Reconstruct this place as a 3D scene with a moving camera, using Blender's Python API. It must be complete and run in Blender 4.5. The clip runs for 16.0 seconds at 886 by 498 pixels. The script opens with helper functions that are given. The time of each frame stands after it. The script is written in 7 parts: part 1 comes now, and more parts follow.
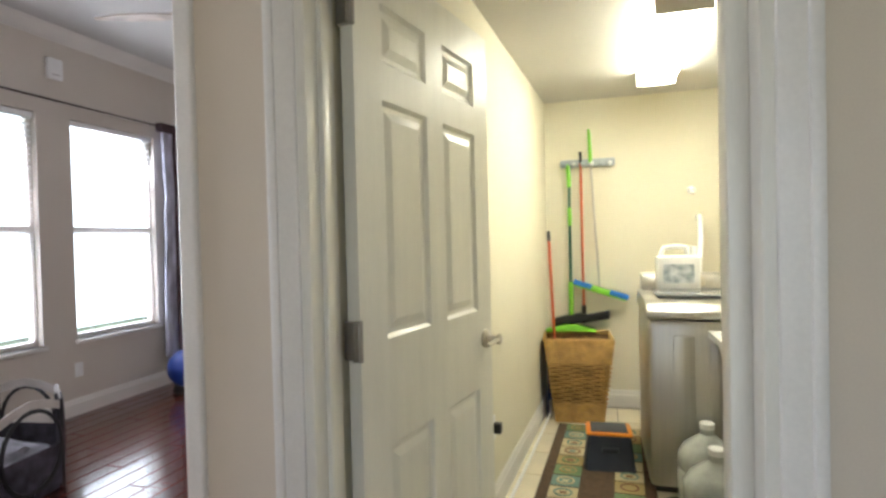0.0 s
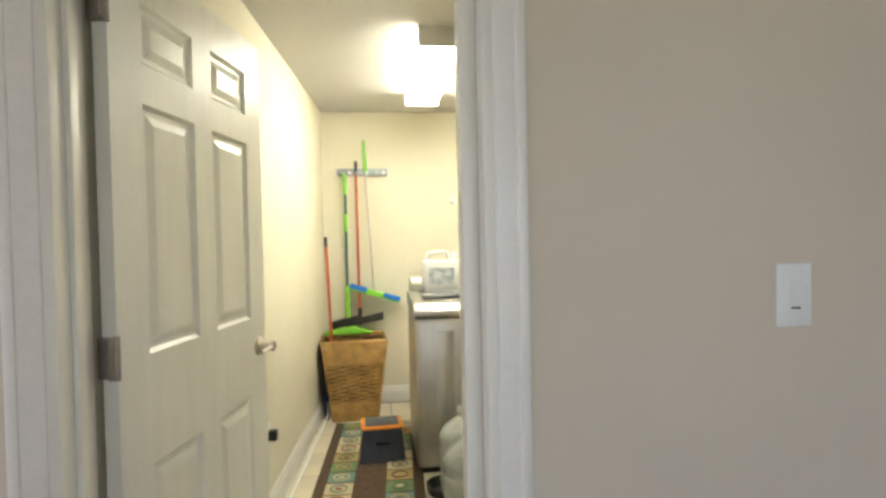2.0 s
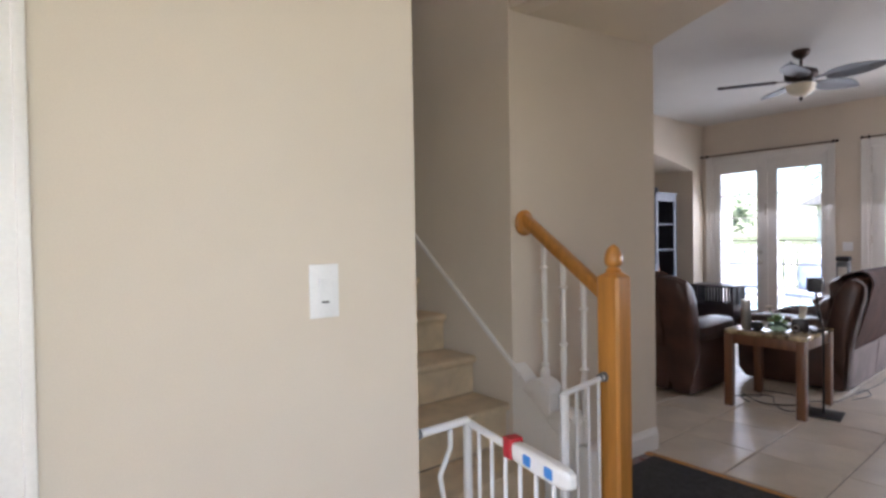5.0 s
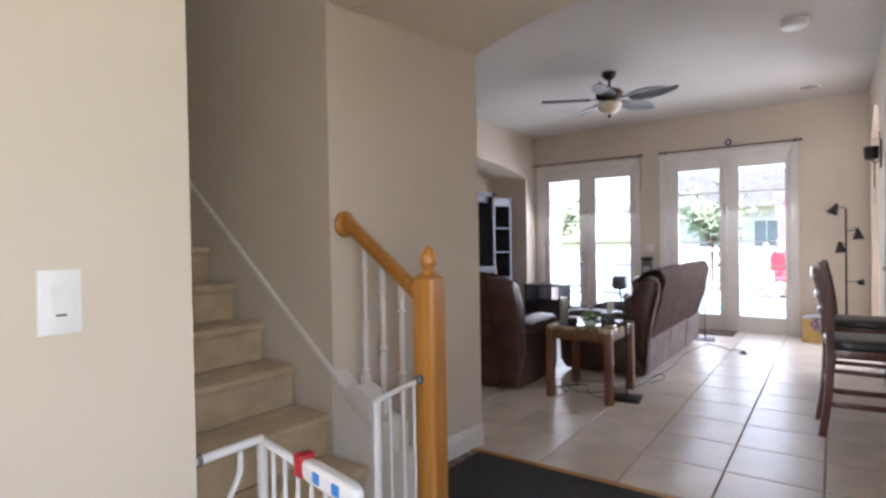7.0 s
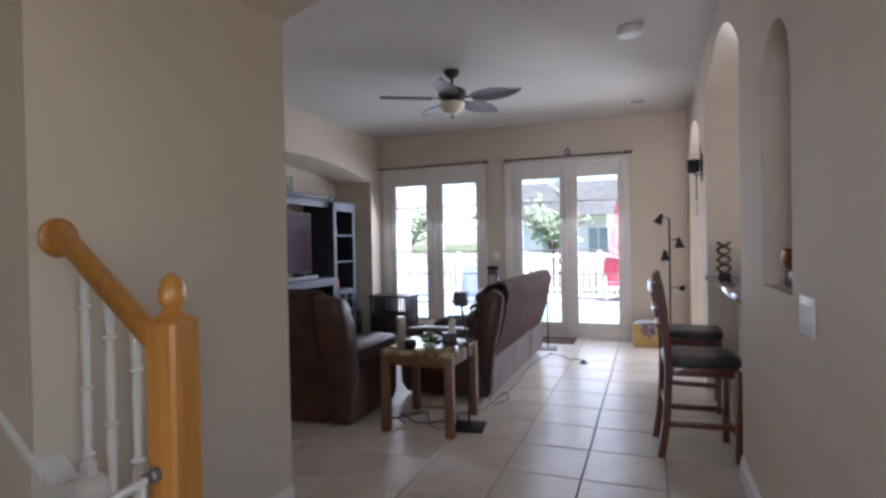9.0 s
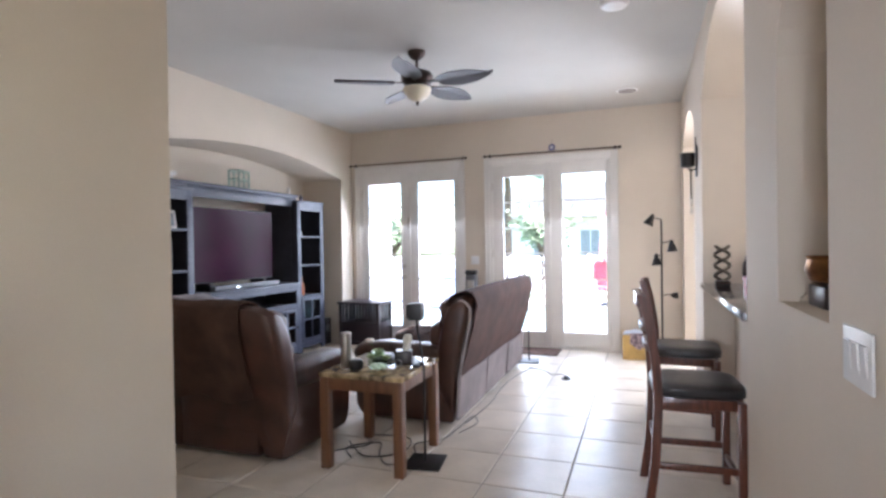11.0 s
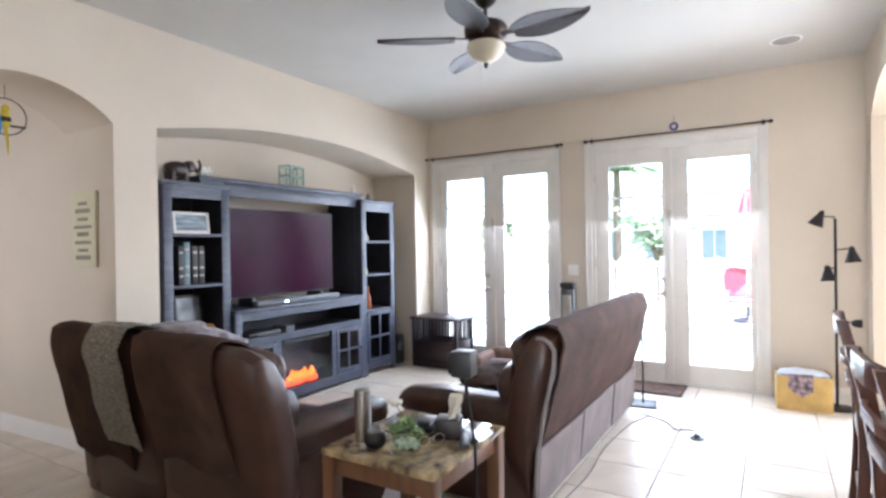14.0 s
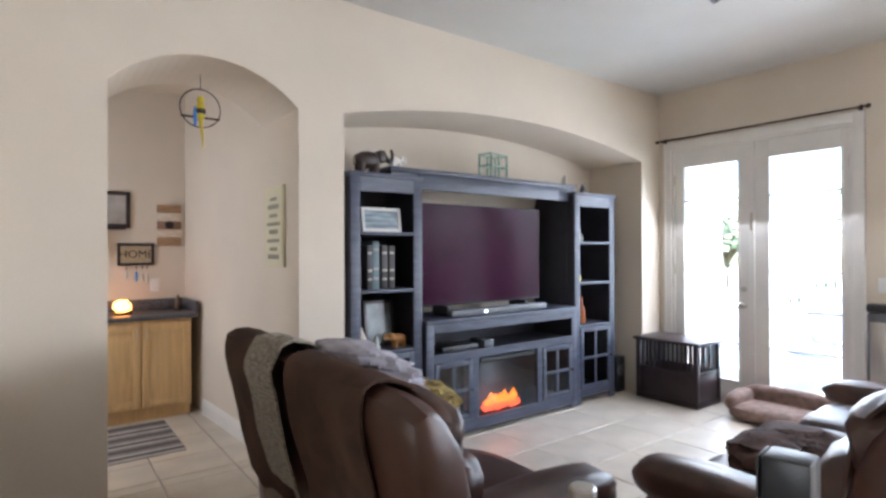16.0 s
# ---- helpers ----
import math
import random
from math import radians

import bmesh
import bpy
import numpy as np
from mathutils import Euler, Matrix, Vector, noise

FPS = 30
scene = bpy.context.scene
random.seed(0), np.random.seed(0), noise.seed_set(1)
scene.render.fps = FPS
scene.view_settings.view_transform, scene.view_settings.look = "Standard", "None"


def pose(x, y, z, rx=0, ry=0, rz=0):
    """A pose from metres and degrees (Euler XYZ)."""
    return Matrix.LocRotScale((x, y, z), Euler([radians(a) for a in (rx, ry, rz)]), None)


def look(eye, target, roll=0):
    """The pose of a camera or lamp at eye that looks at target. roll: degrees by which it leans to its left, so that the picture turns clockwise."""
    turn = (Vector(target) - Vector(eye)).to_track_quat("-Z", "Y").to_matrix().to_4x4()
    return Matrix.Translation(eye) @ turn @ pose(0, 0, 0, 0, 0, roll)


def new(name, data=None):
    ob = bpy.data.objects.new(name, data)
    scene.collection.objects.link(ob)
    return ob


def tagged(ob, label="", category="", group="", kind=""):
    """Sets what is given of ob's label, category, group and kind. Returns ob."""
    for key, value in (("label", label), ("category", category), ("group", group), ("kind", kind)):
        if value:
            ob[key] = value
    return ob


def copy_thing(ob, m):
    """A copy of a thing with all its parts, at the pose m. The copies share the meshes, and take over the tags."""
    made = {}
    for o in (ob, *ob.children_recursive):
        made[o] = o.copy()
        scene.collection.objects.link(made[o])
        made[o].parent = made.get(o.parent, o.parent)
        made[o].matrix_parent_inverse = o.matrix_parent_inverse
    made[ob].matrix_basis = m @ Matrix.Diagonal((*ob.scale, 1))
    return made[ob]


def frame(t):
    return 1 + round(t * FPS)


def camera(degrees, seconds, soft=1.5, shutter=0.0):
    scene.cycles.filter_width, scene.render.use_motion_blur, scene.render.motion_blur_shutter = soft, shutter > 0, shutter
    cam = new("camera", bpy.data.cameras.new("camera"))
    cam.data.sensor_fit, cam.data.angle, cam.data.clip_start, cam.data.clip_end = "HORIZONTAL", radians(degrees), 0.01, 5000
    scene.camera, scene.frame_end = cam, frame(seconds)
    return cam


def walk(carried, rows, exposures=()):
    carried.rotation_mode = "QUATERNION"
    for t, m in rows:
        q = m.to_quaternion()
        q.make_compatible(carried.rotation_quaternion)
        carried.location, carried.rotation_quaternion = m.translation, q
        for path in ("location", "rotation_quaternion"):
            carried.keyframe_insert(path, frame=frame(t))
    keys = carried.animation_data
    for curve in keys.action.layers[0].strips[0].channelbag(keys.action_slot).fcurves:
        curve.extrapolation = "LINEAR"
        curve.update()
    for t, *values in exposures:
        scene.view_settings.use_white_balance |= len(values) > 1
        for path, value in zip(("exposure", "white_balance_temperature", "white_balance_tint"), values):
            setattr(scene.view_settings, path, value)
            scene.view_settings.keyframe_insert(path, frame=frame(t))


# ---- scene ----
cam = camera(78.5, 16.0, soft=2.8)
PATH = [
    (0, (0.551, -0.010, 1.338), (-0.002, 1.912, 1.302), -1.4),
    (0.5, (0.563, -0.006, 1.344), (0.209, 1.963, 1.304), -1.35),
    (1, (0.570, -0.027, 1.349), (0.403, 1.966, 1.308), -1.4),
    (1.5, (0.579, -0.062, 1.351), (0.609, 1.938, 1.310), -1.35),
    (2, (0.586, -0.118, 1.354), (0.825, 1.867, 1.313), -1.2),
    (2.5, (0.577, -0.162, 1.358), (1.044, 1.782, 1.316), -1.15),
    (3, (0.573, -0.190, 1.358), (1.231, 1.698, 1.315), -1.1),
    (3.5, (0.621, -0.221, 1.353), (1.436, 1.605, 1.312), -1.0),
    (4, (0.715, -0.252, 1.348), (1.698, 1.489, 1.311), -0.9),
    (4.5, (0.799, -0.282, 1.345), (1.935, 1.363, 1.308), -0.9),
    (7, (1.043, -0.375, 1.329), (2.666, 0.794, 1.298), -1.0),
    (7.5, (1.156, -0.325, 1.347), (2.860, 0.720, 1.315), -1.0),
    (8, (1.325, -0.240, 1.363), (3.108, 0.666, 1.335), -1.0),
    (8.5, (1.504, -0.210, 1.370), (3.351, 0.558, 1.345), -1.0),
    (9, (1.708, -0.252, 1.378), (3.577, 0.458, 1.355), -1.05),
    (11.5, (2.550, -0.293, 1.380), (4.426, 0.398, 1.364), -0.9),
    (12, (2.755, -0.262, 1.412), (4.614, 0.474, 1.393), -0.9),
    (12.5, (2.934, -0.138, 1.427), (4.791, 0.604, 1.406), -1.1),
    (13, (3.17, -0.148, 1.432), (4.996, 0.668, 1.414), -1.1),
    (13.5, (3.367, -0.124, 1.438), (5.137, 0.808, 1.425), -1.0),
    (14, (3.564, -0.038, 1.443), (5.273, 1.0, 1.434), -0.9),
    (14.5, (3.728, 0.103, 1.448), (5.373, 1.24, 1.438), -0.7),
    (15, (3.975, 0.215, 1.463), (5.455, 1.56, 1.451), -0.3),
    (15.5, (4.166, 0.362, 1.409), (5.442, 1.902, 1.422), -0.4),
    (16, (4.262, 0.588, 1.44), (5.464, 2.186, 1.447), -0.2),
]
EXPOSURES = [
    (0.0, 1.10, 6150, 10), (1.0, 1.08, 6180, 10), (2.0, 1.22, 6200, 11), (3.0, 1.40, 6180, 11), (3.5, 1.60, 6080, 11), (4.5, 2.0, 6250, 14), (7.0, 2.2, 6280, 15),
    (8.0, 1.62, 6000, 15), (9.0, 1.72, 6000, 14), (11.5, 2.97, 6050, 10), (12.0, 3.18, 6070, 9), (13.0, 3.08, 6050, 8), (14.5, 2.97, 6050, 7), (16.0, 2.92, 6130, 7)]
walk(cam, [(t, look(eye, target, roll)) for t, eye, target, roll in PATH], EXPOSURES)

# ---- world, sun, large lights ----
SUN_UP, SUN_FROM = radians(58), (-0.45, -0.89)
world = bpy.data.worlds.new("daylight")
scene.world = world
world.use_nodes = True
sky = world.node_tree.nodes.new("ShaderNodeTexSky")
sky.sky_type, sky.sun_disc = "NISHITA", False
sky.sun_elevation, sky.sun_rotation = SUN_UP, math.atan2(SUN_FROM[0], SUN_FROM[1])
background = world.node_tree.nodes["Background"]
world.node_tree.links.new(sky.outputs[0], background.inputs[0])
background.inputs[1].default_value = 0.15
sun = new("sun", bpy.data.lights.new("sun", "SUN"))
sun.data.energy, sun.data.angle, sun.data.color = 5.0, radians(0.5), (1.0, 0.85, 0.87)
sun.matrix_world = look((SUN_FROM[0] * 20, SUN_FROM[1] * 20, 20 * math.tan(SUN_UP)), (0, 0, 0))


def opening_light(name, eye, target, width, height, watts, colour=(0.88, 0.895, 1.0)):
    """An area lamp in an opening, in place of the sky's light."""
    lamp = new(name, bpy.data.lights.new(name, "AREA"))
    lamp.data.shape, lamp.data.size, lamp.data.size_y = "RECTANGLE", width, height
    lamp.data.energy, lamp.data.color = watts, colour
    lamp.matrix_world = look(eye, target)
    return lamp


opening_light("daylight_french_doors", (9.72, 2.8, 1.3), (6.4, 2.8, -0.7), 1.5, 2.1, 12.5)
opening_light("daylight_french_doors", (9.72, 0.8, 1.3), (6.4, 0.8, -0.7), 1.5, 2.1, 12.5)
# assumed source, never in view: lights the hall and stairs from behind
opening_light("assumed_entrance_light", (1.0, -1.0, 1.45), (1.0, 1.0, 1.6), 1.7, 1.6, 1.9, (1.0, 0.965, 0.96))
opening_light("daylight_kitchen", (9.72, -2.3, 1.6), (6.0, -2.3, -0.2), 1.5, 1.5, 62)
# assumed source out of view, added to brighten the alcove
opening_light("assumed_alcove_light", (3.36, 5.3, 1.5), (5.4, 5.2, 1.2), 1.0, 1.8, 3.2)
opening_light("daylight_front_room", (-3.66, 3.8, 1.5), (0.0, 3.4, 1.0), 0.8, 1.7, 20)
opening_light("daylight_front_room", (-3.66, 2.6, 1.5), (0.0, 2.0, 1.0), 0.8, 1.7, 20)
opening_light("daylight_front_room", (-3.66, 0.6, 1.5), (0.0, 0.3, 1.0), 1.2, 1.7, 30)

# ---- materials ----


def material(name, colour, rough=0.6, metal=0.0, vary=0.08, scale=6.0, bump=0.1, fine=120.0, second=None, emit=None, strength=0.0, coat=0.0, stretch=None, random_tint=0.0, distance=0.004, grain_mix=0.12):
    """A surface with two scales of variation: broad tone and fine relief."""
    m = bpy.data.materials.new(name)
    m.use_nodes = True
    t = m.node_tree
    bsdf = t.nodes["Principled BSDF"]
    coords = t.nodes.new("ShaderNodeTexCoord")
    source = coords.outputs["Object"]
    if stretch:
        mapping = t.nodes.new("ShaderNodeMapping")
        mapping.inputs["Scale"].default_value = stretch
        t.links.new(source, mapping.inputs[0])
        source = mapping.outputs[0]
    broad = t.nodes.new("ShaderNodeTexNoise")
    broad.inputs["Scale"].default_value, broad.inputs["Detail"].default_value = scale, 5
    t.links.new(source, broad.inputs["Vector"])
    grain = t.nodes.new("ShaderNodeTexNoise")
    grain.inputs["Scale"].default_value, grain.inputs["Detail"].default_value = fine, 3
    t.links.new(source, grain.inputs["Vector"])
    low = [max(0.0, c * (1 - 2 * vary)) for c in colour]
    high = list(second) if second else [min(1.0, c * (1 + 2 * vary)) for c in colour]
    ramp = t.nodes.new("ShaderNodeValToRGB")
    ramp.color_ramp.elements[0].position, ramp.color_ramp.elements[1].position = 0.3, 0.7
    ramp.color_ramp.elements[0].color, ramp.color_ramp.elements[1].color = (*low, 1), (*high, 1)
    t.links.new(broad.outputs[0], ramp.inputs[0])
    tint = t.nodes.new("ShaderNodeMix")
    tint.data_type, tint.blend_type = "RGBA", "MULTIPLY"
    tint.inputs[0].default_value = grain_mix
    t.links.new(ramp.outputs[0], tint.inputs[6])
    t.links.new(grain.outputs[0], tint.inputs[7])
    out = tint.outputs[2]
    if random_tint:
        info = t.nodes.new("ShaderNodeObjectInfo")
        spread = t.nodes.new("ShaderNodeMapRange")
        spread.inputs[3].default_value, spread.inputs[4].default_value = 1 - random_tint, 1 + random_tint
        t.links.new(info.outputs["Random"], spread.inputs[0])
        scaled = t.nodes.new("ShaderNodeVectorMath")
        scaled.operation = "SCALE"
        t.links.new(out, scaled.inputs[0])
        t.links.new(spread.outputs[0], scaled.inputs[3])
        out = scaled.outputs[0]
    gain = t.nodes.new("ShaderNodeVectorMath")
    gain.operation = "SCALE"
    gain.inputs[3].default_value = 1 / (1 - 0.5 * grain_mix)
    t.links.new(out, gain.inputs[0])
    t.links.new(gain.outputs[0], bsdf.inputs["Base Color"])
    shine = t.nodes.new("ShaderNodeMapRange")
    shine.inputs[3].default_value, shine.inputs[4].default_value = max(0.28 if rough > 0.27 else 0.02, rough - 0.07), min(1.0 if rough > 0.27 else 0.26, rough + 0.07)
    t.links.new(broad.outputs[0], shine.inputs[0])
    t.links.new(shine.outputs[0], bsdf.inputs["Roughness"])
    bsdf.inputs["Metallic"].default_value = metal
    bsdf.inputs["Coat Weight"].default_value = coat
    if bump:
        relief = t.nodes.new("ShaderNodeBump")
        relief.inputs["Strength"].default_value, relief.inputs["Distance"].default_value = bump, distance
        t.links.new(grain.outputs[0], relief.inputs["Height"])
        t.links.new(relief.outputs[0], bsdf.inputs["Normal"])
    if emit:
        bsdf.inputs["Emission Color"].default_value = (*emit, 1)
        bsdf.inputs["Emission Strength"].default_value = strength
    return m


def glass(name, colour=(0.95, 0.97, 0.97), rough=0.02, clear=0.85):
    """Thin glass: mostly clear, with the gloss of a pane."""
    m = bpy.data.materials.new(name)
    m.use_nodes = True
    t = m.node_tree
    t.nodes.remove(t.nodes["Principled BSDF"])
    see = t.nodes.new("ShaderNodeBsdfTransparent")
    see.inputs[0].default_value = (*colour, 1)
    gloss = t.nodes.new("ShaderNodeBsdfGlossy")
    gloss.inputs["Roughness"].default_value = rough
    facing = t.nodes.new("ShaderNodeLayerWeight")
    facing.inputs[0].default_value = 0.5
    curve = t.nodes.new("ShaderNodeMath")
    curve.operation = "POWER"
    curve.inputs[1].default_value = 4.0
    rise = t.nodes.new("ShaderNodeMapRange")
    rise.inputs[3].default_value, rise.inputs[4].default_value = 0.03, 0.8
    t.links.new(facing.outputs["Facing"], curve.inputs[0])
    t.links.new(curve.outputs[0], rise.inputs[0])
    mix = t.nodes.new("ShaderNodeMixShader")
    t.links.new(rise.outputs[0], mix.inputs[0])
    t.links.new(see.outputs[0], mix.inputs[1])
    t.links.new(gloss.outputs[0], mix.inputs[2])
    t.links.new(mix.outputs[0], t.nodes["Material Output"].inputs[0])
    return m


WALL = material("cream_wall_paint", (0.662, 0.583, 0.485), 0.75, vary=0.025, scale=1.2, bump=0.25, fine=260, distance=0.002)
LAUNDRY_WALL = material("laundry_wall_paint", (0.74, 0.695, 0.56), 0.7, vary=0.02, scale=1.2, bump=0.22, fine=260, distance=0.002)
FRONT_WALL = material("front_room_wall_paint", (0.60, 0.55, 0.49), 0.75, vary=0.025, scale=1.2, bump=0.22, fine=260, distance=0.002)
CEILING = material("white_ceiling_paint", (0.57, 0.55, 0.515), 0.85, vary=0.02, scale=1.5, bump=0.5, fine=170, distance=0.003)
HALL_CEILING = material("cream_ceiling_paint", (0.64, 0.55, 0.43), 0.85, vary=0.02, scale=1.5, bump=0.5, fine=170, distance=0.003)
TRIM = material("white_trim_paint", (0.76, 0.735, 0.70), 0.35, vary=0.02, scale=4, bump=0.05)
DOOR_PAINT = material("white_door_paint", (0.74, 0.72, 0.66), 0.32, vary=0.02, scale=3, bump=0.25, fine=90, stretch=(6, 6, 0.6), distance=0.001)
TILE = material("beige_floor_tile", (0.62, 0.55, 0.46), 0.345, vary=0.06, scale=3.5, bump=0.06, fine=40, random_tint=0.05, coat=0.05)
GROUT = material("grey_grout", (0.30, 0.27, 0.23), 0.9, vary=0.1, scale=8, bump=0.3)
LAUNDRY_TILE = material("pale_laundry_tile", (0.66, 0.60, 0.46), 0.3, vary=0.05, scale=3, bump=0.05, random_tint=0.04)
DARK_WOOD_FLOOR = material("dark_red_wood_floor", (0.115, 0.032, 0.022), 0.17, vary=0.25, scale=3, bump=0.1, fine=30, stretch=(1, 9, 1), random_tint=0.22, coat=0.35)
CARPET = material("beige_stair_carpet", (0.72, 0.57, 0.38), 0.98, vary=0.06, scale=9, bump=1.0, fine=300, distance=0.01, grain_mix=0.3)
OAK = material("golden_oak", (0.50, 0.215, 0.042), 0.32, vary=0.09, scale=4, bump=0.12, fine=40, stretch=(9, 9, 0.7), coat=0.3)
HONEY_MAPLE = material("honey_maple_cabinet", (0.68, 0.45, 0.21), 0.4, vary=0.06, scale=4, bump=0.1, fine=40, stretch=(8, 8, 0.8))
LEATHER = material("dark_brown_leather", (0.055, 0.026, 0.018), 0.36, vary=0.25, scale=7, bump=0.35, fine=150, distance=0.003)
LEATHER_BACK = material("brown_leather_back", (0.062, 0.027, 0.018), 0.36, vary=0.22, scale=4, bump=0.3, fine=170, distance=0.003, grain_mix=0.3)
SUEDE = material("brown_throw_cloth", (0.072, 0.040, 0.029), 0.95, vary=0.18, scale=5, bump=0.7, fine=240, distance=0.006, grain_mix=0.3)
QUILT = material("quilted_brown_sofa_cover", (0.074, 0.041, 0.032), 0.85, vary=0.15, scale=6, bump=0.6, fine=60, distance=0.01, grain_mix=0.3)
for cloth_material in (SUEDE, QUILT):
    cloth_material.node_tree.nodes["Principled BSDF"].inputs["Specular IOR Level"].default_value = 0.2
GREY_TRIM = material("grey_cloth_trim", (0.30, 0.27, 0.27), 0.8, vary=0.1, scale=9, bump=0.4, fine=200)
GREY_BACK = material("grey_brown_sofa_cloth", (0.20, 0.165, 0.16), 0.85, vary=0.1, scale=5, bump=0.4, fine=200)
FLEECE = material("mottled_fleece_throw", (0.33, 0.29, 0.23), 0.97, vary=0.18, scale=26, bump=1.0, fine=150, second=(0.58, 0.53, 0.44), stretch=(1.2, 1.2, 5), distance=0.012, grain_mix=0.5)
DARK_CABINET = material("slate_painted_wood", (0.058, 0.066, 0.100), 0.42, vary=0.15, scale=6, bump=0.15, fine=60, stretch=(1, 1, 5))
# darker than the face paint; for carcasses, bridge inner panels and firebox back
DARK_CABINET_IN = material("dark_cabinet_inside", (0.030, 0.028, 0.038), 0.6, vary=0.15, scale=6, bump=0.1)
SCREEN = material("dark_television_screen", (0.034, 0.003, 0.020), 0.2, vary=0.1, scale=2, bump=0.0)
SCREEN.node_tree.nodes["Principled BSDF"].inputs["Specular IOR Level"].default_value = 0.06
BLACK_PLASTIC = material("black_plastic", (0.018, 0.018, 0.02), 0.4, vary=0.15, scale=12, bump=0.1)
GREY_PLASTIC = material("grey_plastic", (0.12, 0.125, 0.14), 0.4, vary=0.1, scale=9, bump=0.1)
BLACK_METAL = material("black_metal", (0.022, 0.02, 0.02), 0.38, metal=0.6, vary=0.15, scale=14, bump=0.08)
BRONZE = material("dark_bronze", (0.055, 0.04, 0.035), 0.35, metal=0.8, vary=0.15, scale=14, bump=0.08)
STEEL = material("brushed_steel", (0.55, 0.53, 0.50), 0.3, metal=1.0, vary=0.03, scale=2, bump=0.08, fine=80, stretch=(30, 30, 1))
NICKEL = material("satin_nickel", (0.58, 0.54, 0.48), 0.3, metal=1.0, vary=0.06, scale=9, bump=0.04)
GREY_HINGE = material("dull_steel_hinge", (0.30, 0.275, 0.25), 0.42, metal=0.8, vary=0.1, scale=14, bump=0.1)
BLADE = material("dark_palm_fan_blade", (0.075, 0.07, 0.08), 0.5, vary=0.2, scale=14, bump=0.4, fine=60, stretch=(1, 10, 1))
FROSTED = material("frosted_cream_glass", (0.72, 0.66, 0.52), 0.35, vary=0.05, scale=8, bump=0.05)
CHERRY = material("dark_cherry_wood", (0.105, 0.032, 0.018), 0.3, vary=0.25, scale=5, bump=0.12, fine=40, stretch=(8, 8, 0.8), coat=0.25)
TABLE_WOOD = material("brown_table_wood", (0.155, 0.066, 0.030), 0.35, vary=0.12, scale=3, bump=0.12, fine=40, stretch=(8, 8, 0.8), coat=0.2)
STOOL_LEATHER = material("black_seat_vinyl", (0.022, 0.02, 0.022), 0.33, vary=0.15, scale=8, bump=0.3, fine=160)
ESPRESSO = material("espresso_wood", (0.026, 0.015, 0.018), 0.35, vary=0.2, scale=6, bump=0.1)
GRANITE = material("dark_granite", (0.045, 0.045, 0.05), 0.09, vary=0.6, scale=70, bump=0.0, coat=0.4)
GREY_COUNTER = material("slate_grey_counter", (0.10, 0.10, 0.115), 0.4, vary=0.3, scale=60, bump=0.05)
GLASS = glass("clear_glass")
CABINET_GLASS = glass("cabinet_glass", (0.75, 0.78, 0.80), 0.04)
WHITE_PLASTIC = material("white_plastic", (0.78, 0.78, 0.78), 0.38, vary=0.02, scale=8, bump=0.04)

# ---- builders ----


def smooth(bm, angle=40):
    for f in bm.faces:
        f.smooth = True
    for e in bm.edges:
        e.smooth = len(e.link_faces) == 2 and e.calc_face_angle(0) < radians(angle)


def part(name, bm, mat, parent=None, label="", soft=True):
    """Links a bmesh as one mesh object under a thing or a part."""
    bmesh.ops.recalc_face_normals(bm, faces=bm.faces[:])
    if soft:
        smooth(bm)
    mesh = bpy.data.meshes.new(name)
    bm.to_mesh(mesh)
    bm.free()
    mesh.materials.append(mat)
    ob = new(name, mesh)
    ob.parent = parent
    if label:
        tagged(ob, label)
    return ob


def thing(name, label, category, at=(0, 0, 0), rz=0, group="", kind=""):
    ob = new(name)
    ob.matrix_world = pose(*at, rz=rz)
    return tagged(ob, label, category, group, kind)


def box(x0, x1, y0, y1, z0, z1, bevel=0.0, bm=None, segments=2):
    bm = bm or bmesh.new()
    made = bmesh.ops.create_cube(bm, size=1.0)["verts"]
    for v in made:
        v.co = Vector(((x0 + x1) / 2 + v.co.x * (x1 - x0), (y0 + y1) / 2 + v.co.y * (y1 - y0), (z0 + z1) / 2 + v.co.z * (z1 - z0)))
    if bevel:
        edges = list({e for v in made for e in v.link_edges})
        bmesh.ops.bevel(bm, geom=edges, offset=bevel, segments=segments, profile=0.5, affect="EDGES")
    return bm


def lathe(profile, bm=None, n=24, at=(0, 0, 0), m=None):
    """A turned shape: (radius, height) pairs round the z axis."""
    bm = bm or bmesh.new()
    rings = []
    for r, z in profile:
        ring = []
        for i in range(n):
            p = Vector((max(r, 1e-4) * math.cos(2 * math.pi * i / n), max(r, 1e-4) * math.sin(2 * math.pi * i / n), z))
            p = (m @ p if m else p) + Vector(at)
            ring.append(bm.verts.new(p))
        rings.append(ring)
    for a, b in zip(rings, rings[1:]):
        for i in range(n):
            bm.faces.new((a[i], a[(i + 1) % n], b[(i + 1) % n], b[i]))
    bm.faces.new(rings[0][::-1])
    bm.faces.new(rings[-1])
    return bm


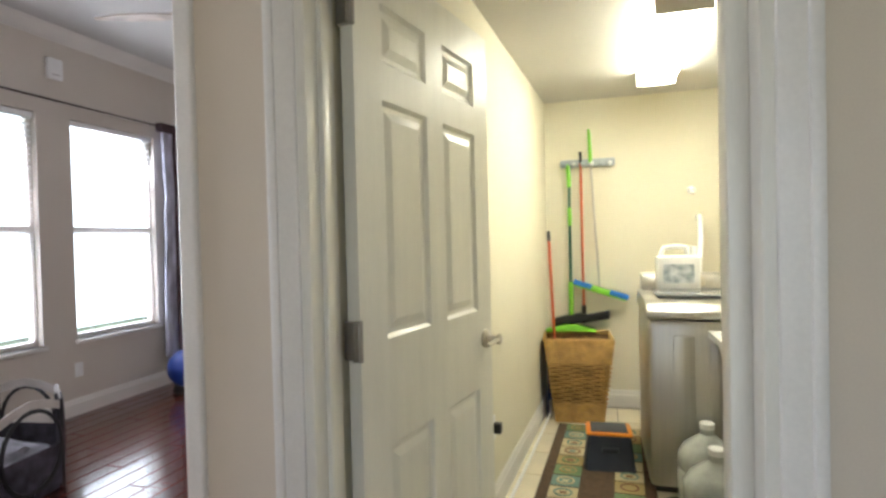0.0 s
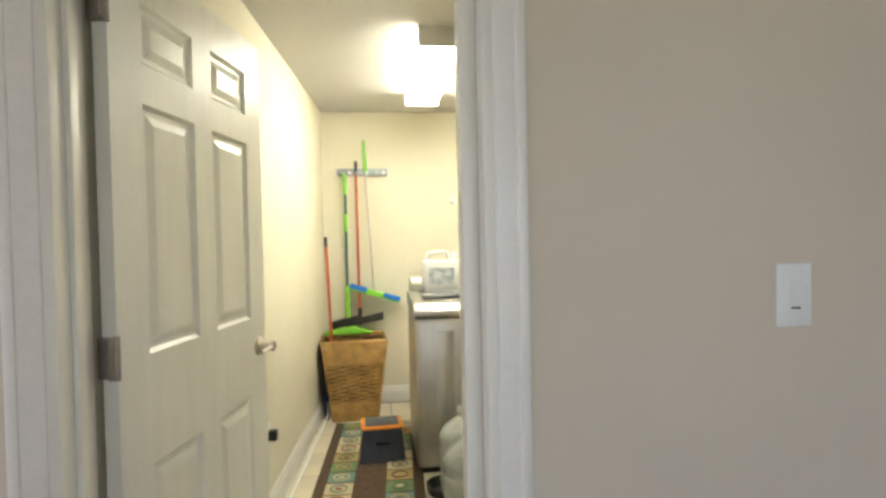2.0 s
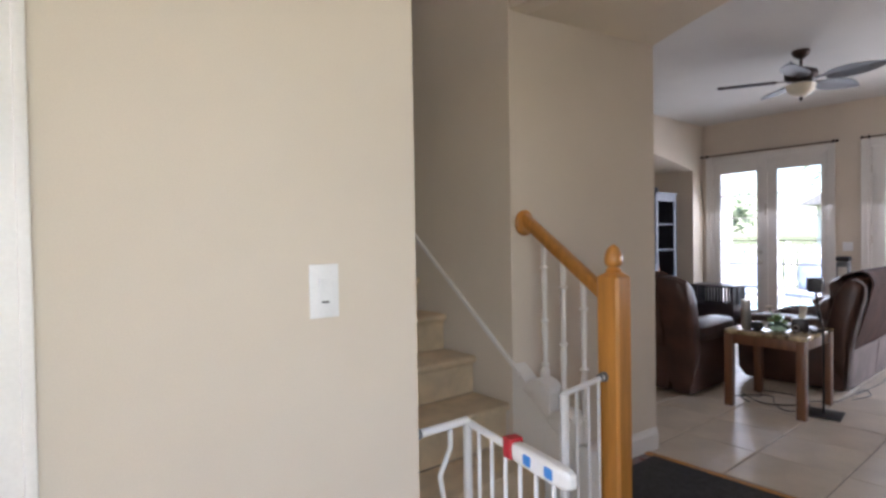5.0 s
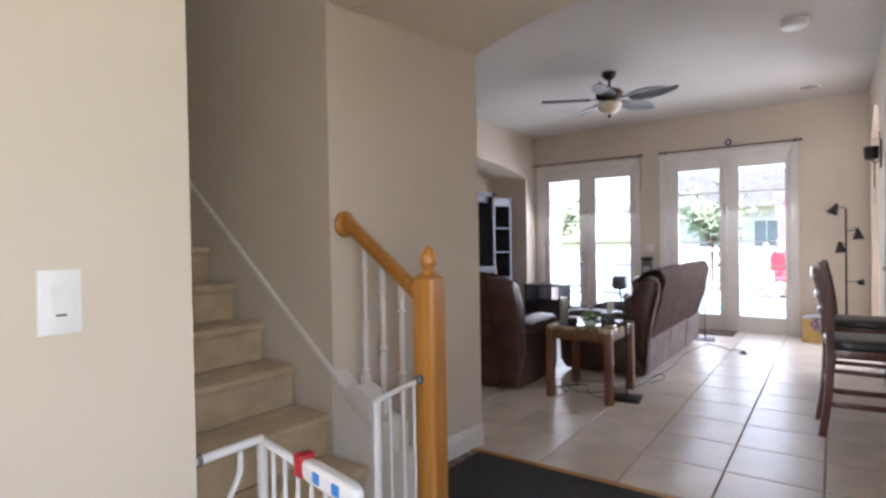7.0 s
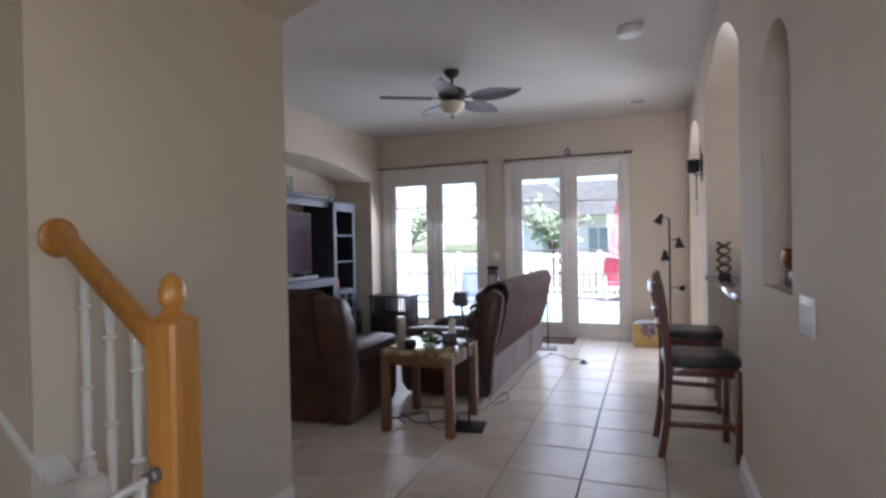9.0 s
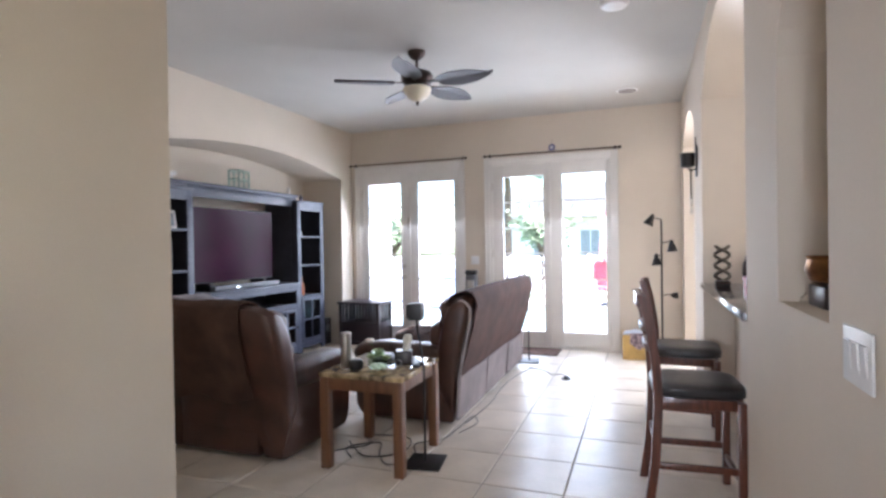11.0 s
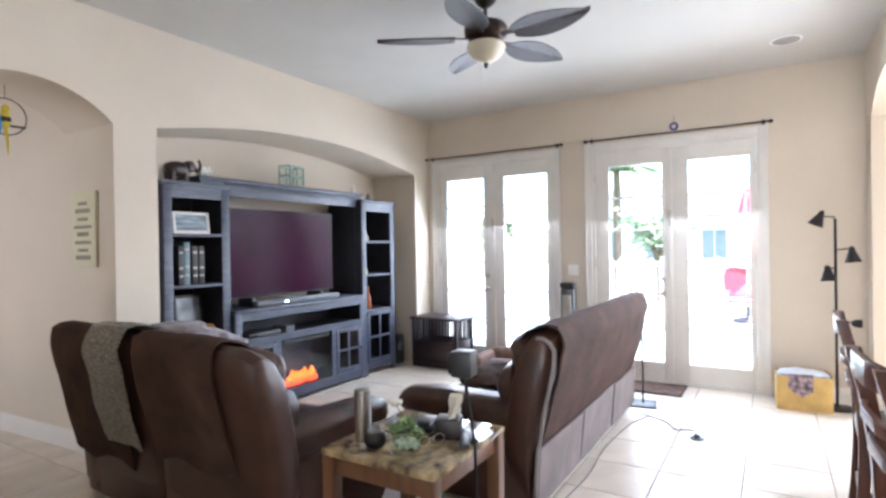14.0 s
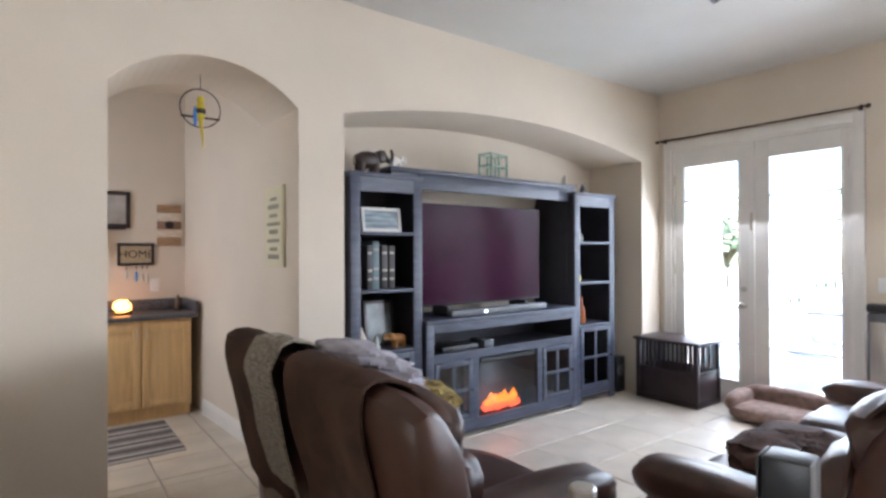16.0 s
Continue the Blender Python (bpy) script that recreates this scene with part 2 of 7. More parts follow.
def tube(points, r, bm=None, n=8, r2=None):
    """A round bar along points."""
    bm = bm or bmesh.new()
    pts = [Vector(p) for p in points]
    rings = []
    for i, p in enumerate(pts):
        way = (pts[min(i + 1, len(pts) - 1)] - pts[max(i - 1, 0)]).normalized()
        side = way.orthogonal().normalized() if i == 0 else (side - way * side.dot(way)).normalized()
        other = way.cross(side)
        rr = r if r2 is None else r + (r2 - r) * i / (len(pts) - 1)
        rings.append([bm.verts.new(p + rr * (math.cos(2 * math.pi * k / n) * side + math.sin(2 * math.pi * k / n) * other)) for k in range(n)])
    for a, b in zip(rings, rings[1:]):
        for k in range(n):
            bm.faces.new((a[k], a[(k + 1) % n], b[(k + 1) % n], b[k]))
    bm.faces.new(rings[0][::-1])
    bm.faces.new(rings[-1])
    return bm


def prism(outline, axis, a, b, bm=None, bevel=0.0):
    """A flat outline of (u, v) pairs drawn out along an axis from a to b. For x: (y, z); y: (x, z); z: (x, y)."""
    bm = bm or bmesh.new()

    def place(u, v, w):
        return {"x": (w, u, v), "y": (u, w, v), "z": (u, v, w)}[axis]

    low = [bm.verts.new(place(u, v, a)) for u, v in outline]
    top = [bm.verts.new(place(u, v, b)) for u, v in outline]
    bm.faces.new(low)
    bm.faces.new(top[::-1])
    for i in range(len(low)):
        j = (i + 1) % len(low)
        bm.faces.new((low[i], top[i], top[j], low[j]))
    if bevel:
        made = set(low + top)
        edges = [e for e in bm.edges if e.verts[0] in made and e.verts[1] in made]
        bmesh.ops.bevel(bm, geom=edges, offset=bevel, segments=2, profile=0.5, affect="EDGES")
    return bm


def pillow(cx, cy, cz, sx, sy, sz, power=4.0, bm=None, rough=0.0, tilt=0.0, n=28, seed=0):
    """A stuffed, rounded block, leaning by tilt degrees about x; rough puckers it."""
    bm = bm or bmesh.new()
    m = Matrix.Rotation(radians(tilt), 3, "X")
    rings = []
    rows = n // 2
    for j in range(1, rows):
        phi = math.pi * j / rows - math.pi / 2
        ring = []
        for i in range(n):
            th = 2 * math.pi * i / n
            d = Vector((math.cos(phi) * math.cos(th), math.cos(phi) * math.sin(th), math.sin(phi)))
            s = (abs(d.x) ** power + abs(d.y) ** power + abs(d.z) ** power) ** (-1 / power)
            p = d * s
            if rough:
                p = p * (1 + rough * noise.noise(p * 2.3 + Vector((seed, 0, 0))))
            ring.append(bm.verts.new(Vector((cx, cy, cz)) + m @ Vector((p.x * sx / 2, p.y * sy / 2, p.z * sz / 2))))
        rings.append(ring)
    for a, b in zip(rings, rings[1:]):
        for i in range(n):
            bm.faces.new((a[i], a[(i + 1) % n], b[(i + 1) % n], b[i]))
    bm.faces.new(rings[0][::-1])
    bm.faces.new(rings[-1])
    return bm


def cloth(rows, thick=0.012, bm=None, wrinkle=0.0, seed=0):
    """A sheet through rows of points, with thickness."""
    bm = bm or bmesh.new()
    grid = [[bm.verts.new(Vector(p) + wrinkle * Vector((noise.noise(Vector(p) * 7 + Vector((seed, 1, 2))), noise.noise(Vector(p) * 7 + Vector((3, seed, 4))), noise.noise(Vector(p) * 7 + Vector((5, 6, seed)))))) for p in row] for row in rows]
    faces = []
    for a, b in zip(grid, grid[1:]):
        for i in range(len(a) - 1):
            faces.append(bm.faces.new((a[i], a[i + 1], b[i + 1], b[i])))
    bmesh.ops.recalc_face_normals(bm, faces=faces)
    bmesh.ops.solidify(bm, geom=faces, thickness=thick)
    return bm


def resample(points, count):
    """Even points along a broken line."""
    pts = [Vector(p) for p in points]
    lengths = [0.0]
    for a, b in zip(pts, pts[1:]):
        lengths.append(lengths[-1] + (b - a).length)
    out = []
    for k in range(count):
        want = lengths[-1] * k / (count - 1)
        i = max(j for j in range(len(pts) - 1) if lengths[j] <= want + 1e-9)
        f = (want - lengths[i]) / max(1e-9, lengths[i + 1] - lengths[i])
        out.append(pts[i].lerp(pts[i + 1], min(1, f)))
    return out


def arc_head(x0, x1, spring, apex, top, n=20):
    """The outline over an arched opening."""
    pts = [(x0, spring)]
    mid, half, rise = (x0 + x1) / 2, (x1 - x0) / 2, apex - spring
    radius = (half * half + rise * rise) / (2 * rise)
    for i in range(1, n):
        u = x0 + (x1 - x0) * i / n
        pts.append((u, apex - radius + math.sqrt(max(0, radius * radius - (u - mid) ** 2))))
    return pts + [(x1, spring), (x1, top), (x0, top)]


def structure(name, bm, mat, label, category):
    return tagged(part(name, bm, mat, soft=False), label, category, kind="structure")


def baseboard(x0, y0, x1, y1, side, height=0.135):
    """A moulded skirting from one point to another; side (+1 left, -1 right of the way) is where the room lies."""
    way = Vector((x1 - x0, y1 - y0, 0))
    length = way.length
    bm = prism([(0, 0), (0.016 * side, 0), (0.016 * side, height * 0.72), (0.011 * side, height * 0.78), (0.011 * side, height * 0.86), (0.004 * side, height), (0, height)], "x", 0, length)
    ob = tagged(part("baseboard", bm, TRIM, soft=False), "white moulded baseboard along the foot of the wall", "baseboard", kind="structure")
    ob.matrix_world = Matrix.Translation((x0, y0, 0.0)) @ Matrix.Rotation(math.atan2(way.y, way.x), 4, "Z")
    return ob


# ---- structure ----
CEIL, HALL_CEIL, LAUNDRY_CEIL = 3.05, 2.47, 2.40
TV_Y, FAR_X, RIGHT_Y = 3.755, 9.48, -0.74

wall = box(-0.33, -0.035, 1.0, 1.12, 0, 3.05)
box(0.822, 1.815, 1.0, 1.12, 0, 3.05, bm=wall)
box(-0.035, 0.822, 1.0, 1.12, 2.07, 3.05, bm=wall)
structure("wall_hall", wall, WALL, "cream painted hall wall with a doorway", "wall")
# left wall of the laundry leans a little off square
bm = prism([(-0.16, 1.12), (-0.05, 1.12), (0.15, 4.40), (0.04, 4.40)], "z", 0, 3.05)
structure("wall_laundry_west", bm, LAUNDRY_WALL, "pale yellow laundry wall", "wall")
structure("wall_laundry_north", box(0.15, 1.65, 4.40, 4.52, 0, 3.05), LAUNDRY_WALL, "pale yellow laundry back wall", "wall")
bm = box(1.65, 1.75, 1.12, 4.52, 0, 3.05)
structure("wall_laundry_east", bm, LAUNDRY_WALL, "pale yellow laundry side wall", "wall")
structure("wall_laundry_south", box(0.822, 1.65, 1.123, 1.135, 0, 3.05), LAUNDRY_WALL, "pale yellow laundry wall beside the doorway", "wall")
structure("laundry_ceiling", box(-0.05, 1.65, 1.12, 4.40, LAUNDRY_CEIL, LAUNDRY_CEIL + 0.1), CEILING, "white laundry ceiling", "ceiling")
structure("wall_stair_west", box(1.75, 1.815, 1.12, 6.6, 0, 5.4), WALL, "cream painted stairwell wall", "wall")
structure("wall_stair_east", box(2.86, 2.98, 1.72, 6.6, 0, 5.4), WALL, "cream painted stairwell wall", "wall")
structure("wall_stair_north", box(1.815, 2.86, 6.6, 6.72, 0, 5.4), WALL, "cream painted wall at the top of the stairs", "wall")
structure("stair_ceiling", box(1.65, 2.98, 1.0, 6.72, 5.4, 5.5), CEILING, "white stairwell ceiling", "ceiling")
# unseen filler above the hall ceiling, added to keep sun off the stairs
structure("stair_header", box(1.62, 1.815, 0.90, 1.118, 2.752, 5.4), WALL, "cream painted header over the stairs, out of view", "wall")
structure("stair_header", box(1.815, 2.86, 0.90, 1.0, 2.75, 5.4), WALL, "cream painted header over the stairs, out of view", "wall")
# the wall beside the stairs runs a little off square
HALL_N = [(2.86, 1.605), (4.04, 1.495)]
structure("wall_hall_north", prism([*HALL_N, (4.04, 1.72), (2.86, 1.72)], "z", 0, 5.4), WALL, "cream painted hall wall beside the stairs", "wall")
structure("wall_living_west", box(3.92, 4.04, 1.72, TV_Y, 0, CEIL), WALL, "cream painted living room wall", "wall")
hall_top = box(-0.28, 2.98, RIGHT_Y, 1.0, 2.75, 2.85)
prism(arc_head(RIGHT_Y, 1.60, 2.49, 2.70, 2.90), "x", 2.98, 4.04, hall_top)
structure("hall_ceiling", hall_top, HALL_CEILING, "cream painted hall ceiling with a shallow vault", "ceiling")
structure("stair_lintel", box(2.86, 2.98, 0.95, 1.592, 2.49, 2.90), WALL, "cream painted lintel beside the stairs", "wall")
structure("hall_header", box(3.94, 4.04, RIGHT_Y, 1.50, 2.90, CEIL), WALL, "cream painted header above the hall opening", "wall")
structure("living_ceiling", box(4.04, FAR_X, -4.8, TV_Y, CEIL, CEIL + 0.1), CEILING, "white textured living room ceiling", "ceiling")

# wall with the arched passage and the television niche
ARCH_L, ARCH_R, NICHE_L, NICHE_R, DEEP_Y = 4.55, 5.545, 5.85, 9.16, 4.40
wall = box(4.04, ARCH_L, TV_Y, DEEP_Y, 0, CEIL)
box(ARCH_R, NICHE_L, TV_Y, DEEP_Y, 0, CEIL, bm=wall)
box(NICHE_R, FAR_X + 0.15, TV_Y, DEEP_Y, 0, CEIL, bm=wall)
prism(arc_head(ARCH_L, ARCH_R, 2.31, 2.52, CEIL), "y", TV_Y, DEEP_Y, wall)
prism(arc_head(NICHE_L, NICHE_R, 2.33, 2.51, CEIL), "y", TV_Y, DEEP_Y, wall)
structure("wall_television", wall, WALL, "cream wall with an arched passage and an arched niche", "wall")
structure("niche_back", box(ARCH_R, NICHE_R + 0.2, DEEP_Y, DEEP_Y + 0.1, 0, CEIL), WALL, "cream back wall of the television niche", "wall")
wall = prism([(ARCH_R, DEEP_Y), (5.66, DEEP_Y), (5.66, 6.30), (5.425, 6.30)], "z", 0, CEIL)
structure("wall_alcove_east", wall, WALL, "cream side wall of the alcove", "wall")
structure("wall_alcove_north", box(3.4, 5.66, 6.30, 6.42, 0, CEIL), WALL, "cream alcove back wall", "wall")
# gap in this wall is unseen, made for the added alcove lamp
bm = box(3.3, 3.4, 4.40, 4.75, 0, CEIL)
box(3.3, 3.4, 5.85, 6.42, 0, CEIL, bm=bm)
box(3.3, 3.4, 4.75, 5.85, 2.4, CEIL, bm=bm)
structure("wall_alcove_west", bm, WALL, "cream alcove far side wall", "wall")
structure("wall_alcove_south", box(3.4, 4.10, 4.30, 4.40, 0, CEIL), WALL, "cream alcove wall", "wall")
structure("alcove_ceiling", box(3.4, 5.55, DEEP_Y, 6.30, 2.95, 3.05), HALL_CEILING, "cream alcove ceiling", "ceiling")

# wall with the French doors, and the kitchen window
D1, D2 = (2.07, 3.62), (0.06, 1.64)
KW = (-3.1, -1.55)
wall = box(FAR_X, FAR_X + 0.15, D1[1], TV_Y, 0, CEIL)
box(FAR_X, FAR_X + 0.15, D2[1], D1[0], 0, CEIL, bm=wall)
box(FAR_X, FAR_X + 0.15, KW[1], D2[0], 0, CEIL, bm=wall)
box(FAR_X, FAR_X + 0.15, -4.9, KW[0], 0, CEIL, bm=wall)
for a, b in (D1, D2):
    box(FAR_X, FAR_X + 0.15, a, b, 2.46, CEIL, bm=wall)
box(FAR_X, FAR_X + 0.15, KW[0], KW[1], 0, 0.9, bm=wall)
box(FAR_X, FAR_X + 0.15, KW[0], KW[1], 2.42, CEIL, bm=wall)
structure("wall_french_doors", wall, WALL, "cream outer wall with two pairs of French doors", "wall")

# right wall: hall niche, serving hatch and arched doorway
HN, HATCH, ARCHWAY = (4.01, 4.57), (5.19, 7.12), (7.80, 9.20)
BACK_Y = -1.06
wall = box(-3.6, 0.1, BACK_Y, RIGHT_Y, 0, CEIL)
# opening never in view, added to let the entrance lamp shine in
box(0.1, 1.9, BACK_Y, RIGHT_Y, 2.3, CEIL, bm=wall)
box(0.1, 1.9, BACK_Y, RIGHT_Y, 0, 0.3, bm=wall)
box(1.9, HN[0], BACK_Y, RIGHT_Y, 0, CEIL, bm=wall)
box(HN[0], HN[1], BACK_Y, RIGHT_Y, 0, 1.16, bm=wall)
box(HN[0], HN[1], BACK_Y, RIGHT_Y - 0.26, 1.16, 2.30, bm=wall)
prism(arc_head(HN[0], HN[1], 2.02, 2.26, CEIL), "y", RIGHT_Y - 0.26, RIGHT_Y, wall)
box(HN[0], HN[1], BACK_Y, RIGHT_Y - 0.26, 2.30, CEIL, bm=wall)
box(HN[1], HATCH[0], BACK_Y, RIGHT_Y, 0, CEIL, bm=wall)
prism(arc_head(*HATCH, 2.49, 2.86, CEIL), "y", BACK_Y, RIGHT_Y, wall)
box(HATCH[0], HATCH[1], BACK_Y, -0.96, 0, 1.0, bm=wall)
box(HATCH[1], ARCHWAY[0], BACK_Y, RIGHT_Y, 0, CEIL, bm=wall)
prism(arc_head(*ARCHWAY, 2.45, 2.69, CEIL), "y", BACK_Y, RIGHT_Y, wall)
box(ARCHWAY[1], FAR_X, BACK_Y, RIGHT_Y, 0, CEIL, bm=wall)
structure("wall_kitchen", wall, WALL, "cream wall with a niche, a serving hatch and an arched doorway", "wall")
structure("wall_kitchen_south", box(4.0, FAR_X, -4.9, -4.8, 0, CEIL), WALL, "cream kitchen wall", "wall")
structure("wall_kitchen_west", box(3.9, 4.0, -4.9, BACK_Y, 0, CEIL), WALL, "cream kitchen side wall", "wall")

# front room
WIN = ((3.36, 4.20), (2.24, 3.08), (0.0, 1.2))
wall = bmesh.new()
edges = [5.4, 4.20, 3.36, 3.08, 2.24, 1.2, 0.0, -1.2]
for top, low in zip(edges[::2], edges[1::2]):
    box(-3.62, -3.5, low, top, 0, CEIL, bm=wall)
for low, top in WIN:
    box(-3.62, -3.5, low, top, 0, 0.60, bm=wall)
    box(-3.62, -3.5, low, top, 2.37, CEIL, bm=wall)
structure("wall_front_west", wall, FRONT_WALL, "greyish cream front room wall with tall windows", "wall")
structure("wall_front_north", box(-3.5, -0.16, 5.28, 5.4, 0, CEIL), FRONT_WALL, "greyish cream front room wall", "wall")
structure("wall_front_east", prism([(-0.33, 1.12), (-0.16, 1.12), (0.04, 4.40), (0.04, 5.28), (-0.16, 5.28)], "z", 0, CEIL), FRONT_WALL, "greyish cream front room side wall", "wall")
structure("front_ceiling", box(-3.5, -0.28, RIGHT_Y, 5.28, CEIL, CEIL + 0.1), CEILING, "white front room ceiling", "ceiling")
structure("front_header", box(-0.28, -0.18, RIGHT_Y, 1.0, 2.85, CEIL), WALL, "cream header", "wall")
crown = prism([(0, 0), (0.09, 0), (0.07, -0.02), (0.02, -0.08), (0, -0.1)], "y", 1.2, 5.28)
ob = structure("crown_moulding", crown, TRIM, "white crown moulding under the front room ceiling", "trim")
ob.location = (-3.5, 0, CEIL)

# floors
structure("floor", box(3.92, FAR_X, -4.8, 4.40, -0.12, -0.006), GROUT, "grey grout bed of the tiled living room floor", "floor")
structure("floor_alcove", box(3.4, 5.60, 4.40, 6.30, -0.12, -0.006), GROUT, "grey grout bed of the alcove floor", "floor")
structure("floor_laundry", box(-0.05, 1.65, 1.06, 4.40, -0.12, -0.006), GROUT, "grout bed of the laundry floor", "floor")
structure("floor_hall", box(-3.5, 3.92, -0.74, 5.28, -0.15, -0.014), ESPRESSO, "dark wood floor bed of the hall", "floor")
structure("floor_threshold", box(3.90, 3.94, RIGHT_Y, 1.50, -0.01, 0.006, 0.003), OAK, "wooden transition strip between wood and tile", "trim")

for a in ((-0.30, 1.0, -0.115, 1.0, -1), (0.902, 1.0, 1.815, 1.0, -1), (2.95, 1.597, 4.04, 1.495, -1), (4.04, 1.495, 4.04, TV_Y, -1), (4.04, TV_Y, ARCH_L, TV_Y, -1), (ARCH_R, TV_Y, NICHE_L, TV_Y, -1),
          (ARCH_R, DEEP_Y, ARCH_R, TV_Y, -1), (5.461, 5.735, ARCH_R, DEEP_Y, -1), (NICHE_R, TV_Y, FAR_X, TV_Y, -1), (FAR_X, TV_Y, FAR_X, 3.70, -1), (FAR_X, 1.99, FAR_X, 1.72, -1), (FAR_X, -0.02, FAR_X, RIGHT_Y, -1),
          (1.9, RIGHT_Y, HATCH[0], RIGHT_Y, 1), (HATCH[1], RIGHT_Y, ARCHWAY[0], RIGHT_Y, 1), (ARCHWAY[1], RIGHT_Y, FAR_X, RIGHT_Y, 1), (-3.5, 5.28, -3.5, 0.0, 1), (-3.5, 5.28, -0.1, 5.28, -1),
          (-0.02, 1.6, 0.148, 4.39, -1), (0.15, 4.40, 1.65, 4.40, -1)):
    baseboard(*a)


# ---- doorway and laundry door ----
def casing(name, x0, x1, top, y, side, wide=0.078):
    """A moulded door casing on a wall y = const; side is -1 where it faces -y."""
    bm = bmesh.new()
    for a, b, z0, z1 in ((x0 - wide, x0 - 0.004, 0, top + wide), (x1 + 0.004, x1 + wide, 0, top + wide), (x0 - 0.004, x1 + 0.004, top + 0.004, top + wide)):
        y0, y1 = sorted((y, y + side * 0.014))
        box(a, b, y0, y1, z0, z1, 0.004, bm)
        y0, y1 = sorted((y, y + side * 0.022))
        outer = (a, a + 0.022) if a < x0 - 0.01 else (b - 0.022, b)
        if z0 == 0:
            box(*outer, y0, y1, z0, z1, 0.004, bm)
        else:
            box(a, b, y0, y1, z1 - 0.022, z1, 0.004, bm)
    return tagged(part(name, bm, TRIM), "white moulded casing round the laundry doorway", "trim", kind="structure")


casing("trim", -0.043, 0.828, 2.07, 1.0, -1, 0.071)
jamb = box(-0.049, -0.025, 0.995, 1.125, 0, 2.07, 0.002)
box(0.810, 0.834, 0.995, 1.125, 0, 2.07, 0.002, jamb)
box(-0.025, 0.810, 0.995, 1.125, 2.055, 2.08, 0.002, jamb)
box(-0.025, -0.013, 1.045, 1.08, 0, 2.055, 0.002, jamb)
box(0.772, 0.810, 1.06, 1.125, 0, 2.055, 0.003, jamb)
tagged(part("door_jamb", jamb, DOOR_PAINT), "white painted door jamb with a stop", "door frame", kind="structure")
structure("trim_corner", box(-0.346, -0.300, 0.985, 1.14, 0, 2.47, 0.006), TRIM, "white corner trim at the end of the hall wall", "trim")


def panel_door():
    """A six-panel door, hinged at its origin, its leaf along +x, its seen face at +y... drawn with both faces."""
    door = thing("door_1", "white six-panel laundry door standing open", "door", kind="structure")
    width, height, thick = 0.79, 2.02, 0.035
    stile, mull = 0.115, 0.10
    pw = (width - 2 * stile - mull) / 2
    rows = ((0.24, 0.79), (1.06, 1.66), (1.755, 1.90))
    cols = ((stile, stile + pw), (stile + pw + mull, width - stile))
    leaf = bmesh.new()
    xs = [0, *[v for c in cols for v in c], width]
    zs = [0, *[v for r in rows for v in r], height]
    for i in range(5):
        for j in range(7):
            if i % 2 and j % 2:
                continue
            box(xs[i], xs[i + 1], -thick / 2, thick / 2, zs[j], zs[j + 1], bm=leaf)
    bmesh.ops.remove_doubles(leaf, verts=leaf.verts[:], dist=1e-5)
    part("leaf", leaf, DOOR_PAINT, door, soft=False)
    for c in cols:
        for r in rows:
            bm = bmesh.new()
            for sign in (1, -1):
                ring = []
                for inset, out in ((0.0, thick / 2 - 0.001), (0.010, thick / 2 - 0.010), (0.022, thick / 2 - 0.010), (0.045, thick / 2 - 0.003)):
                    ring.append([bm.verts.new((x, sign * out, z)) for x, z in ((c[0] + inset, r[0] + inset), (c[1] - inset, r[0] + inset), (c[1] - inset, r[1] - inset), (c[0] + inset, r[1] - inset))])
                for a, b in zip(ring, ring[1:]):
                    for k in range(4):
                        bm.faces.new((a[k], a[(k + 1) % 4], b[(k + 1) % 4], b[k]))
                bm.faces.new(ring[-1])
            part("panel", bm, DOOR_PAINT, door, soft=False)
    for sign in (1, -1):
        m = Matrix.Rotation(radians(-90 * sign), 3, "X")
        handle = part("handle", lathe([(0.032, 0), (0.032, 0.006), (0.026, 0.01), (0.012, 0.014), (0.012, 0.045), (0.018, 0.05), (0.018, 0.058), (0.012, 0.062)], at=(width - 0.06, sign * thick / 2, 0.955), m=m), NICKEL, door, "satin nickel lever handle")
        part("lever", tube([(width - 0.06, sign * (thick / 2 + 0.052), 0.955), (width - 0.10, sign * (thick / 2 + 0.056), 0.955), (width - 0.15, sign * (thick / 2 + 0.05), 0.95)], 0.009, r2=0.007), NICKEL, handle)
    part("latch_plate", box(width - 0.001, width + 0.002, -0.012, 0.012, 0.93, 0.99), NICKEL, door)
    for z in (0.30, 1.075, 1.855):
        bm = box(-0.014, 0.003, -0.019, 0.019, z - 0.045, z + 0.045, 0.002)
        tube([(-0.008, -0.022, z - 0.048), (-0.008, -0.022, z + 0.048)], 0.007, bm)
        box(-0.030, -0.012, -0.022, -0.017, z - 0.045, z + 0.045, 0.001, bm)
        part("hinge", bm, GREY_HINGE, door, "dull steel hinge")
    return door


door = panel_door()
door.matrix_world = pose(-0.004, 1.150, 0.030, 0, 0, 78.5)
bpy.context.view_layer.update()

# ---- French doors ----


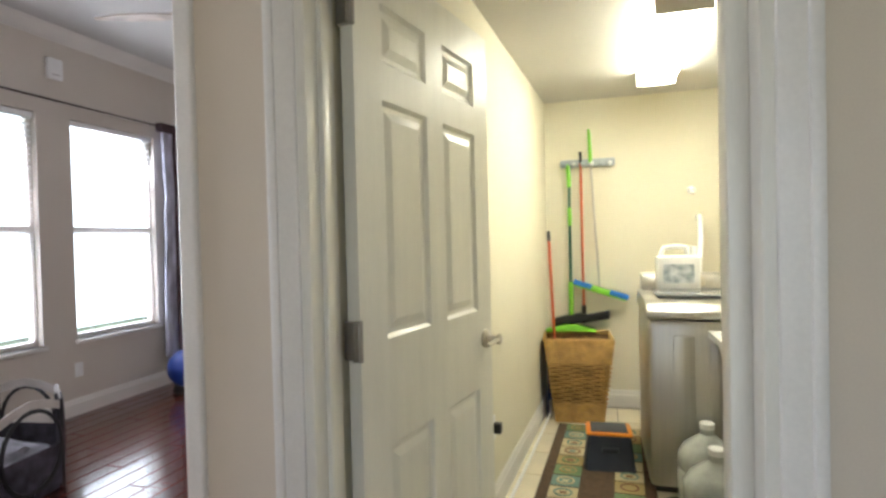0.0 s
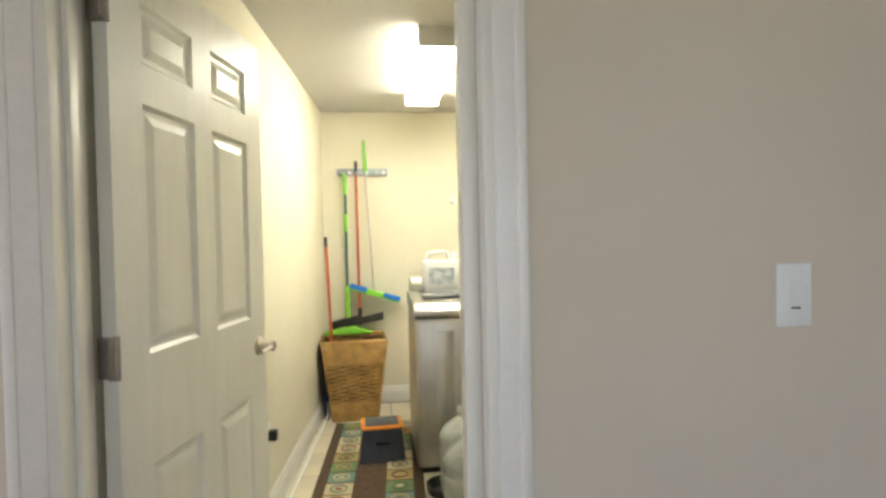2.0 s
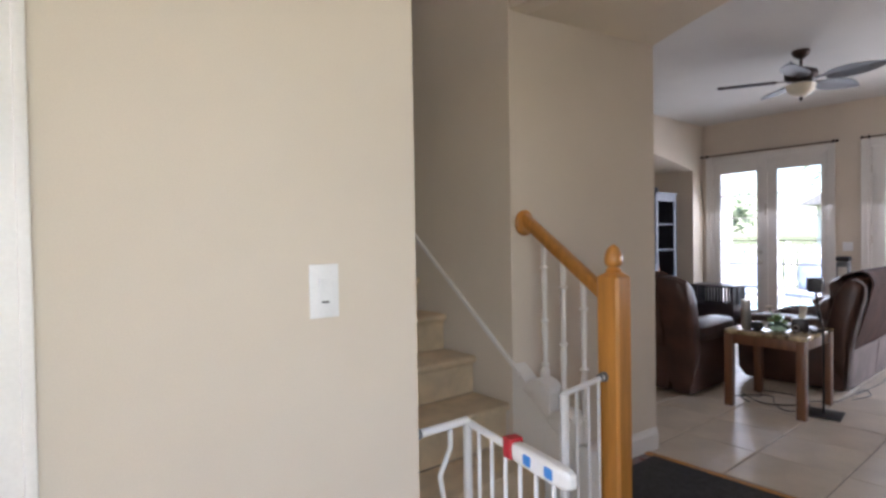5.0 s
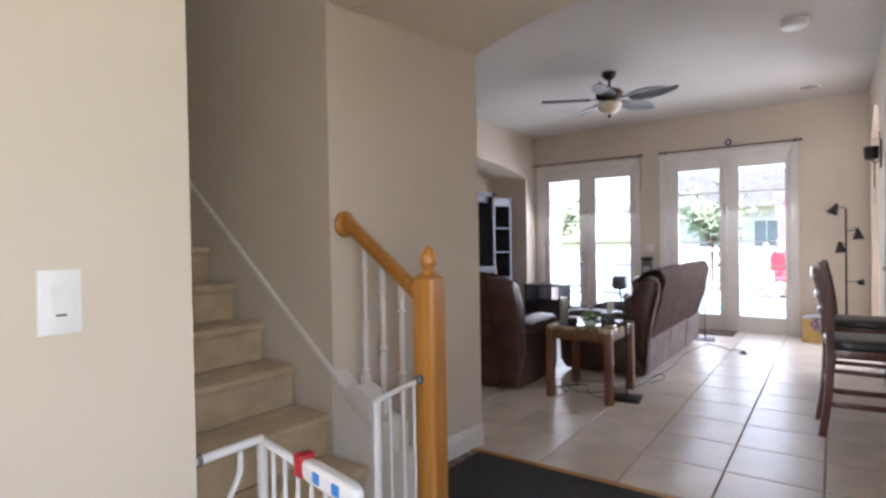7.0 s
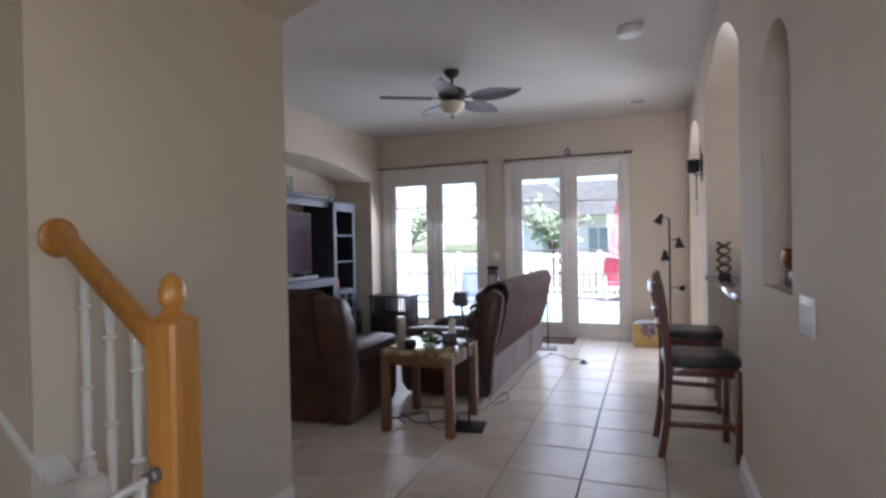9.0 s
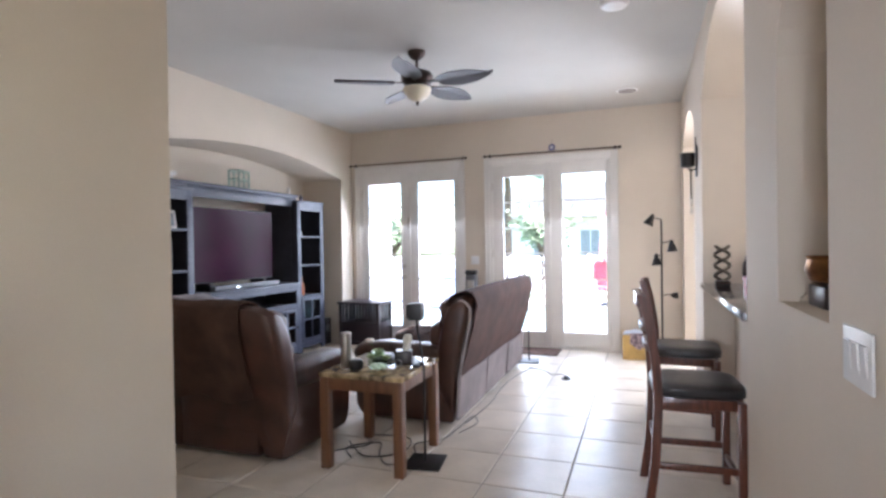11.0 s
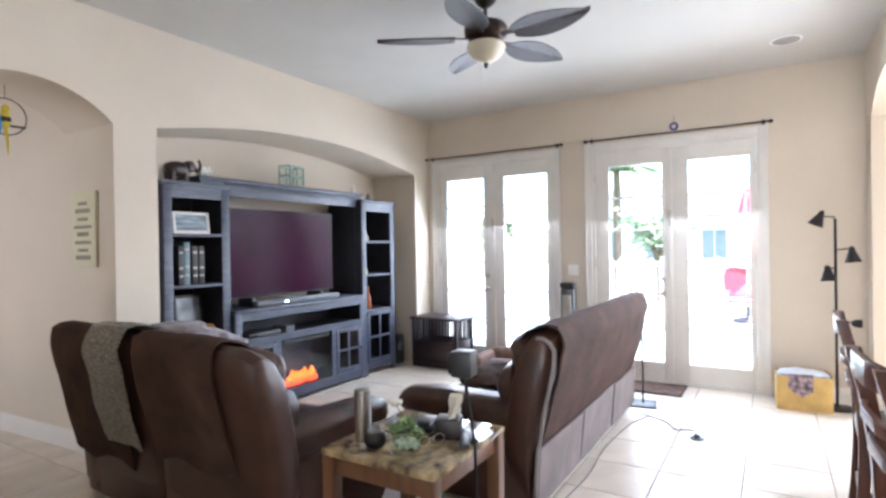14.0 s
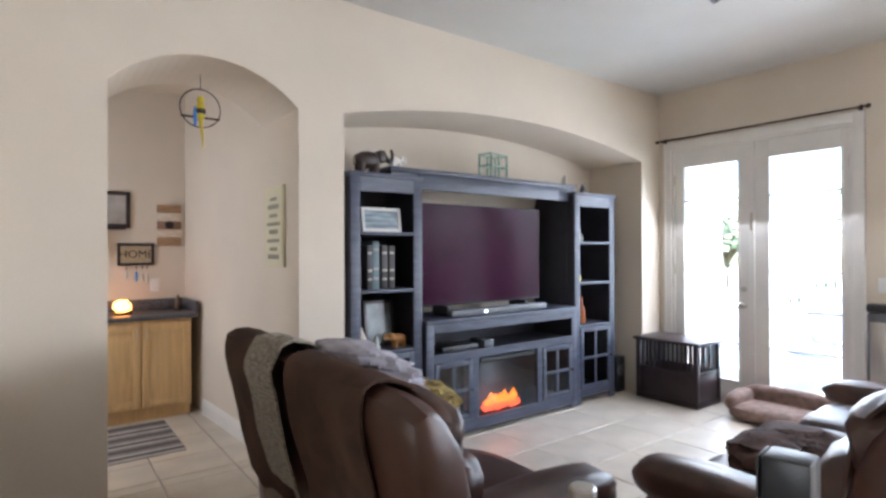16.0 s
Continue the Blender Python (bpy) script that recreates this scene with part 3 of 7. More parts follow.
def french_doors(name, y0, y1, lites):
    """A pair of glazed doors in the outer wall; lites are the glass widths as (low y, high y)."""
    unit = thing(name, "pair of white glazed French doors with steel knobs, closed", "door", kind="structure")
    x = FAR_X
    frame_bm = bmesh.new()
    for a, b, z0, z1 in ((y0 - 0.075, y0, 0, 2.535), (y1, y1 + 0.075, 0, 2.535), (y0, y1, 2.46, 2.535)):
        box(x - 0.018, x, a, b, z0, z1, 0.004, frame_bm)
        box(x - 0.026, x, a if a < y0 else b - 0.02, a + 0.02 if a < y0 else b, z0, z1, 0.003, frame_bm)
    part("casing", frame_bm, TRIM, unit)
    jamb_bm = box(x - 0.002, x + 0.15, y0, y0 + 0.03, 0, 2.46)
    box(x - 0.002, x + 0.15, y1 - 0.03, y1, 0, 2.46, bm=jamb_bm)
    box(x - 0.002, x + 0.15, y0 + 0.03, y1 - 0.03, 2.43, 2.46, bm=jamb_bm)
    box(x - 0.01, x + 0.15, y0 + 0.03, y1 - 0.03, 0.0, 0.02, bm=jamb_bm)
    part("door_frame", jamb_bm, TRIM, unit)
    mid = (y0 + y1) / 2
    spans = ((y0 + 0.032, mid - 0.003), (mid + 0.003, y1 - 0.032))
    for (a, b), (g0, g1) in zip(spans, lites):
        leaf = bmesh.new()
        xa, xb = x + 0.012, x + 0.057
        box(xa, xb, a, g0, 0.022, 2.428, 0.003, leaf)
        box(xa, xb, g1, b, 0.022, 2.428, 0.003, leaf)
        box(xa, xb, g0, g1, 0.022, 0.22, 0.0, leaf)
        box(xa, xb, g0, g1, 2.27, 2.428, 0.0, leaf)
        for c, d, e, f in ((g0 - 0.018, g0, 0.20, 2.29), (g1, g1 + 0.018, 0.20, 2.29), (g0, g1, 0.202, 0.22), (g0, g1, 2.27, 2.288)):
            box(xa - 0.008, xa + 0.004, c, d, e, f, 0.003, leaf)
        lf = part("leaf", leaf, TRIM, unit)
        pane = part("pane", box(x + 0.030, x + 0.036, g0, g1, 0.22, 2.27), GLASS, lf)
        pane.visible_shadow = False
        for k in range(1, 6):
            z = 0.22 + 2.05 * k / 6
            part("glazing_bar", box(x + 0.024, x + 0.042, g0, g1, z - 0.009, z + 0.009), TRIM, lf)
    part("astragal", box(x - 0.004, x + 0.012, mid - 0.025, mid + 0.025, 0.02, 2.43, 0.004), TRIM, unit)
    side = mid + 0.075
    m = Matrix.Rotation(radians(-90), 3, "Y")
    knob_profile = [(0.03, 0), (0.03, 0.005), (0.012, 0.01), (0.012, 0.035), (0.024, 0.042), (0.028, 0.055), (0.022, 0.066), (0.004, 0.07)]
    for y in (side,):
        part("knob", lathe(knob_profile, at=(x + 0.012, y, 0.93), m=m), NICKEL, unit, "satin nickel knob")
        part("deadbolt", lathe([(0.028, 0), (0.026, 0.012), (0.008, 0.014), (0.008, 0.024), (0.002, 0.026)], at=(x + 0.012, y, 1.08), m=m), NICKEL, unit)
    part("flush_bolt", box(x - 0.008, x + 0.002, mid - 0.012, mid + 0.012, 1.62, 1.78, 0.003), NICKEL, unit)
    for y in (y0 + 0.03, y1 - 0.03):
        for z in (0.3, 1.25, 2.15):
            part("hinge", tube([(x + 0.006, y, z - 0.05), (x + 0.006, y, z + 0.05)], 0.008), NICKEL, unit)
    return unit


french_doors("door_2", *D1, ((2.16, 2.70), (2.97, 3.49)))
french_doors("door_3", *D2, ((0.14, 0.68), (0.92, 1.46)))


def curtain_rod(y0, y1, z):
    rod = thing("curtain_rod", "thin dark curtain rod above the French doors", "curtain rod", group="rods above the doors")
    part("rod", tube([(FAR_X - 0.06, y0, z), (FAR_X - 0.06, y1, z)], 0.008), BRONZE, rod)
    for y in (y0, y1):
        part("finial", lathe([(0.006, -0.02), (0.016, -0.012), (0.018, 0), (0.014, 0.012), (0.004, 0.02)], at=(FAR_X - 0.06, y, z), m=Matrix.Rotation(radians(90), 3, "X")), BRONZE, rod)
    for y in (y0 + 0.06, y1 - 0.06):
        bm = box(FAR_X - 0.012, FAR_X, y - 0.012, y + 0.012, z - 0.03, z + 0.03, 0.003)
        tube([(FAR_X - 0.01, y, z - 0.012), (FAR_X - 0.06, y, z - 0.012)], 0.006, bm)
        part("bracket", bm, BRONZE, rod)


curtain_rod(1.96, 3.74, 2.555)
curtain_rod(-0.04, 1.69, 2.555)

ring = thing("wall_ornament", "small blue and white round ornament above the doors", "ornament")
bm = bmesh.new()
tube([(FAR_X - 0.012, 0.80 + 0.032 * math.cos(a), 2.62 + 0.032 * math.sin(a)) for a in [i * math.pi / 12 for i in range(25)]], 0.011, bm)
part("ring", bm, material("blue_glass_bead", (0.08, 0.08, 0.25), 0.25), ring)
part("centre", lathe([(0.020, 0), (0.018, 0.008), (0.003, 0.012)], at=(FAR_X - 0.003, 0.80, 2.62), m=Matrix.Rotation(radians(-90), 3, "Y")), WHITE_PLASTIC, ring)
part("cord", tube([(FAR_X - 0.008, 0.80, 2.66), (FAR_X - 0.008, 0.80, 2.73)], 0.002), BLACK_PLASTIC, ring)


def switch_plate(at, rz, width, height, toggles, label):
    """A wall plate; its face looks along local -y."""
    plate = thing("light_switch", label, "light switch", at, rz)
    part("plate", box(-width / 2, width / 2, -0.007, 0.0, -height / 2, height / 2, 0.003), WHITE_PLASTIC, plate)
    for k in range(toggles):
        x = (k - (toggles - 1) / 2) * 0.046
        rocker = prism([(-0.0075, -0.034), (-0.013, 0.034), (-0.007, 0.034), (-0.0065, -0.034)], "x", x - 0.017, x + 0.017)
        part("rocker", rocker, WHITE_PLASTIC, plate)
        if toggles == 1:
            part("indicator", box(x - 0.010, x + 0.010, -0.0115, -0.0075, -0.031, -0.027), BLACK_PLASTIC, plate)
    return plate


switch_plate((1.512, 0.9995, 1.21), 0, 0.084, 0.142, 1, "white rocker light switch on the hall wall")
switch_plate((3.80, RIGHT_Y + 0.0005, 1.115), 180, 0.175, 0.13, 3, "white triple light switch on the hall wall")
switch_plate((FAR_X - 0.0005, 1.86, 1.16), 90, 0.12, 0.12, 2, "white double light switch between the French doors")

# ---- stairs ----
STAIR_L, STAIR_R = 1.815, 2.86
stairs = thing("staircase", "beige carpeted staircase with rounded nosings", "stairs", kind="structure")
steps = [(1.13 + 0.25 * k, 0.094 + 0.2033 * k) for k in range(15)]
for k, (y, z) in enumerate(steps):
    base = z - 0.2033 if k else 0.0
    out = [(y + 0.25, base), (y + 0.012, base), (y + 0.012, z - 0.05), (y + 0.004, z - 0.042), (y - 0.012, z - 0.034), (y - 0.018, z - 0.018), (y - 0.012, z - 0.005), (y + 0.004, z), (y + 0.252, z)]
    part("step", prism(out, "x", STAIR_L + 0.002, STAIR_R - 0.016), CARPET, stairs)
landing = box(STAIR_L, STAIR_R, steps[-1][0] + 0.25, 6.6, steps[-1][1] - 0.2, steps[-1][1])
part("landing", landing, CARPET, stairs, soft=False)
slope = 0.2033 / 0.25
skirt = prism([(1.60, 0.46), (1.60, 0.695), (1.60 + 3.0, 0.695 + 3.0 * slope), (1.60 + 3.0, 0.46 + 3.0 * slope)], "x", STAIR_R - 0.014, STAIR_R - 0.0005)
part("skirt", skirt, WALL, stairs, soft=False)
cap = prism([(1.55, 0.65), (1.55, 0.672), (4.60, 0.672 + 3.05 * slope), (4.60, 0.65 + 3.05 * slope)], "x", STAIR_R - 0.020, STAIR_R - 0.0005)
part("skirt_moulding", cap, TRIM, stairs, "white moulding along the skirt")
skirt = prism([(1.12, 0.46), (1.12, 0.69), (4.0, 0.69 + 2.88 * slope), (4.0, 0.46 + 2.88 * slope)], "x", STAIR_L + 0.0005, STAIR_L + 0.010)
part("skirt", skirt, WALL, stairs, soft=False)
# closed white stringer at the open end, with scalloped brackets
string_bm = prism([(1.06, 0.0), (1.60, 0.0), (1.60, 0.70), (1.06, 0.26)], "x", STAIR_R - 0.010, STAIR_R + 0.085)
part("stringer", string_bm, TRIM, stairs, "white painted stringer", soft=False)
for k in range(3):
    y = 1.44 - 0.15 * k
    z = 0.26 + (y - 1.06) * 0.815
    lobe = [(y - 0.085 + 0.17 * i / 14, z + 0.030 + 0.055 * math.sin(math.pi * i / 14) ** 0.6) for i in range(15)]
    part("bracket", prism([(y - 0.085, z - 0.10), *lobe, (y + 0.085, z + 0.02)], "x", STAIR_R - 0.016, STAIR_R + 0.09, bevel=0.004), TRIM, stairs, "white scalloped stringer bracket")

newel = thing("newel_post", "golden oak newel post with an acorn finial", "newel post", (2.885, 1.030, 0))
part("post", prism([(-0.053, -0.043), (-0.043, -0.053), (0.043, -0.053), (0.053, -0.043), (0.053, 0.043), (0.043, 0.053), (-0.043, 0.053), (-0.053, 0.043)], "z", 0, 1.165), OAK, newel, soft=False)
part("chamfer", lathe([(0.070, 1.165), (0.067, 1.170), (0.034, 1.188), (0.032, 1.19)], n=4, m=Matrix.Rotation(radians(45), 3, "Z")), OAK, newel, soft=False)
part("finial", lathe([(0.030, 1.188), (0.034, 1.196), (0.028, 1.203), (0.022, 1.21), (0.030, 1.216), (0.036, 1.224), (0.038, 1.24), (0.035, 1.265), (0.026, 1.288), (0.013, 1.302), (0.003, 1.307)], n=28), OAK, newel)
rail = thing("handrail", "golden oak stair handrail with a round rosette", "handrail")
way = Vector((0, 0.50, 0.41)).normalized()
outline = [(-0.026, -0.028), (0.026, -0.028), (0.030, -0.006), (0.030, 0.012), (0.020, 0.028), (0.0, 0.033), (-0.020, 0.028), (-0.030, 0.012), (-0.030, -0.006)]
bm = bmesh.new()
ends = []
for x, y, z in ((2.885, 1.080, 1.098), (2.945, 1.586, 1.440)):
    ends.append([bm.verts.new((x + u * 1.1, y, z + v * 1.1)) for u, v in outline])
bm.faces.new(ends[0])
bm.faces.new(ends[1][::-1])
for i in range(len(outline)):
    j = (i + 1) % len(outline)
    bm.faces.new((ends[0][i], ends[0][j], ends[1][j], ends[1][i]))
part("rail", bm, OAK, rail)
part("rosette", lathe([(0.066, 0), (0.066, 0.010), (0.058, 0.018), (0.040, 0.020), (0.036, 0.020)], at=(2.947, 1.5968, 1.418), m=Matrix.Rotation(radians(90), 3, "X"), n=32), OAK, rail)


def baluster(y):
    foot = 0.26 + (y - 1.06) * 0.815 + 0.05
    top = 1.098 + (y - 1.080) * 0.676 - 0.026
    h = top - foot
    spindle = thing("baluster", "white turned wooden baluster under the handrail", "baluster", (2.885 + (y - 1.08) * 0.115, y, foot), group="balusters of the stair")
    r = [(0.017, 0), (0.017, 0.10), (0.012, 0.11), (0.018, 0.125), (0.011, 0.14), (0.013, 0.22), (0.017, 0.36), (0.012, 0.42), (0.018, 0.435), (0.011, 0.45), (0.013, 0.6), (0.015, 0.72), (0.011, 0.80), (0.018, 0.815), (0.011, 0.83), (0.014, 0.86), (0.015, 1.0)]
    part("spindle", lathe([(a, b * h) for a, b in r], n=14), TRIM, spindle)
    part("foot_block", box(-0.018, 0.018, -0.018, 0.018, -0.03, 0.09 * h, 0.003), TRIM, spindle)
    for f in (0.125, 0.435, 0.815):
        part("turned_ring", lathe([(0.012, f * h - 0.009), (0.019, f * h - 0.005), (0.021, f * h), (0.019, f * h + 0.005), (0.012, f * h + 0.009)], n=14), TRIM, spindle)


for y in (1.45, 1.322, 1.195):
    baluster(y)

gate = thing("safety_gate", "white metal safety gate standing open at the stairs", "safety gate")
GY = 1.045


def gate_bars(name, points, r=0.011):
    return part(name, tube(points, r, n=10), WHITE_PLASTIC, gate)


gate_bars("top_rail", [(1.835, GY, 0.735), (2.05, GY, 0.735)], 0.014)
gate_bars("post", [(2.05, GY, 0.02), (2.05, GY, 0.735)], 0.016)
gate_bars("side_bar", [(1.945, GY, 0.03), (1.945, GY, 0.50), (1.93, GY, 0.58), (1.975, GY, 0.66), (1.975, GY, 0.72)], 0.009)
gate_bars("top_rail", [(2.56, GY, 0.722), (2.83, GY, 0.745)], 0.012)
gate_bars("post", [(2.56, GY, 0.02), (2.56, GY, 0.722)], 0.018)
gate_bars("bottom_rail", [(1.835, GY, 0.03), (2.83, GY, 0.03)], 0.013)
for x in (2.64, 2.72, 2.79):
    gate_bars("bar", [(x, GY, 0.04), (x, GY, 0.73)], 0.007)
swing = Vector((-0.20, -0.98, 0)).normalized()
hinge_at = Vector((2.05, GY - 0.02, 0))
for k in range(6):
    p = hinge_at + swing * (0.05 + 0.075 * k)
    gate_bars("bar", [p + Vector((0, 0, 0.05)), p + Vector((0, 0, 0.715))], 0.0065)
gate_bars("door_rail", [hinge_at + Vector((0, 0, 0.727)), hinge_at + swing * 0.47 + Vector((0, 0, 0.722))], 0.012)
gate_bars("door_rail", [hinge_at + Vector((0, 0, 0.05)), hinge_at + swing * 0.47 + Vector((0, 0, 0.05))], 0.012)
a, b = hinge_at + swing * 0.24, hinge_at + swing * 0.50
handle = bmesh.new()
pillow(0, 0, 0, 0.27, 0.040, 0.055, 5, handle)
ob = part("handle", handle, WHITE_PLASTIC, gate, "white plastic latch handle")
ob.matrix_world = Matrix.Translation((a + b) / 2 + Vector((0, 0, 0.726))) @ Matrix.Rotation(math.atan2(swing.y, swing.x), 4, "Z")
red = part("lock_slide", box(-0.02, 0.02, -0.024, 0.024, -0.026, 0.036, 0.005), material("red_plastic", (0.42, 0.02, 0.03), 0.35), gate, "red lock slide")
red.matrix_world = Matrix.Translation(a + Vector((0, 0, 0.726))) @ Matrix.Rotation(math.atan2(swing.y, swing.x), 4, "Z")
BLUE_PLASTIC = material("blue_plastic", (0.04, 0.22, 0.62), 0.35)
for f in (0.36, 0.72):
    p = a.lerp(b, f)
    ob = part("button", box(-0.018, 0.018, -0.0235, 0.0235, -0.016, 0.016, 0.006), BLUE_PLASTIC, gate, "blue plastic latch mark")
    ob.matrix_world = Matrix.Translation(p + Vector((0, 0, 0.726))) @ Matrix.Rotation(math.atan2(swing.y, swing.x), 4, "Z")
for p, w in (((1.816, GY, 0.735), 1), ((2.831, GY, 0.745), -1), ((1.816, GY, 0.03), 1), ((2.831, GY, 0.03), -1)):
    part("mount", lathe([(0.022, 0), (0.022, 0.008), (0.010, 0.010), (0.010, 0.022), (0.017, 0.024), (0.017, 0.036), (0.008, 0.038)], at=p, m=Matrix.Rotation(radians(90 * w), 3, "Y"), n=14), GREY_PLASTIC, gate, "dark grey pressure mount")

mat_bm = box(2.98, 3.89, 0.25, 1.43, 0.0, 0.012, 0.005)
tagged(part("door_mat", mat_bm, material("charcoal_mat", (0.035, 0.035, 0.038), 0.95, vary=0.2, scale=40, bump=1.0, fine=200)), "charcoal floor mat on the dark wood floor", "mat")

# ---- seating ----


def recliner_sofa(name, label, at, rz, seats, seat_width, back_height, lean=11, quilt=False):
    """A row of recliner seats facing local +y; origin at the foot of the back, at its middle."""
    sofa = thing(name, label, "sofa", at, rz)
    total = seats * seat_width
    arm = 0.19
    full = total + 2 * arm
    for k in range(seats):
        x = -total / 2 + seat_width * (k + 0.5)
        body = bmesh.new()
        prism([(0.0, 0.05), (0.02, 0.03), (0.78, 0.03), (0.80, 0.06), (0.80, 0.30), (0.02, 0.34)], "x", x - seat_width / 2 + 0.002, x + seat_width / 2 - 0.002, body, bevel=0.015)
        part("base", body, LEATHER_BACK, sofa)
        # curved back shell
        shell = bmesh.new()
        prof = [(0.02, 0.10), (-0.005, 0.34), (-0.06, 0.58), (-0.11, 0.80), (-0.135, 0.90), (-0.12, 0.965), (-0.06, 0.985), (0.02, 0.955), (0.10, 0.86), (0.16, 0.66), (0.20, 0.42), (0.20, 0.30)]
        prof = [(u, 0.06 + (v - 0.06) * back_height / 0.985) for u, v in prof]
        rows = []
        wide = full / seats - 0.012
        bx = -full / 2 + full / seats * (k + 0.5)
        for i in range(13):
            f = -1 + 2 * i / 12
            edge = abs(f) ** 6
            mid = (0.04, 0.55 * back_height)
            rows.append([(bx + f * wide / 2, u + (mid[0] - u) * 0.22 * edge, v - (0.05 * edge if v > 0.6 else 0)) for u, v in prof])
        core = (0.05, 0.54 * back_height)
        for sgn in (-1, 1):
            base_ring = rows[0] if sgn < 0 else rows[-1]
            for shrink, out in ((0.12, 0.016), (0.35, 0.028), (0.7, 0.034)):
                ring = [(p[0] + sgn * out, p[1] + (core[0] - p[1]) * shrink, p[2] + (core[1] - p[2]) * shrink) for p in base_ring]
                if sgn < 0:
                    rows.insert(0, ring)
                else:
                    rows.append(ring)
        grid = [[shell.verts.new(p) for p in row] for row in rows]
        for a, b in zip(grid, grid[1:]):
            for i in range(len(prof)):
                j = (i + 1) % len(prof)
                shell.faces.new((a[i], a[j], b[j], b[i]))
        shell.faces.new(grid[0])
        shell.faces.new(grid[-1][::-1])
        part("backrest", shell, LEATHER_BACK, sofa)
        part("seat_cushion", pillow(x, 0.50, 0.40, seat_width - 0.02, 0.66, 0.20, 5, rough=0.05, seed=k), LEATHER, sofa)
        part("back_cushion", pillow(bx, 0.16, 0.60 * back_height / 0.985, full / seats - 0.10, 0.18, 0.34, 4, rough=0.06, tilt=-lean, seed=k + 7), LEATHER, sofa)
        part("headrest", pillow(bx, 0.075, 0.83 * back_height / 0.985, full / seats - 0.07, 0.17, 0.24, 4, rough=0.06, tilt=-lean, seed=k + 3), LEATHER, sofa)
        part("footrest", pillow(x, 0.82, 0.22, seat_width - 0.03, 0.10, 0.32, 5, rough=0.03, seed=k), LEATHER, sofa)
    for sign in (-1, 1):
        x = sign * (total / 2 + arm / 2)
        side = bmesh.new()
        prism([(0.03, 0.02), (0.80, 0.02), (0.86, 0.10), (0.87, 0.34), (0.80, 0.47), (0.20, 0.50), (0.08, 0.46), (0.0, 0.30)], "x", x - arm / 2 + 0.012, x + arm / 2 - 0.012, side, bevel=0.022)
        part("arm_side", side, LEATHER_BACK, sofa)
        part("arm_pad", pillow(x, 0.46, 0.52, arm + 0.05, 0.86, 0.19, 3.2, rough=0.07, seed=sign + 4), LEATHER, sofa, "glossy padded leather arm")
    return sofa


loveseat = recliner_sofa("loveseat", "dark brown leather reclining loveseat with padded arms", (5.195, 2.67, 0), -90, 2, 0.635, 1.02)
sofa = recliner_sofa("reclining_sofa", "dark brown leather reclining sofa under a quilted cover", (7.36, 1.04, 0), 0, 3, 0.64, 1.0)


def over_back(x0, x1, back, front, front_drop, back_drop, height, mat, name, label, matrix, wrinkle=0.012, lift=0.012, category="throw", ragged=0.0, seed=1):
    """A cloth laid over a sofa back, hanging on both sides."""
    s = height / 0.985

    def z(v):
        return 0.06 + (v - 0.06) * s

    line = [(back_drop[0], z(back_drop[1])), (-0.075 - lift, z(0.58)), (-0.128 - lift, z(0.82)), (-0.150 - lift, z(0.91)), (-0.135, z(0.985) + lift), (-0.06, z(1.0) + lift), (0.03, z(0.975) + lift), (0.11 + lift, z(0.88)), (0.175 + lift, z(front_drop))]
    line = [p for i, p in enumerate(line) if i == 0 or p[1] > line[0][1] or i > 3]
    rows = []
    n = 22
    for i in range(n):
        f = i / (n - 1)
        x = x0 + (x1 - x0) * f
        pts = resample([(x, u, v) for u, v in line], 26)
        if ragged:
            pts = [Vector((p.x, p.y, p.z - (ragged * (0.5 + 0.5 * math.sin(f * 9 + seed)) if k < 4 else 0) * (4 - k) / 4)) for k, p in enumerate(pts)]
        rows.append(pts)
    ob = part(name, cloth(rows, 0.010, wrinkle=wrinkle, seed=seed), mat)
    ob.matrix_world = matrix
    return tagged(ob, label, category)


LM = pose(5.195, 2.67, 0, 0, 0, -90)
over_back(0.0, 0.62, 0, 0, 0.55, (-0.022, 0.40), 1.02, SUEDE, "throw_blanket", "dark brown throw blanket over the loveseat back", LM, seed=2, ragged=0.04)
over_back(-0.83, -0.22, 0, 0, 0.55, (-0.020, 0.30), 1.02, SUEDE, "throw_blanket", "long dark brown throw blanket over the loveseat back", LM, seed=5, ragged=0.04)
over_back(-0.42, -0.09, 0, 0, 0.50, (-0.050, 0.40), 1.02, FLEECE, "throw_blanket", "mottled grey and cream fleece throw on the loveseat", LM, wrinkle=0.014, lift=0.036, seed=4.2)
SM = pose(7.36, 1.04, 0)
over_back(-1.10, 1.10, 0, 0, 0.45, (-0.022, 0.36), 1.0, QUILT, "sofa_cover", "quilted brown sofa cover over the sofa back", SM, wrinkle=0.012, lift=0.016, category="sofa cover", seed=3)
# grey cloth on the sofa's back, panel by panel, and its pale piping
for k in range(3):
    x = -0.76 + 0.76 * k
    bm = cloth([[(x + f * 0.37, -0.012 - (0.028 * g), 0.05 + 0.33 * g) for g in (0, 0.35, 0.7, 1.0)] for f in (-1, -0.5, 0, 0.5, 1)], 0.008, wrinkle=0.006, seed=k)
    ob = part("back_panel", bm, GREY_BACK, sofa, "grey-brown cloth back panel")
pipe = [(-1.135, 0.0, 0.06), (-1.137, -0.02, 0.35), (-1.138, -0.07, 0.62), (-1.138, -0.115, 0.80), (-1.138, -0.12, 0.90), (-1.134, -0.08, 0.955), (-1.128, -0.02, 0.955)]
part("piping", tube(resample(pipe, 24), 0.012), GREY_TRIM, sofa, "pale grey piping")
bm = bmesh.new()
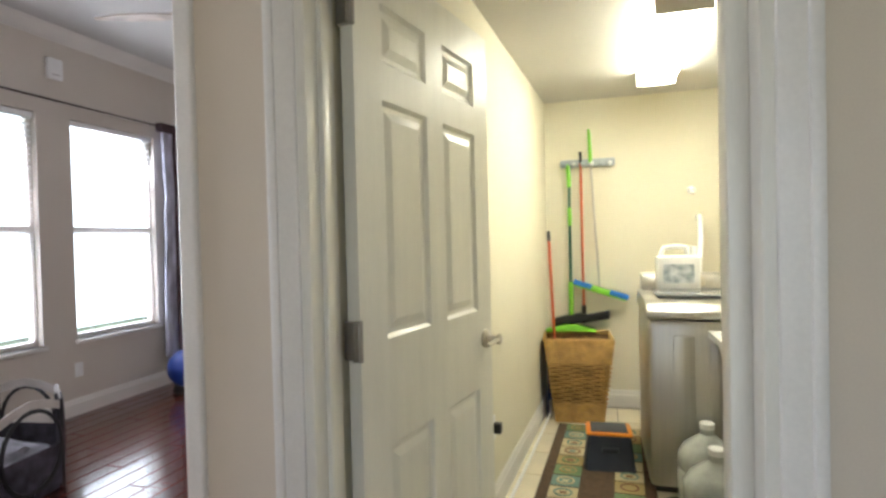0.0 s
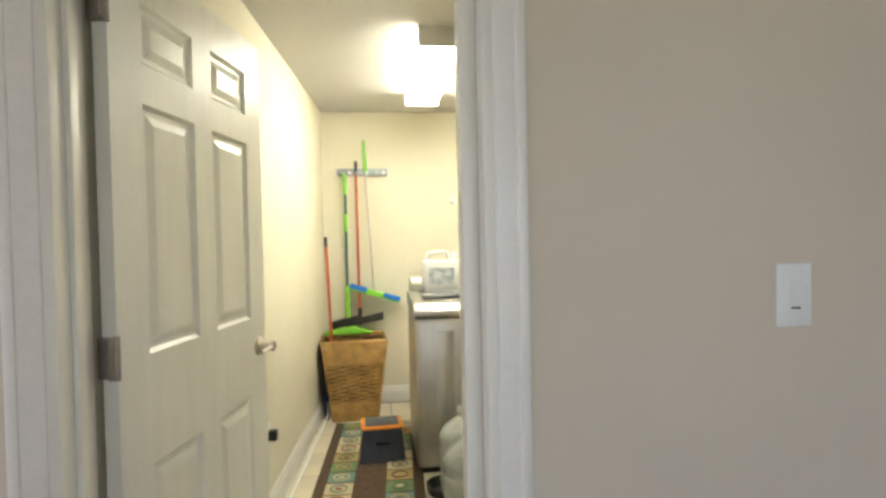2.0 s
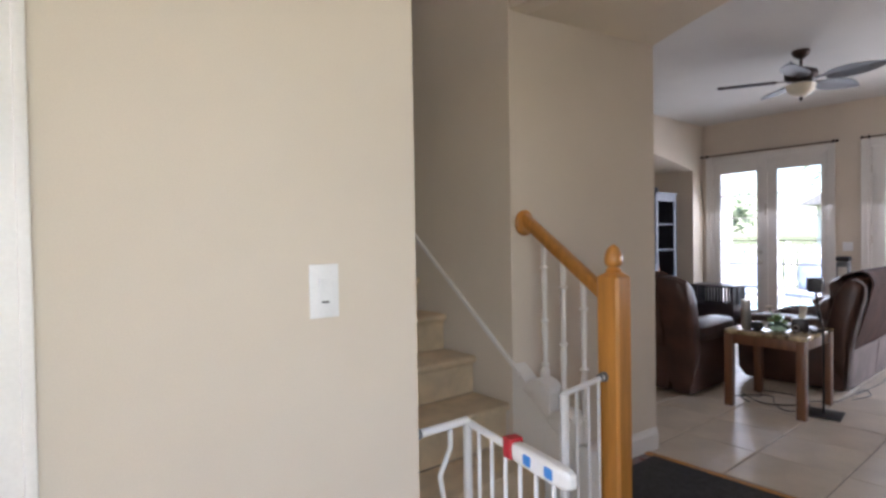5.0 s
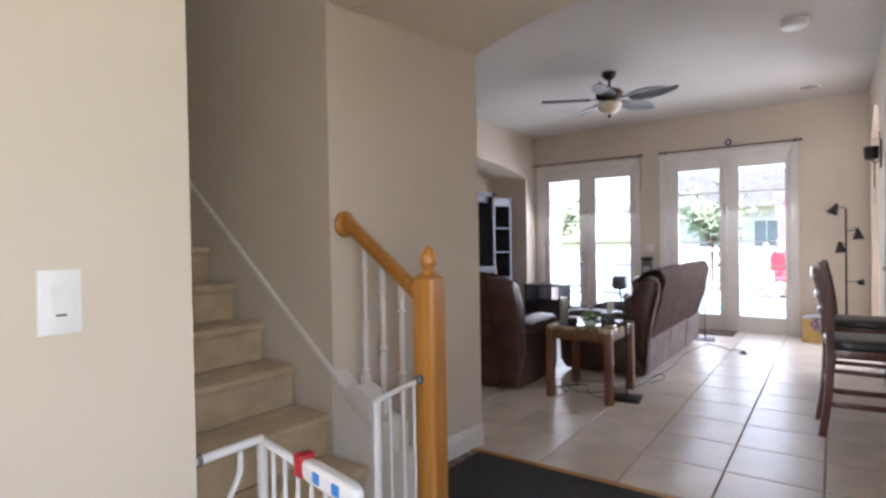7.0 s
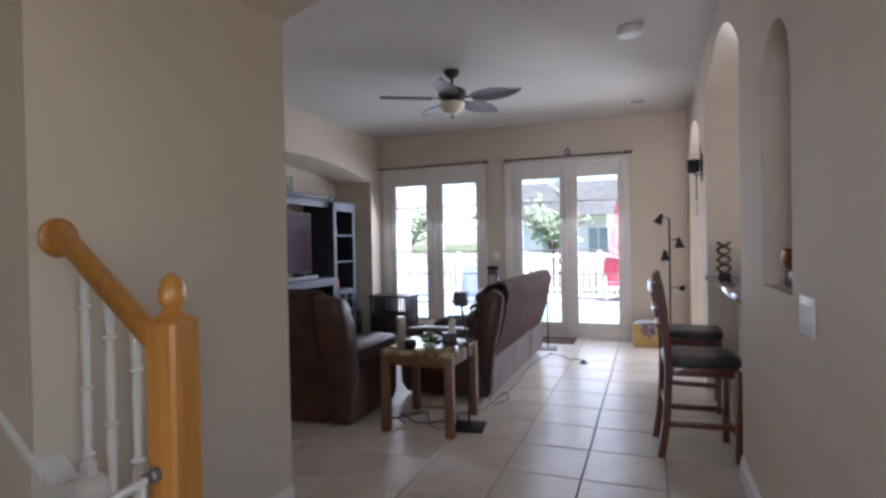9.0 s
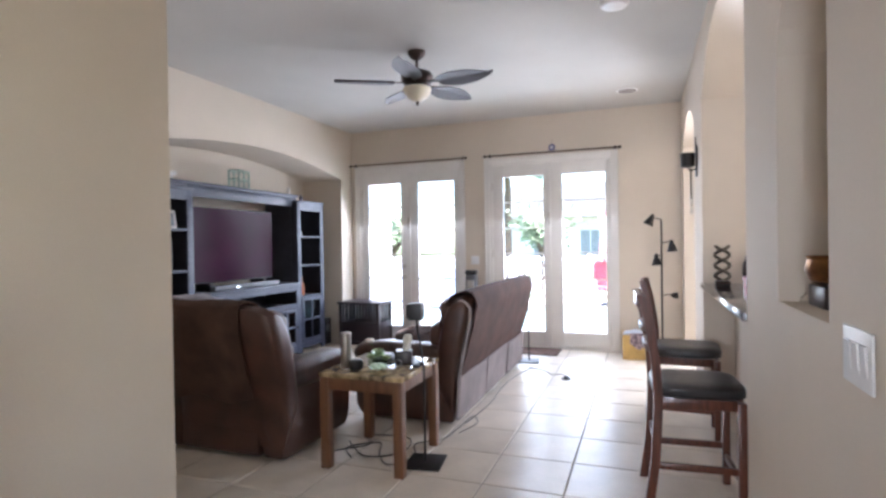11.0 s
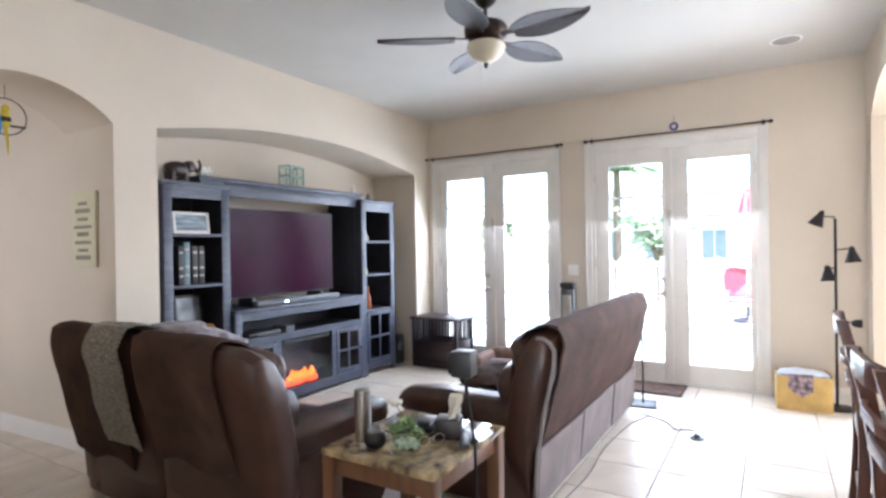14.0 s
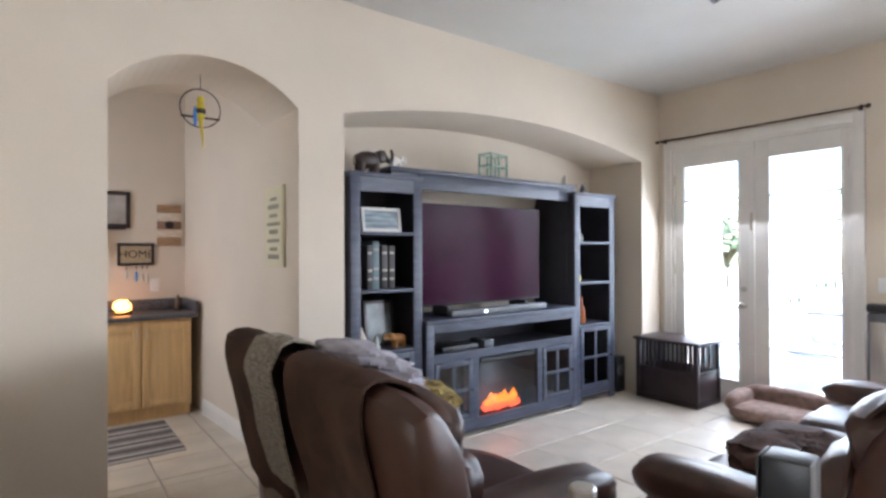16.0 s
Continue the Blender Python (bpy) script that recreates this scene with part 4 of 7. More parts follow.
for k in range(5):
    pillow(-0.55 + 0.08 * k, 0.56 + 0.05 * math.sin(k * 2), 0.53 + 0.02 * (k % 2), 0.42, 0.30, 0.13, 2.4, bm, rough=0.35, seed=k * 3)
ob = tagged(part("crumpled_blanket", bm, QUILT), "crumpled dark brown blanket on the sofa seat", "blanket")
ob.matrix_world = SM
bm = bmesh.new()
for k in range(5):
    pillow(0.22 - 0.06 * k, 0.20 + 0.055 * math.sin(k), 0.66 + 0.025 * k, 0.46, 0.20, 0.09, 2.4, bm, rough=0.35, seed=k * 5)
ob = tagged(part("folded_blanket", bm, material("pale_grey_blanket", (0.36, 0.35, 0.40), 0.95, vary=0.15, scale=12, bump=0.8)), "pale grey folded blanket on the loveseat", "blanket")
ob.matrix_world = LM @ Matrix.Translation((-0.02, -0.03, 0.25))
bm = bmesh.new()
for k in range(3):
    pillow(0.16 - 0.05 * k, 0.42 + 0.04 * k, 0.57 + 0.02 * k, 0.34, 0.20, 0.12, 2.4, bm, rough=0.4, seed=k * 11)
ob = tagged(part("plaid_cushion", bm, material("yellow_brown_print", (0.10, 0.05, 0.03), 0.9, vary=0.3, scale=22, bump=0.5, second=(0.62, 0.48, 0.16))), "yellow and brown patterned cushion on the loveseat", "cushion")
ob.matrix_world = LM @ Matrix.Translation((0.14, -0.14, 0.22))

# ---- end table and what stands on it ----
table = thing("end_table", "square wooden end table with a mottled stone top", "table", (5.56, 1.325, 0))
STONE_TOP = material("mottled_brown_stone_top", (0.10, 0.05, 0.025), 0.12, vary=0.4, scale=15, bump=0.0, second=(0.56, 0.42, 0.23), coat=0.5)
part("tabletop", box(-0.31, 0.31, -0.285, 0.285, 0.567, 0.60, 0.008), STONE_TOP, table)
for x in (-1, 1):
    for y in (-1, 1):
        part("leg", prism([(x * 0.278 - 0.03, y * 0.25 - 0.03), (x * 0.278 + 0.03, y * 0.25 - 0.03), (x * 0.278 + 0.03, y * 0.25 + 0.03), (x * 0.278 - 0.03, y * 0.25 + 0.03)], "z", 0, 0.567, bevel=0.004), TABLE_WOOD, table)
for y in (-1, 1):
    part("apron", box(-0.248, 0.248, y * 0.25 - 0.011, y * 0.25 + 0.011, 0.49, 0.567, 0.002), TABLE_WOOD, table)
for x in (-1, 1):
    part("apron", box(x * 0.278 - 0.011, x * 0.278 + 0.011, -0.22, 0.22, 0.49, 0.567, 0.002), TABLE_WOOD, table)
tumbler = thing("steel_tumbler", "tall brushed steel tumbler on the end table", "tumbler", (5.40, 1.50, 0.60))
part("body", lathe([(0.032, 0), (0.034, 0.004), (0.036, 0.20), (0.036, 0.205)], n=28), STEEL, tumbler)
part("lid", lathe([(0.036, 0.205), (0.036, 0.222), (0.030, 0.228), (0.002, 0.229)], n=28), STEEL, tumbler)
device = thing("smart_speaker", "small round black speaker on the end table", "speaker", (5.37, 1.41, 0.60))
part("body", lathe([(0.030, 0), (0.042, 0.010), (0.047, 0.030), (0.045, 0.052), (0.034, 0.066), (0.002, 0.07)], n=28), BLACK_PLASTIC, device)
vase = thing("flower_vase", "squat glass vase with white pebbles and pale green succulents", "vase", (5.42, 1.28, 0.60))
part("bowl", lathe([(0.035, 0), (0.058, 0.014), (0.064, 0.045), (0.056, 0.078), (0.040, 0.098), (0.046, 0.112)], n=28), glass("vase_glass", (0.80, 0.92, 0.80)), vase)
bm = bmesh.new()
for k in range(22):
    a, r = k * 2.4, 0.048 * math.sqrt((k + 1) / 22)
    pillow(r * math.cos(a), r * math.sin(a), 0.012 + 0.008 * (k % 3), 0.026, 0.024, 0.02, 2.2, bm, n=8)
part("stones", bm, material("white_pebbles", (0.66, 0.64, 0.58), 0.4, vary=0.1, scale=60), vase)
SUCCULENT = material("pale_green_leaf", (0.24, 0.34, 0.16), 0.5, vary=0.25, scale=40)
for cx, cy, cz, size in ((0.0, 0.0, 0.085, 1.0), (0.045, 0.025, 0.065, 0.75), (-0.04, 0.03, 0.07, 0.8), (0.0, -0.05, 0.06, 0.7)):
    bm = bmesh.new()
    for k in range(14):
        a, up = k * 2.4, 0.25 + 0.9 * (1 - k / 14)
        m = Matrix.Translation((cx, cy, cz)) @ Matrix.Rotation(a, 4, "Z") @ Matrix.Rotation(-up, 4, "Y")
        made = lathe([(0.002, 0), (0.009, 0.018), (0.011, 0.034), (0.006, 0.050), (0.001, 0.056)], n=6, m=Matrix.Diagonal((0.45, 1, 1)) @ Matrix.Identity(3) * size)
        bmesh.ops.rotate(made, verts=made.verts[:], cent=(0, 0, 0), matrix=Matrix.Rotation(radians(90), 3, "Y"))
        bmesh.ops.transform(made, verts=made.verts[:], matrix=m)
        mesh = bpy.data.meshes.new("leaf")
        made.to_mesh(mesh)
        made.free()
        bm.from_mesh(mesh)
        bpy.data.meshes.remove(mesh)
    part("rosette", bm, SUCCULENT, vase, "pale green succulent rosette")
bm = tube(resample([(0.02, 0.03, 0.05), (0.03, 0.05, 0.13), (0.02, 0.07, 0.17)], 8), 0.003, n=6)
part("stem", bm, material("flower_stem", (0.06, 0.10, 0.03), 0.6), vase)
bm = bmesh.new()
for j in range(8):
    b = j * 0.8
    pillow(0.02 + 0.016 * math.cos(b), 0.07 + 0.016 * math.sin(b), 0.175 + 0.005 * (j % 2), 0.034, 0.030, 0.018, 2.0, bm, n=8, rough=0.2)
part("flower", bm, material("white_petals", (0.74, 0.70, 0.62), 0.7, vary=0.1, scale=60), vase)
tissue = thing("tissue_box", "dark tissue box with a white tissue sticking out", "tissue box", (5.63, 1.20, 0.60), 20)
part("box", box(-0.055, 0.055, -0.055, 0.055, 0, 0.085, 0.006), ESPRESSO, tissue)
rows = [[(0.05 * f + 0.035 * g, 0.022 * math.sin(f * 4 + g * 3) - 0.02 * g, 0.08 + 0.105 * g - 0.018 * abs(f)) for g in (0, 0.25, 0.5, 0.75, 1.0)] for f in (-1, -0.6, -0.2, 0.2, 0.6, 1)]
part("tissue", cloth(rows, 0.002, wrinkle=0.022, seed=2), material("cream_tissue", (0.74, 0.70, 0.60), 0.9), tissue)
for k, (x, y, a) in enumerate(((5.60, 1.10, 25), (5.66, 1.115, 40))):
    remote = thing("remote_control", "black remote control on the end table", "remote control", (x, y, 0.60), a, group="remotes on the end table")
    part("body", box(-0.085, 0.085, -0.022, 0.022, 0, 0.018, 0.006), BLACK_PLASTIC, remote)
    part("buttons", box(-0.07, 0.06, -0.013, 0.013, 0.0175, 0.0195, 0.0008), GREY_PLASTIC, remote)
tray = thing("charging_pad", "black tray with gadgets on the end table", "tray", (5.70, 1.36, 0.60), 12)
part("tray", box(-0.10, 0.10, -0.07, 0.07, 0, 0.022, 0.006), BLACK_PLASTIC, tray)
part("gadget", box(-0.07, 0.03, -0.04, 0.03, 0.022, 0.045, 0.006), GREY_PLASTIC, tray)
glasses = thing("eyeglasses", "pair of wire eyeglasses on the end table", "eyeglasses", (5.50, 1.21, 0.60), -30)
bm = bmesh.new()
for s in (-1, 1):
    tube([(s * 0.035 + 0.026 * math.cos(i * math.pi / 8), 0, 0.022 + 0.02 * math.sin(i * math.pi / 8)) for i in range(17)], 0.0025, bm, n=6)
    tube([(s * 0.062, 0, 0.03), (s * 0.064, 0.06, 0.025), (s * 0.06, 0.12, 0.005)], 0.002, bm, n=6)
tube([(-0.01, 0, 0.028), (0.01, 0, 0.028)], 0.002, bm, n=6)
part("frame", bm, STEEL, glasses)

stand = thing("speaker_stand", "small black loudspeaker on a thin floor stand", "speaker stand", (5.53, 1.015, 0), 8)
part("base_plate", box(-0.125, 0.125, -0.115, 0.115, 0, 0.012, 0.003), BLACK_METAL, stand)
part("pole", tube(resample([(0, 0, 0.012), (0, 0, 0.60), (0.012, 0.02, 0.72), (0.02, 0.045, 0.85), (0.02, 0.05, 0.93)], 18), 0.0075), BLACK_METAL, stand)
part("loudspeaker", box(-0.042, 0.05, 0.0, 0.09, 0.905, 1.01, 0.008), BLACK_PLASTIC, stand)
part("grille", box(-0.040, 0.050, 0.095, 0.100, 0.915, 1.005, 0.002), BLACK_PLASTIC, stand)

bpy.context.view_layer.update()
copy_thing(stand, pose(8.645, 0.97, 0, 0, 0, 8))


# ---- cables on the floor ----
def cable(points, label, r=0.004):
    pts = [Vector((x, y, r)) for x, y in points]
    out = []
    for i in range(len(pts) - 1):
        p0, p1, p2, p3 = pts[max(i - 1, 0)], pts[i], pts[i + 1], pts[min(i + 2, len(pts) - 1)]
        for k in range(6):
            t = k / 6
            out.append(0.5 * ((2 * p1) + (p2 - p0) * t + (2 * p0 - 5 * p1 + 4 * p2 - p3) * t * t + (3 * p1 - p0 - 3 * p2 + p3) * t ** 3))
    ob = thing("cable", label, "cable")
    part("cord", tube([*out, pts[-1]], r, n=6), BLACK_PLASTIC, ob)
    return ob


cable([(5.45, 1.5), (5.6, 1.62), (5.75, 1.45), (5.55, 1.35), (5.42, 1.22), (5.6, 1.12), (5.8, 1.2), (5.95, 1.05), (6.2, 1.02), (6.5, 1.0), (6.35, 0.92), (6.1, 0.98)], "tangled black cable under the end table")
cable([(5.5, 1.7), (5.7, 1.5), (5.85, 1.6), (5.9, 1.3), (5.65, 1.22), (5.5, 1.42), (5.7, 1.66)], "tangled black cable under the end table")
cable([(6.3, 1.0), (6.9, 0.96), (7.4, 0.99), (8.0, 0.95), (8.3, 0.86)], "black cable along the sofa back", 0.0035)
cable([(8.35, 0.92), (8.2, 0.7), (8.05, 0.62), (8.1, 0.5), (7.95, 0.45)], "thin dark cable ending on the tiled floor", 0.0035)
plug = thing("floor_plug", "round dark plug lying on the tiled floor", "plug", (7.93, 0.45, 0))
part("body", lathe([(0.05, 0), (0.048, 0.008), (0.024, 0.014), (0.022, 0.03), (0.004, 0.034)], n=20), BLACK_PLASTIC, plug)
# ---- entertainment centre in the niche ----
CX0, CX1, CF = 5.93, 8.86, 3.87
CB = 4.36


def framed_door(parent, x0, x1, z0, z1, y, cols, rows):
    """A glazed cabinet door with muntins, facing -y."""
    bm = bmesh.new()
    w = 0.040
    for a, b, c, d in ((x0, x0 + w, z0, z1), (x1 - w, x1, z0, z1), (x0 + w, x1 - w, z0, z0 + w), (x0 + w, x1 - w, z1 - w, z1)):
        box(a, b, y - 0.018, y + 0.004, c, d, 0.003, bm)
    d = part("door", bm, DARK_CABINET, parent)
    for k in range(1, cols):
        x = x0 + (x1 - x0) * k / cols
        part("muntin", box(x - 0.013, x + 0.013, y - 0.014, y, z0 + w, z1 - w, 0.002), DARK_CABINET, d)
    for k in range(1, rows):
        z = z0 + (z1 - z0) * k / rows
        part("muntin", box(x0 + w, x1 - w, y - 0.013, y - 0.001, z - 0.013, z + 0.013, 0.002), DARK_CABINET, d)
    part("pane", box(x0 + w - 0.004, x1 - w + 0.004, y - 0.006, y - 0.003, z0 + w - 0.004, z1 - w + 0.004), CABINET_GLASS, d)
    part("knob", lathe([(0.006, 0), (0.006, 0.012), (0.014, 0.018), (0.012, 0.026), (0.002, 0.028)], at=(x1 - 0.02, y - 0.018, (z0 + z1) / 2), m=Matrix.Rotation(radians(90), 3, "X"), n=12), BLACK_METAL, d)
    return d


def tower(x0, x1, shelves, label):
    unit = thing("bookcase_tower", label, "bookcase", group="towers of the entertainment centre")
    z1, t = 1.985, 0.075
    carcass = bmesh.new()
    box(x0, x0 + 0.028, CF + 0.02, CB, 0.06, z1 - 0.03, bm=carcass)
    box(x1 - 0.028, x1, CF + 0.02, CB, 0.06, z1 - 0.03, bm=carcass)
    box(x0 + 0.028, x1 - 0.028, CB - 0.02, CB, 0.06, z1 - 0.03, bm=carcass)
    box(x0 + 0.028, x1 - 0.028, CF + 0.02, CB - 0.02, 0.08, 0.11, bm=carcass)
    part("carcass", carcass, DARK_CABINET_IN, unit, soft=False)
    face = bmesh.new()
    box(x0, x0 + t, CF, CF + 0.022, 0.0, z1 - 0.03, 0.003, face)
    box(x1 - t, x1, CF, CF + 0.022, 0.0, z1 - 0.03, 0.003, face)
    box(x0 + t, x1 - t, CF, CF + 0.022, z1 - 0.13, z1 - 0.03, 0.0, face)
    box(x0 + t, x1 - t, CF, CF + 0.022, 0.06, 0.13, 0.0, face)
    part("face_frame", face, DARK_CABINET, unit)
    part("top", box(x0 - 0.012, x1 + 0.012, CF - 0.015, CB, z1 - 0.03, z1, 0.006), DARK_CABINET, unit)
    for z in shelves:
        part("shelf", box(x0 + 0.029, x1 - 0.029, CF + 0.004, CB - 0.021, z - 0.022, z, 0.003), DARK_CABINET, unit)
    for x in (x0 + 0.02, x1 - 0.06):
        part("foot", box(x, x + 0.045, CB - 0.06, CB - 0.01, 0, 0.06), DARK_CABINET, unit)
    framed_door(unit, x0 + t + 0.002, x1 - t - 0.002, 0.135, shelves[-1] - 0.025, CF + 0.010, 2, 2)
    return unit


TL, TR = (5.955, 6.54), (8.26, 8.86)
tower(*TL, (1.575, 1.168, 0.735), "slate-painted bookcase tower filled with ornaments")
tower(*TR, (1.52, 1.14, 0.735), "slate-painted bookcase tower with a few ornaments")
bridge = thing("cabinet_bridge", "slate-painted bridge shelf joining the two towers", "shelf")
part("top_board", box(TL[1] - 0.24, TR[0] + 0.10, CF + 0.05, CB, 2.02, 2.055, 0.006), DARK_CABINET, bridge)
part("fascia", box(TL[1] + 0.013, TR[0] - 0.013, CF + 0.06, CF + 0.085, 1.90, 2.02, 0.004), DARK_CABINET, bridge)
part("support", box(TL[1] - 0.22, TR[0] + 0.08, CF + 0.07, CB - 0.01, 1.986, 2.02), DARK_CABINET, bridge)
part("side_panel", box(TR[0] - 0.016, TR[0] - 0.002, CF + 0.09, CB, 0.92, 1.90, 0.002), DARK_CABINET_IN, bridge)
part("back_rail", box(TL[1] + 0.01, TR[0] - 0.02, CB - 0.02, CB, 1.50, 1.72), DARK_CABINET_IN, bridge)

console = thing("media_console", "slate-painted media console with an electric fireplace", "media console")
X0, X1, YF, ZT = TL[1] + 0.012, TR[0] - 0.018, CF - 0.035, 0.925
part("top", box(X0 - 0.004, X1 + 0.004, YF - 0.012, CB, ZT - 0.035, ZT, 0.006), DARK_CABINET, console)
face = bmesh.new()
box(X0, X0 + 0.07, YF, YF + 0.022, 0.02, ZT - 0.035, 0.003, face)
box(X1 - 0.07, X1, YF, YF + 0.022, 0.02, ZT - 0.035, 0.003, face)
box(X0 + 0.07, X1 - 0.07, YF, YF + 0.022, ZT - 0.10, ZT - 0.035, 0.0, face)
box(X0 + 0.07, X1 - 0.07, YF, YF + 0.022, 0.60, 0.665, 0.0, face)
box(X0 + 0.07, X1 - 0.07, YF, YF + 0.022, 0.04, 0.13, 0.0, face)
FX0, FX1 = X0 + 0.50, X1 - 0.52
box(FX0 - 0.06, FX0, YF, YF + 0.022, 0.13, 0.60, 0.0, face)
box(FX1, FX1 + 0.06, YF, YF + 0.022, 0.13, 0.60, 0.0, face)
part("face_frame", face, DARK_CABINET, console)
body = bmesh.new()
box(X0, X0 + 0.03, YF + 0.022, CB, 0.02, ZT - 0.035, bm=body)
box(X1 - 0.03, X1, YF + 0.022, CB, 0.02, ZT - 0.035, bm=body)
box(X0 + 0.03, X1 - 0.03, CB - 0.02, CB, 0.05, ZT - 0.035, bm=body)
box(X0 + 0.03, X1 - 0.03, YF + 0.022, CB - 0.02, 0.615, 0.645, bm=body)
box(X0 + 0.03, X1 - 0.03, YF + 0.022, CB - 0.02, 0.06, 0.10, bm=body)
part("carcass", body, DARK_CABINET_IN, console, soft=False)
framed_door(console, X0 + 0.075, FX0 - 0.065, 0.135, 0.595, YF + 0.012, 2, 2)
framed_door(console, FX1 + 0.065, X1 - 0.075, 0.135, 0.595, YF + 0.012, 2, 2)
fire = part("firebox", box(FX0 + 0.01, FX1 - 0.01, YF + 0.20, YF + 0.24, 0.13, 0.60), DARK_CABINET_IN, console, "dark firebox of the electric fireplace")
part("brick_liner", box(FX0 + 0.12, FX1 - 0.12, YF + 0.17, YF + 0.199, 0.32, 0.52, 0.01), material("grey_liner", (0.05, 0.05, 0.06), 0.8, vary=0.3, scale=12), fire)
FLAME = material("electric_flame", (0.9, 0.25, 0.03), 0.6, vary=0.3, scale=26, emit=(1.0, 0.17, 0.02), strength=0.55)
EMBER = material("glowing_ember", (0.7, 0.10, 0.03), 0.6, vary=0.3, scale=30, emit=(1.0, 0.07, 0.02), strength=0.6)
fc = (FX0 + FX1) / 2 - 0.01
for k in range(7):
    x, h = fc - 0.20 + 0.05 * k, 0.05 + 0.06 * abs(math.sin(k * 1.9))
    bm = lathe([(0.014, 0), (0.034, h * 0.3), (0.024, h * 0.6), (0.008, h * 0.85), (0.001, h)], n=10, at=(x, YF + 0.05, 0.19))
    part("flame", bm, FLAME, fire)
bm = bmesh.new()
for k in range(16):
    pillow(fc - 0.22 + 0.026 * k, YF + 0.055 + 0.015 * math.sin(k * 2.2), 0.165 + 0.012 * math.cos(k * 3.1), 0.06, 0.04, 0.035, 2.4, bm, n=8, rough=0.3, seed=k)
part("embers", bm, EMBER, fire)
part("vent", box(FX0 + 0.03, FX1 - 0.03, YF + 0.004, YF + 0.018, 0.555, 0.585), BLACK_PLASTIC, fire)
part("fire_glass", box(FX0, FX1, YF + 0.012, YF + 0.015, 0.13, 0.60), CABINET_GLASS, fire)

tv = thing("television", "large flat television, switched off, on the console", "television")
TX0, TX1 = 6.60, 7.955
part("bezel", box(TX0, TX1, CF + 0.16, CF + 0.20, 1.005, 1.815, 0.004), BLACK_PLASTIC, tv)
part("screen", box(TX0 + 0.008, TX1 - 0.008, CF + 0.157, CF + 0.162, 1.02, 1.807), SCREEN, tv)
for x in (TX0 + 0.25, TX1 - 0.25):
    part("foot", box(x - 0.02, x + 0.02, CF + 0.08, CF + 0.28, ZT, 1.006, 0.004), BLACK_PLASTIC, tv)
bar = thing("sound_bar", "long dark grey sound bar before the television", "sound bar")
part("body", box(6.83, 7.90, CF + 0.015, CF + 0.085, ZT, ZT + 0.055, 0.012), GREY_PLASTIC, bar)
part("light", box(7.16, 7.19, CF + 0.012, CF + 0.018, ZT + 0.022, ZT + 0.032), material("white_led", (0.8, 0.8, 0.9), 0.4, emit=(0.8, 0.9, 1.0), strength=2.0), bar)
for x, w, h, label in ((6.95, 0.36, 0.045, "black disc player on the console shelf"), (7.25, 0.10, 0.06, "small grey box on the console shelf")):
    ob = thing("media_player", label, "media player", (x, CF + 0.15, 0.646))
    part("body", box(-w / 2, w / 2, -0.09, 0.10, 0, h, 0.004), BLACK_PLASTIC if w > 0.2 else GREY_PLASTIC, ob)
    part("display", box(-w / 4, w / 4, -0.092, -0.089, h * 0.3, h * 0.7), GREY_PLASTIC, ob)


# ---- ornaments on the shelves ----
def elephant(at, s, rz, mat, label):
    """A carved elephant with raised trunk, one plain mesh."""
    bm = pillow(0, 0, 0.115, 0.20, 0.12, 0.13, 2.5, n=20)
    pillow(0.115, 0, 0.15, 0.095, 0.085, 0.10, 2.3, bm, n=16)
    for x in (-0.065, 0.055):
        for y in (-0.033, 0.033):
            lathe([(0.026, 0), (0.024, 0.05), (0.027, 0.085)], bm, 10, at=(x, y, 0))
    tube(resample([(0.15, 0, 0.15), (0.19, 0, 0.115), (0.215, 0, 0.13), (0.22, 0, 0.18), (0.205, 0, 0.215)], 12), 0.021, bm, 8, r2=0.010)
    for y in (-1, 1):
        pillow(0.10, y * 0.05, 0.15, 0.07, 0.018, 0.09, 2.2, bm, n=12)
        tube([(0.15, y * 0.028, 0.13), (0.185, y * 0.034, 0.12), (0.205, y * 0.034, 0.135)], 0.007, bm, 6, r2=0.002)
    tube([(-0.10, 0, 0.15), (-0.118, 0, 0.11), (-0.115, 0, 0.07)], 0.005, bm, 6)
    for v in bm.verts:
        v.co *= s
    ob = tagged(part("elephant_figure", bm, mat), label, "figurine")
    ob.matrix_world = pose(*at, rz=rz)
    return ob


elephant((6.17, 4.02, 1.985), 0.95, 0, material("carved_dark_wood", (0.05, 0.03, 0.025), 0.4, vary=0.3, scale=10), "dark carved elephant with raised trunk on the tower")
elephant((6.42, 4.05, 2.055), 0.5, 10, material("white_ceramic", (0.75, 0.72, 0.68), 0.3), "small white elephant on the bridge shelf")
elephant((6.40, 3.98, 0.735), 0.55, 180, material("amber_wood", (0.42, 0.20, 0.06), 0.4), "small amber elephant on the tower shelf")
lantern = thing("glass_lantern", "green-framed glass lantern on the bridge shelf", "lantern", (7.42, 4.06, 2.055), 14)
VERDIGRIS = material("verdigris_metal", (0.28, 0.40, 0.34), 0.5, metal=0.2, vary=0.25, scale=20)
for x in (-0.12, 0.0, 0.12):
    for y in (-0.06, 0.06):
        part("post", box(x - 0.007, x + 0.007, y - 0.007, y + 0.007, 0, 0.21), VERDIGRIS, lantern)
for z in (0.0, 0.10, 0.198):
    for y in (-0.06, 0.06):
        part("rail", box(-0.12, 0.12, y - 0.006, y + 0.006, z, z + 0.012), VERDIGRIS, lantern)
    for x in (-0.12, 0.12):
        part("rail", box(x - 0.006, x + 0.006, -0.054, 0.054, z, z + 0.012), VERDIGRIS, lantern)
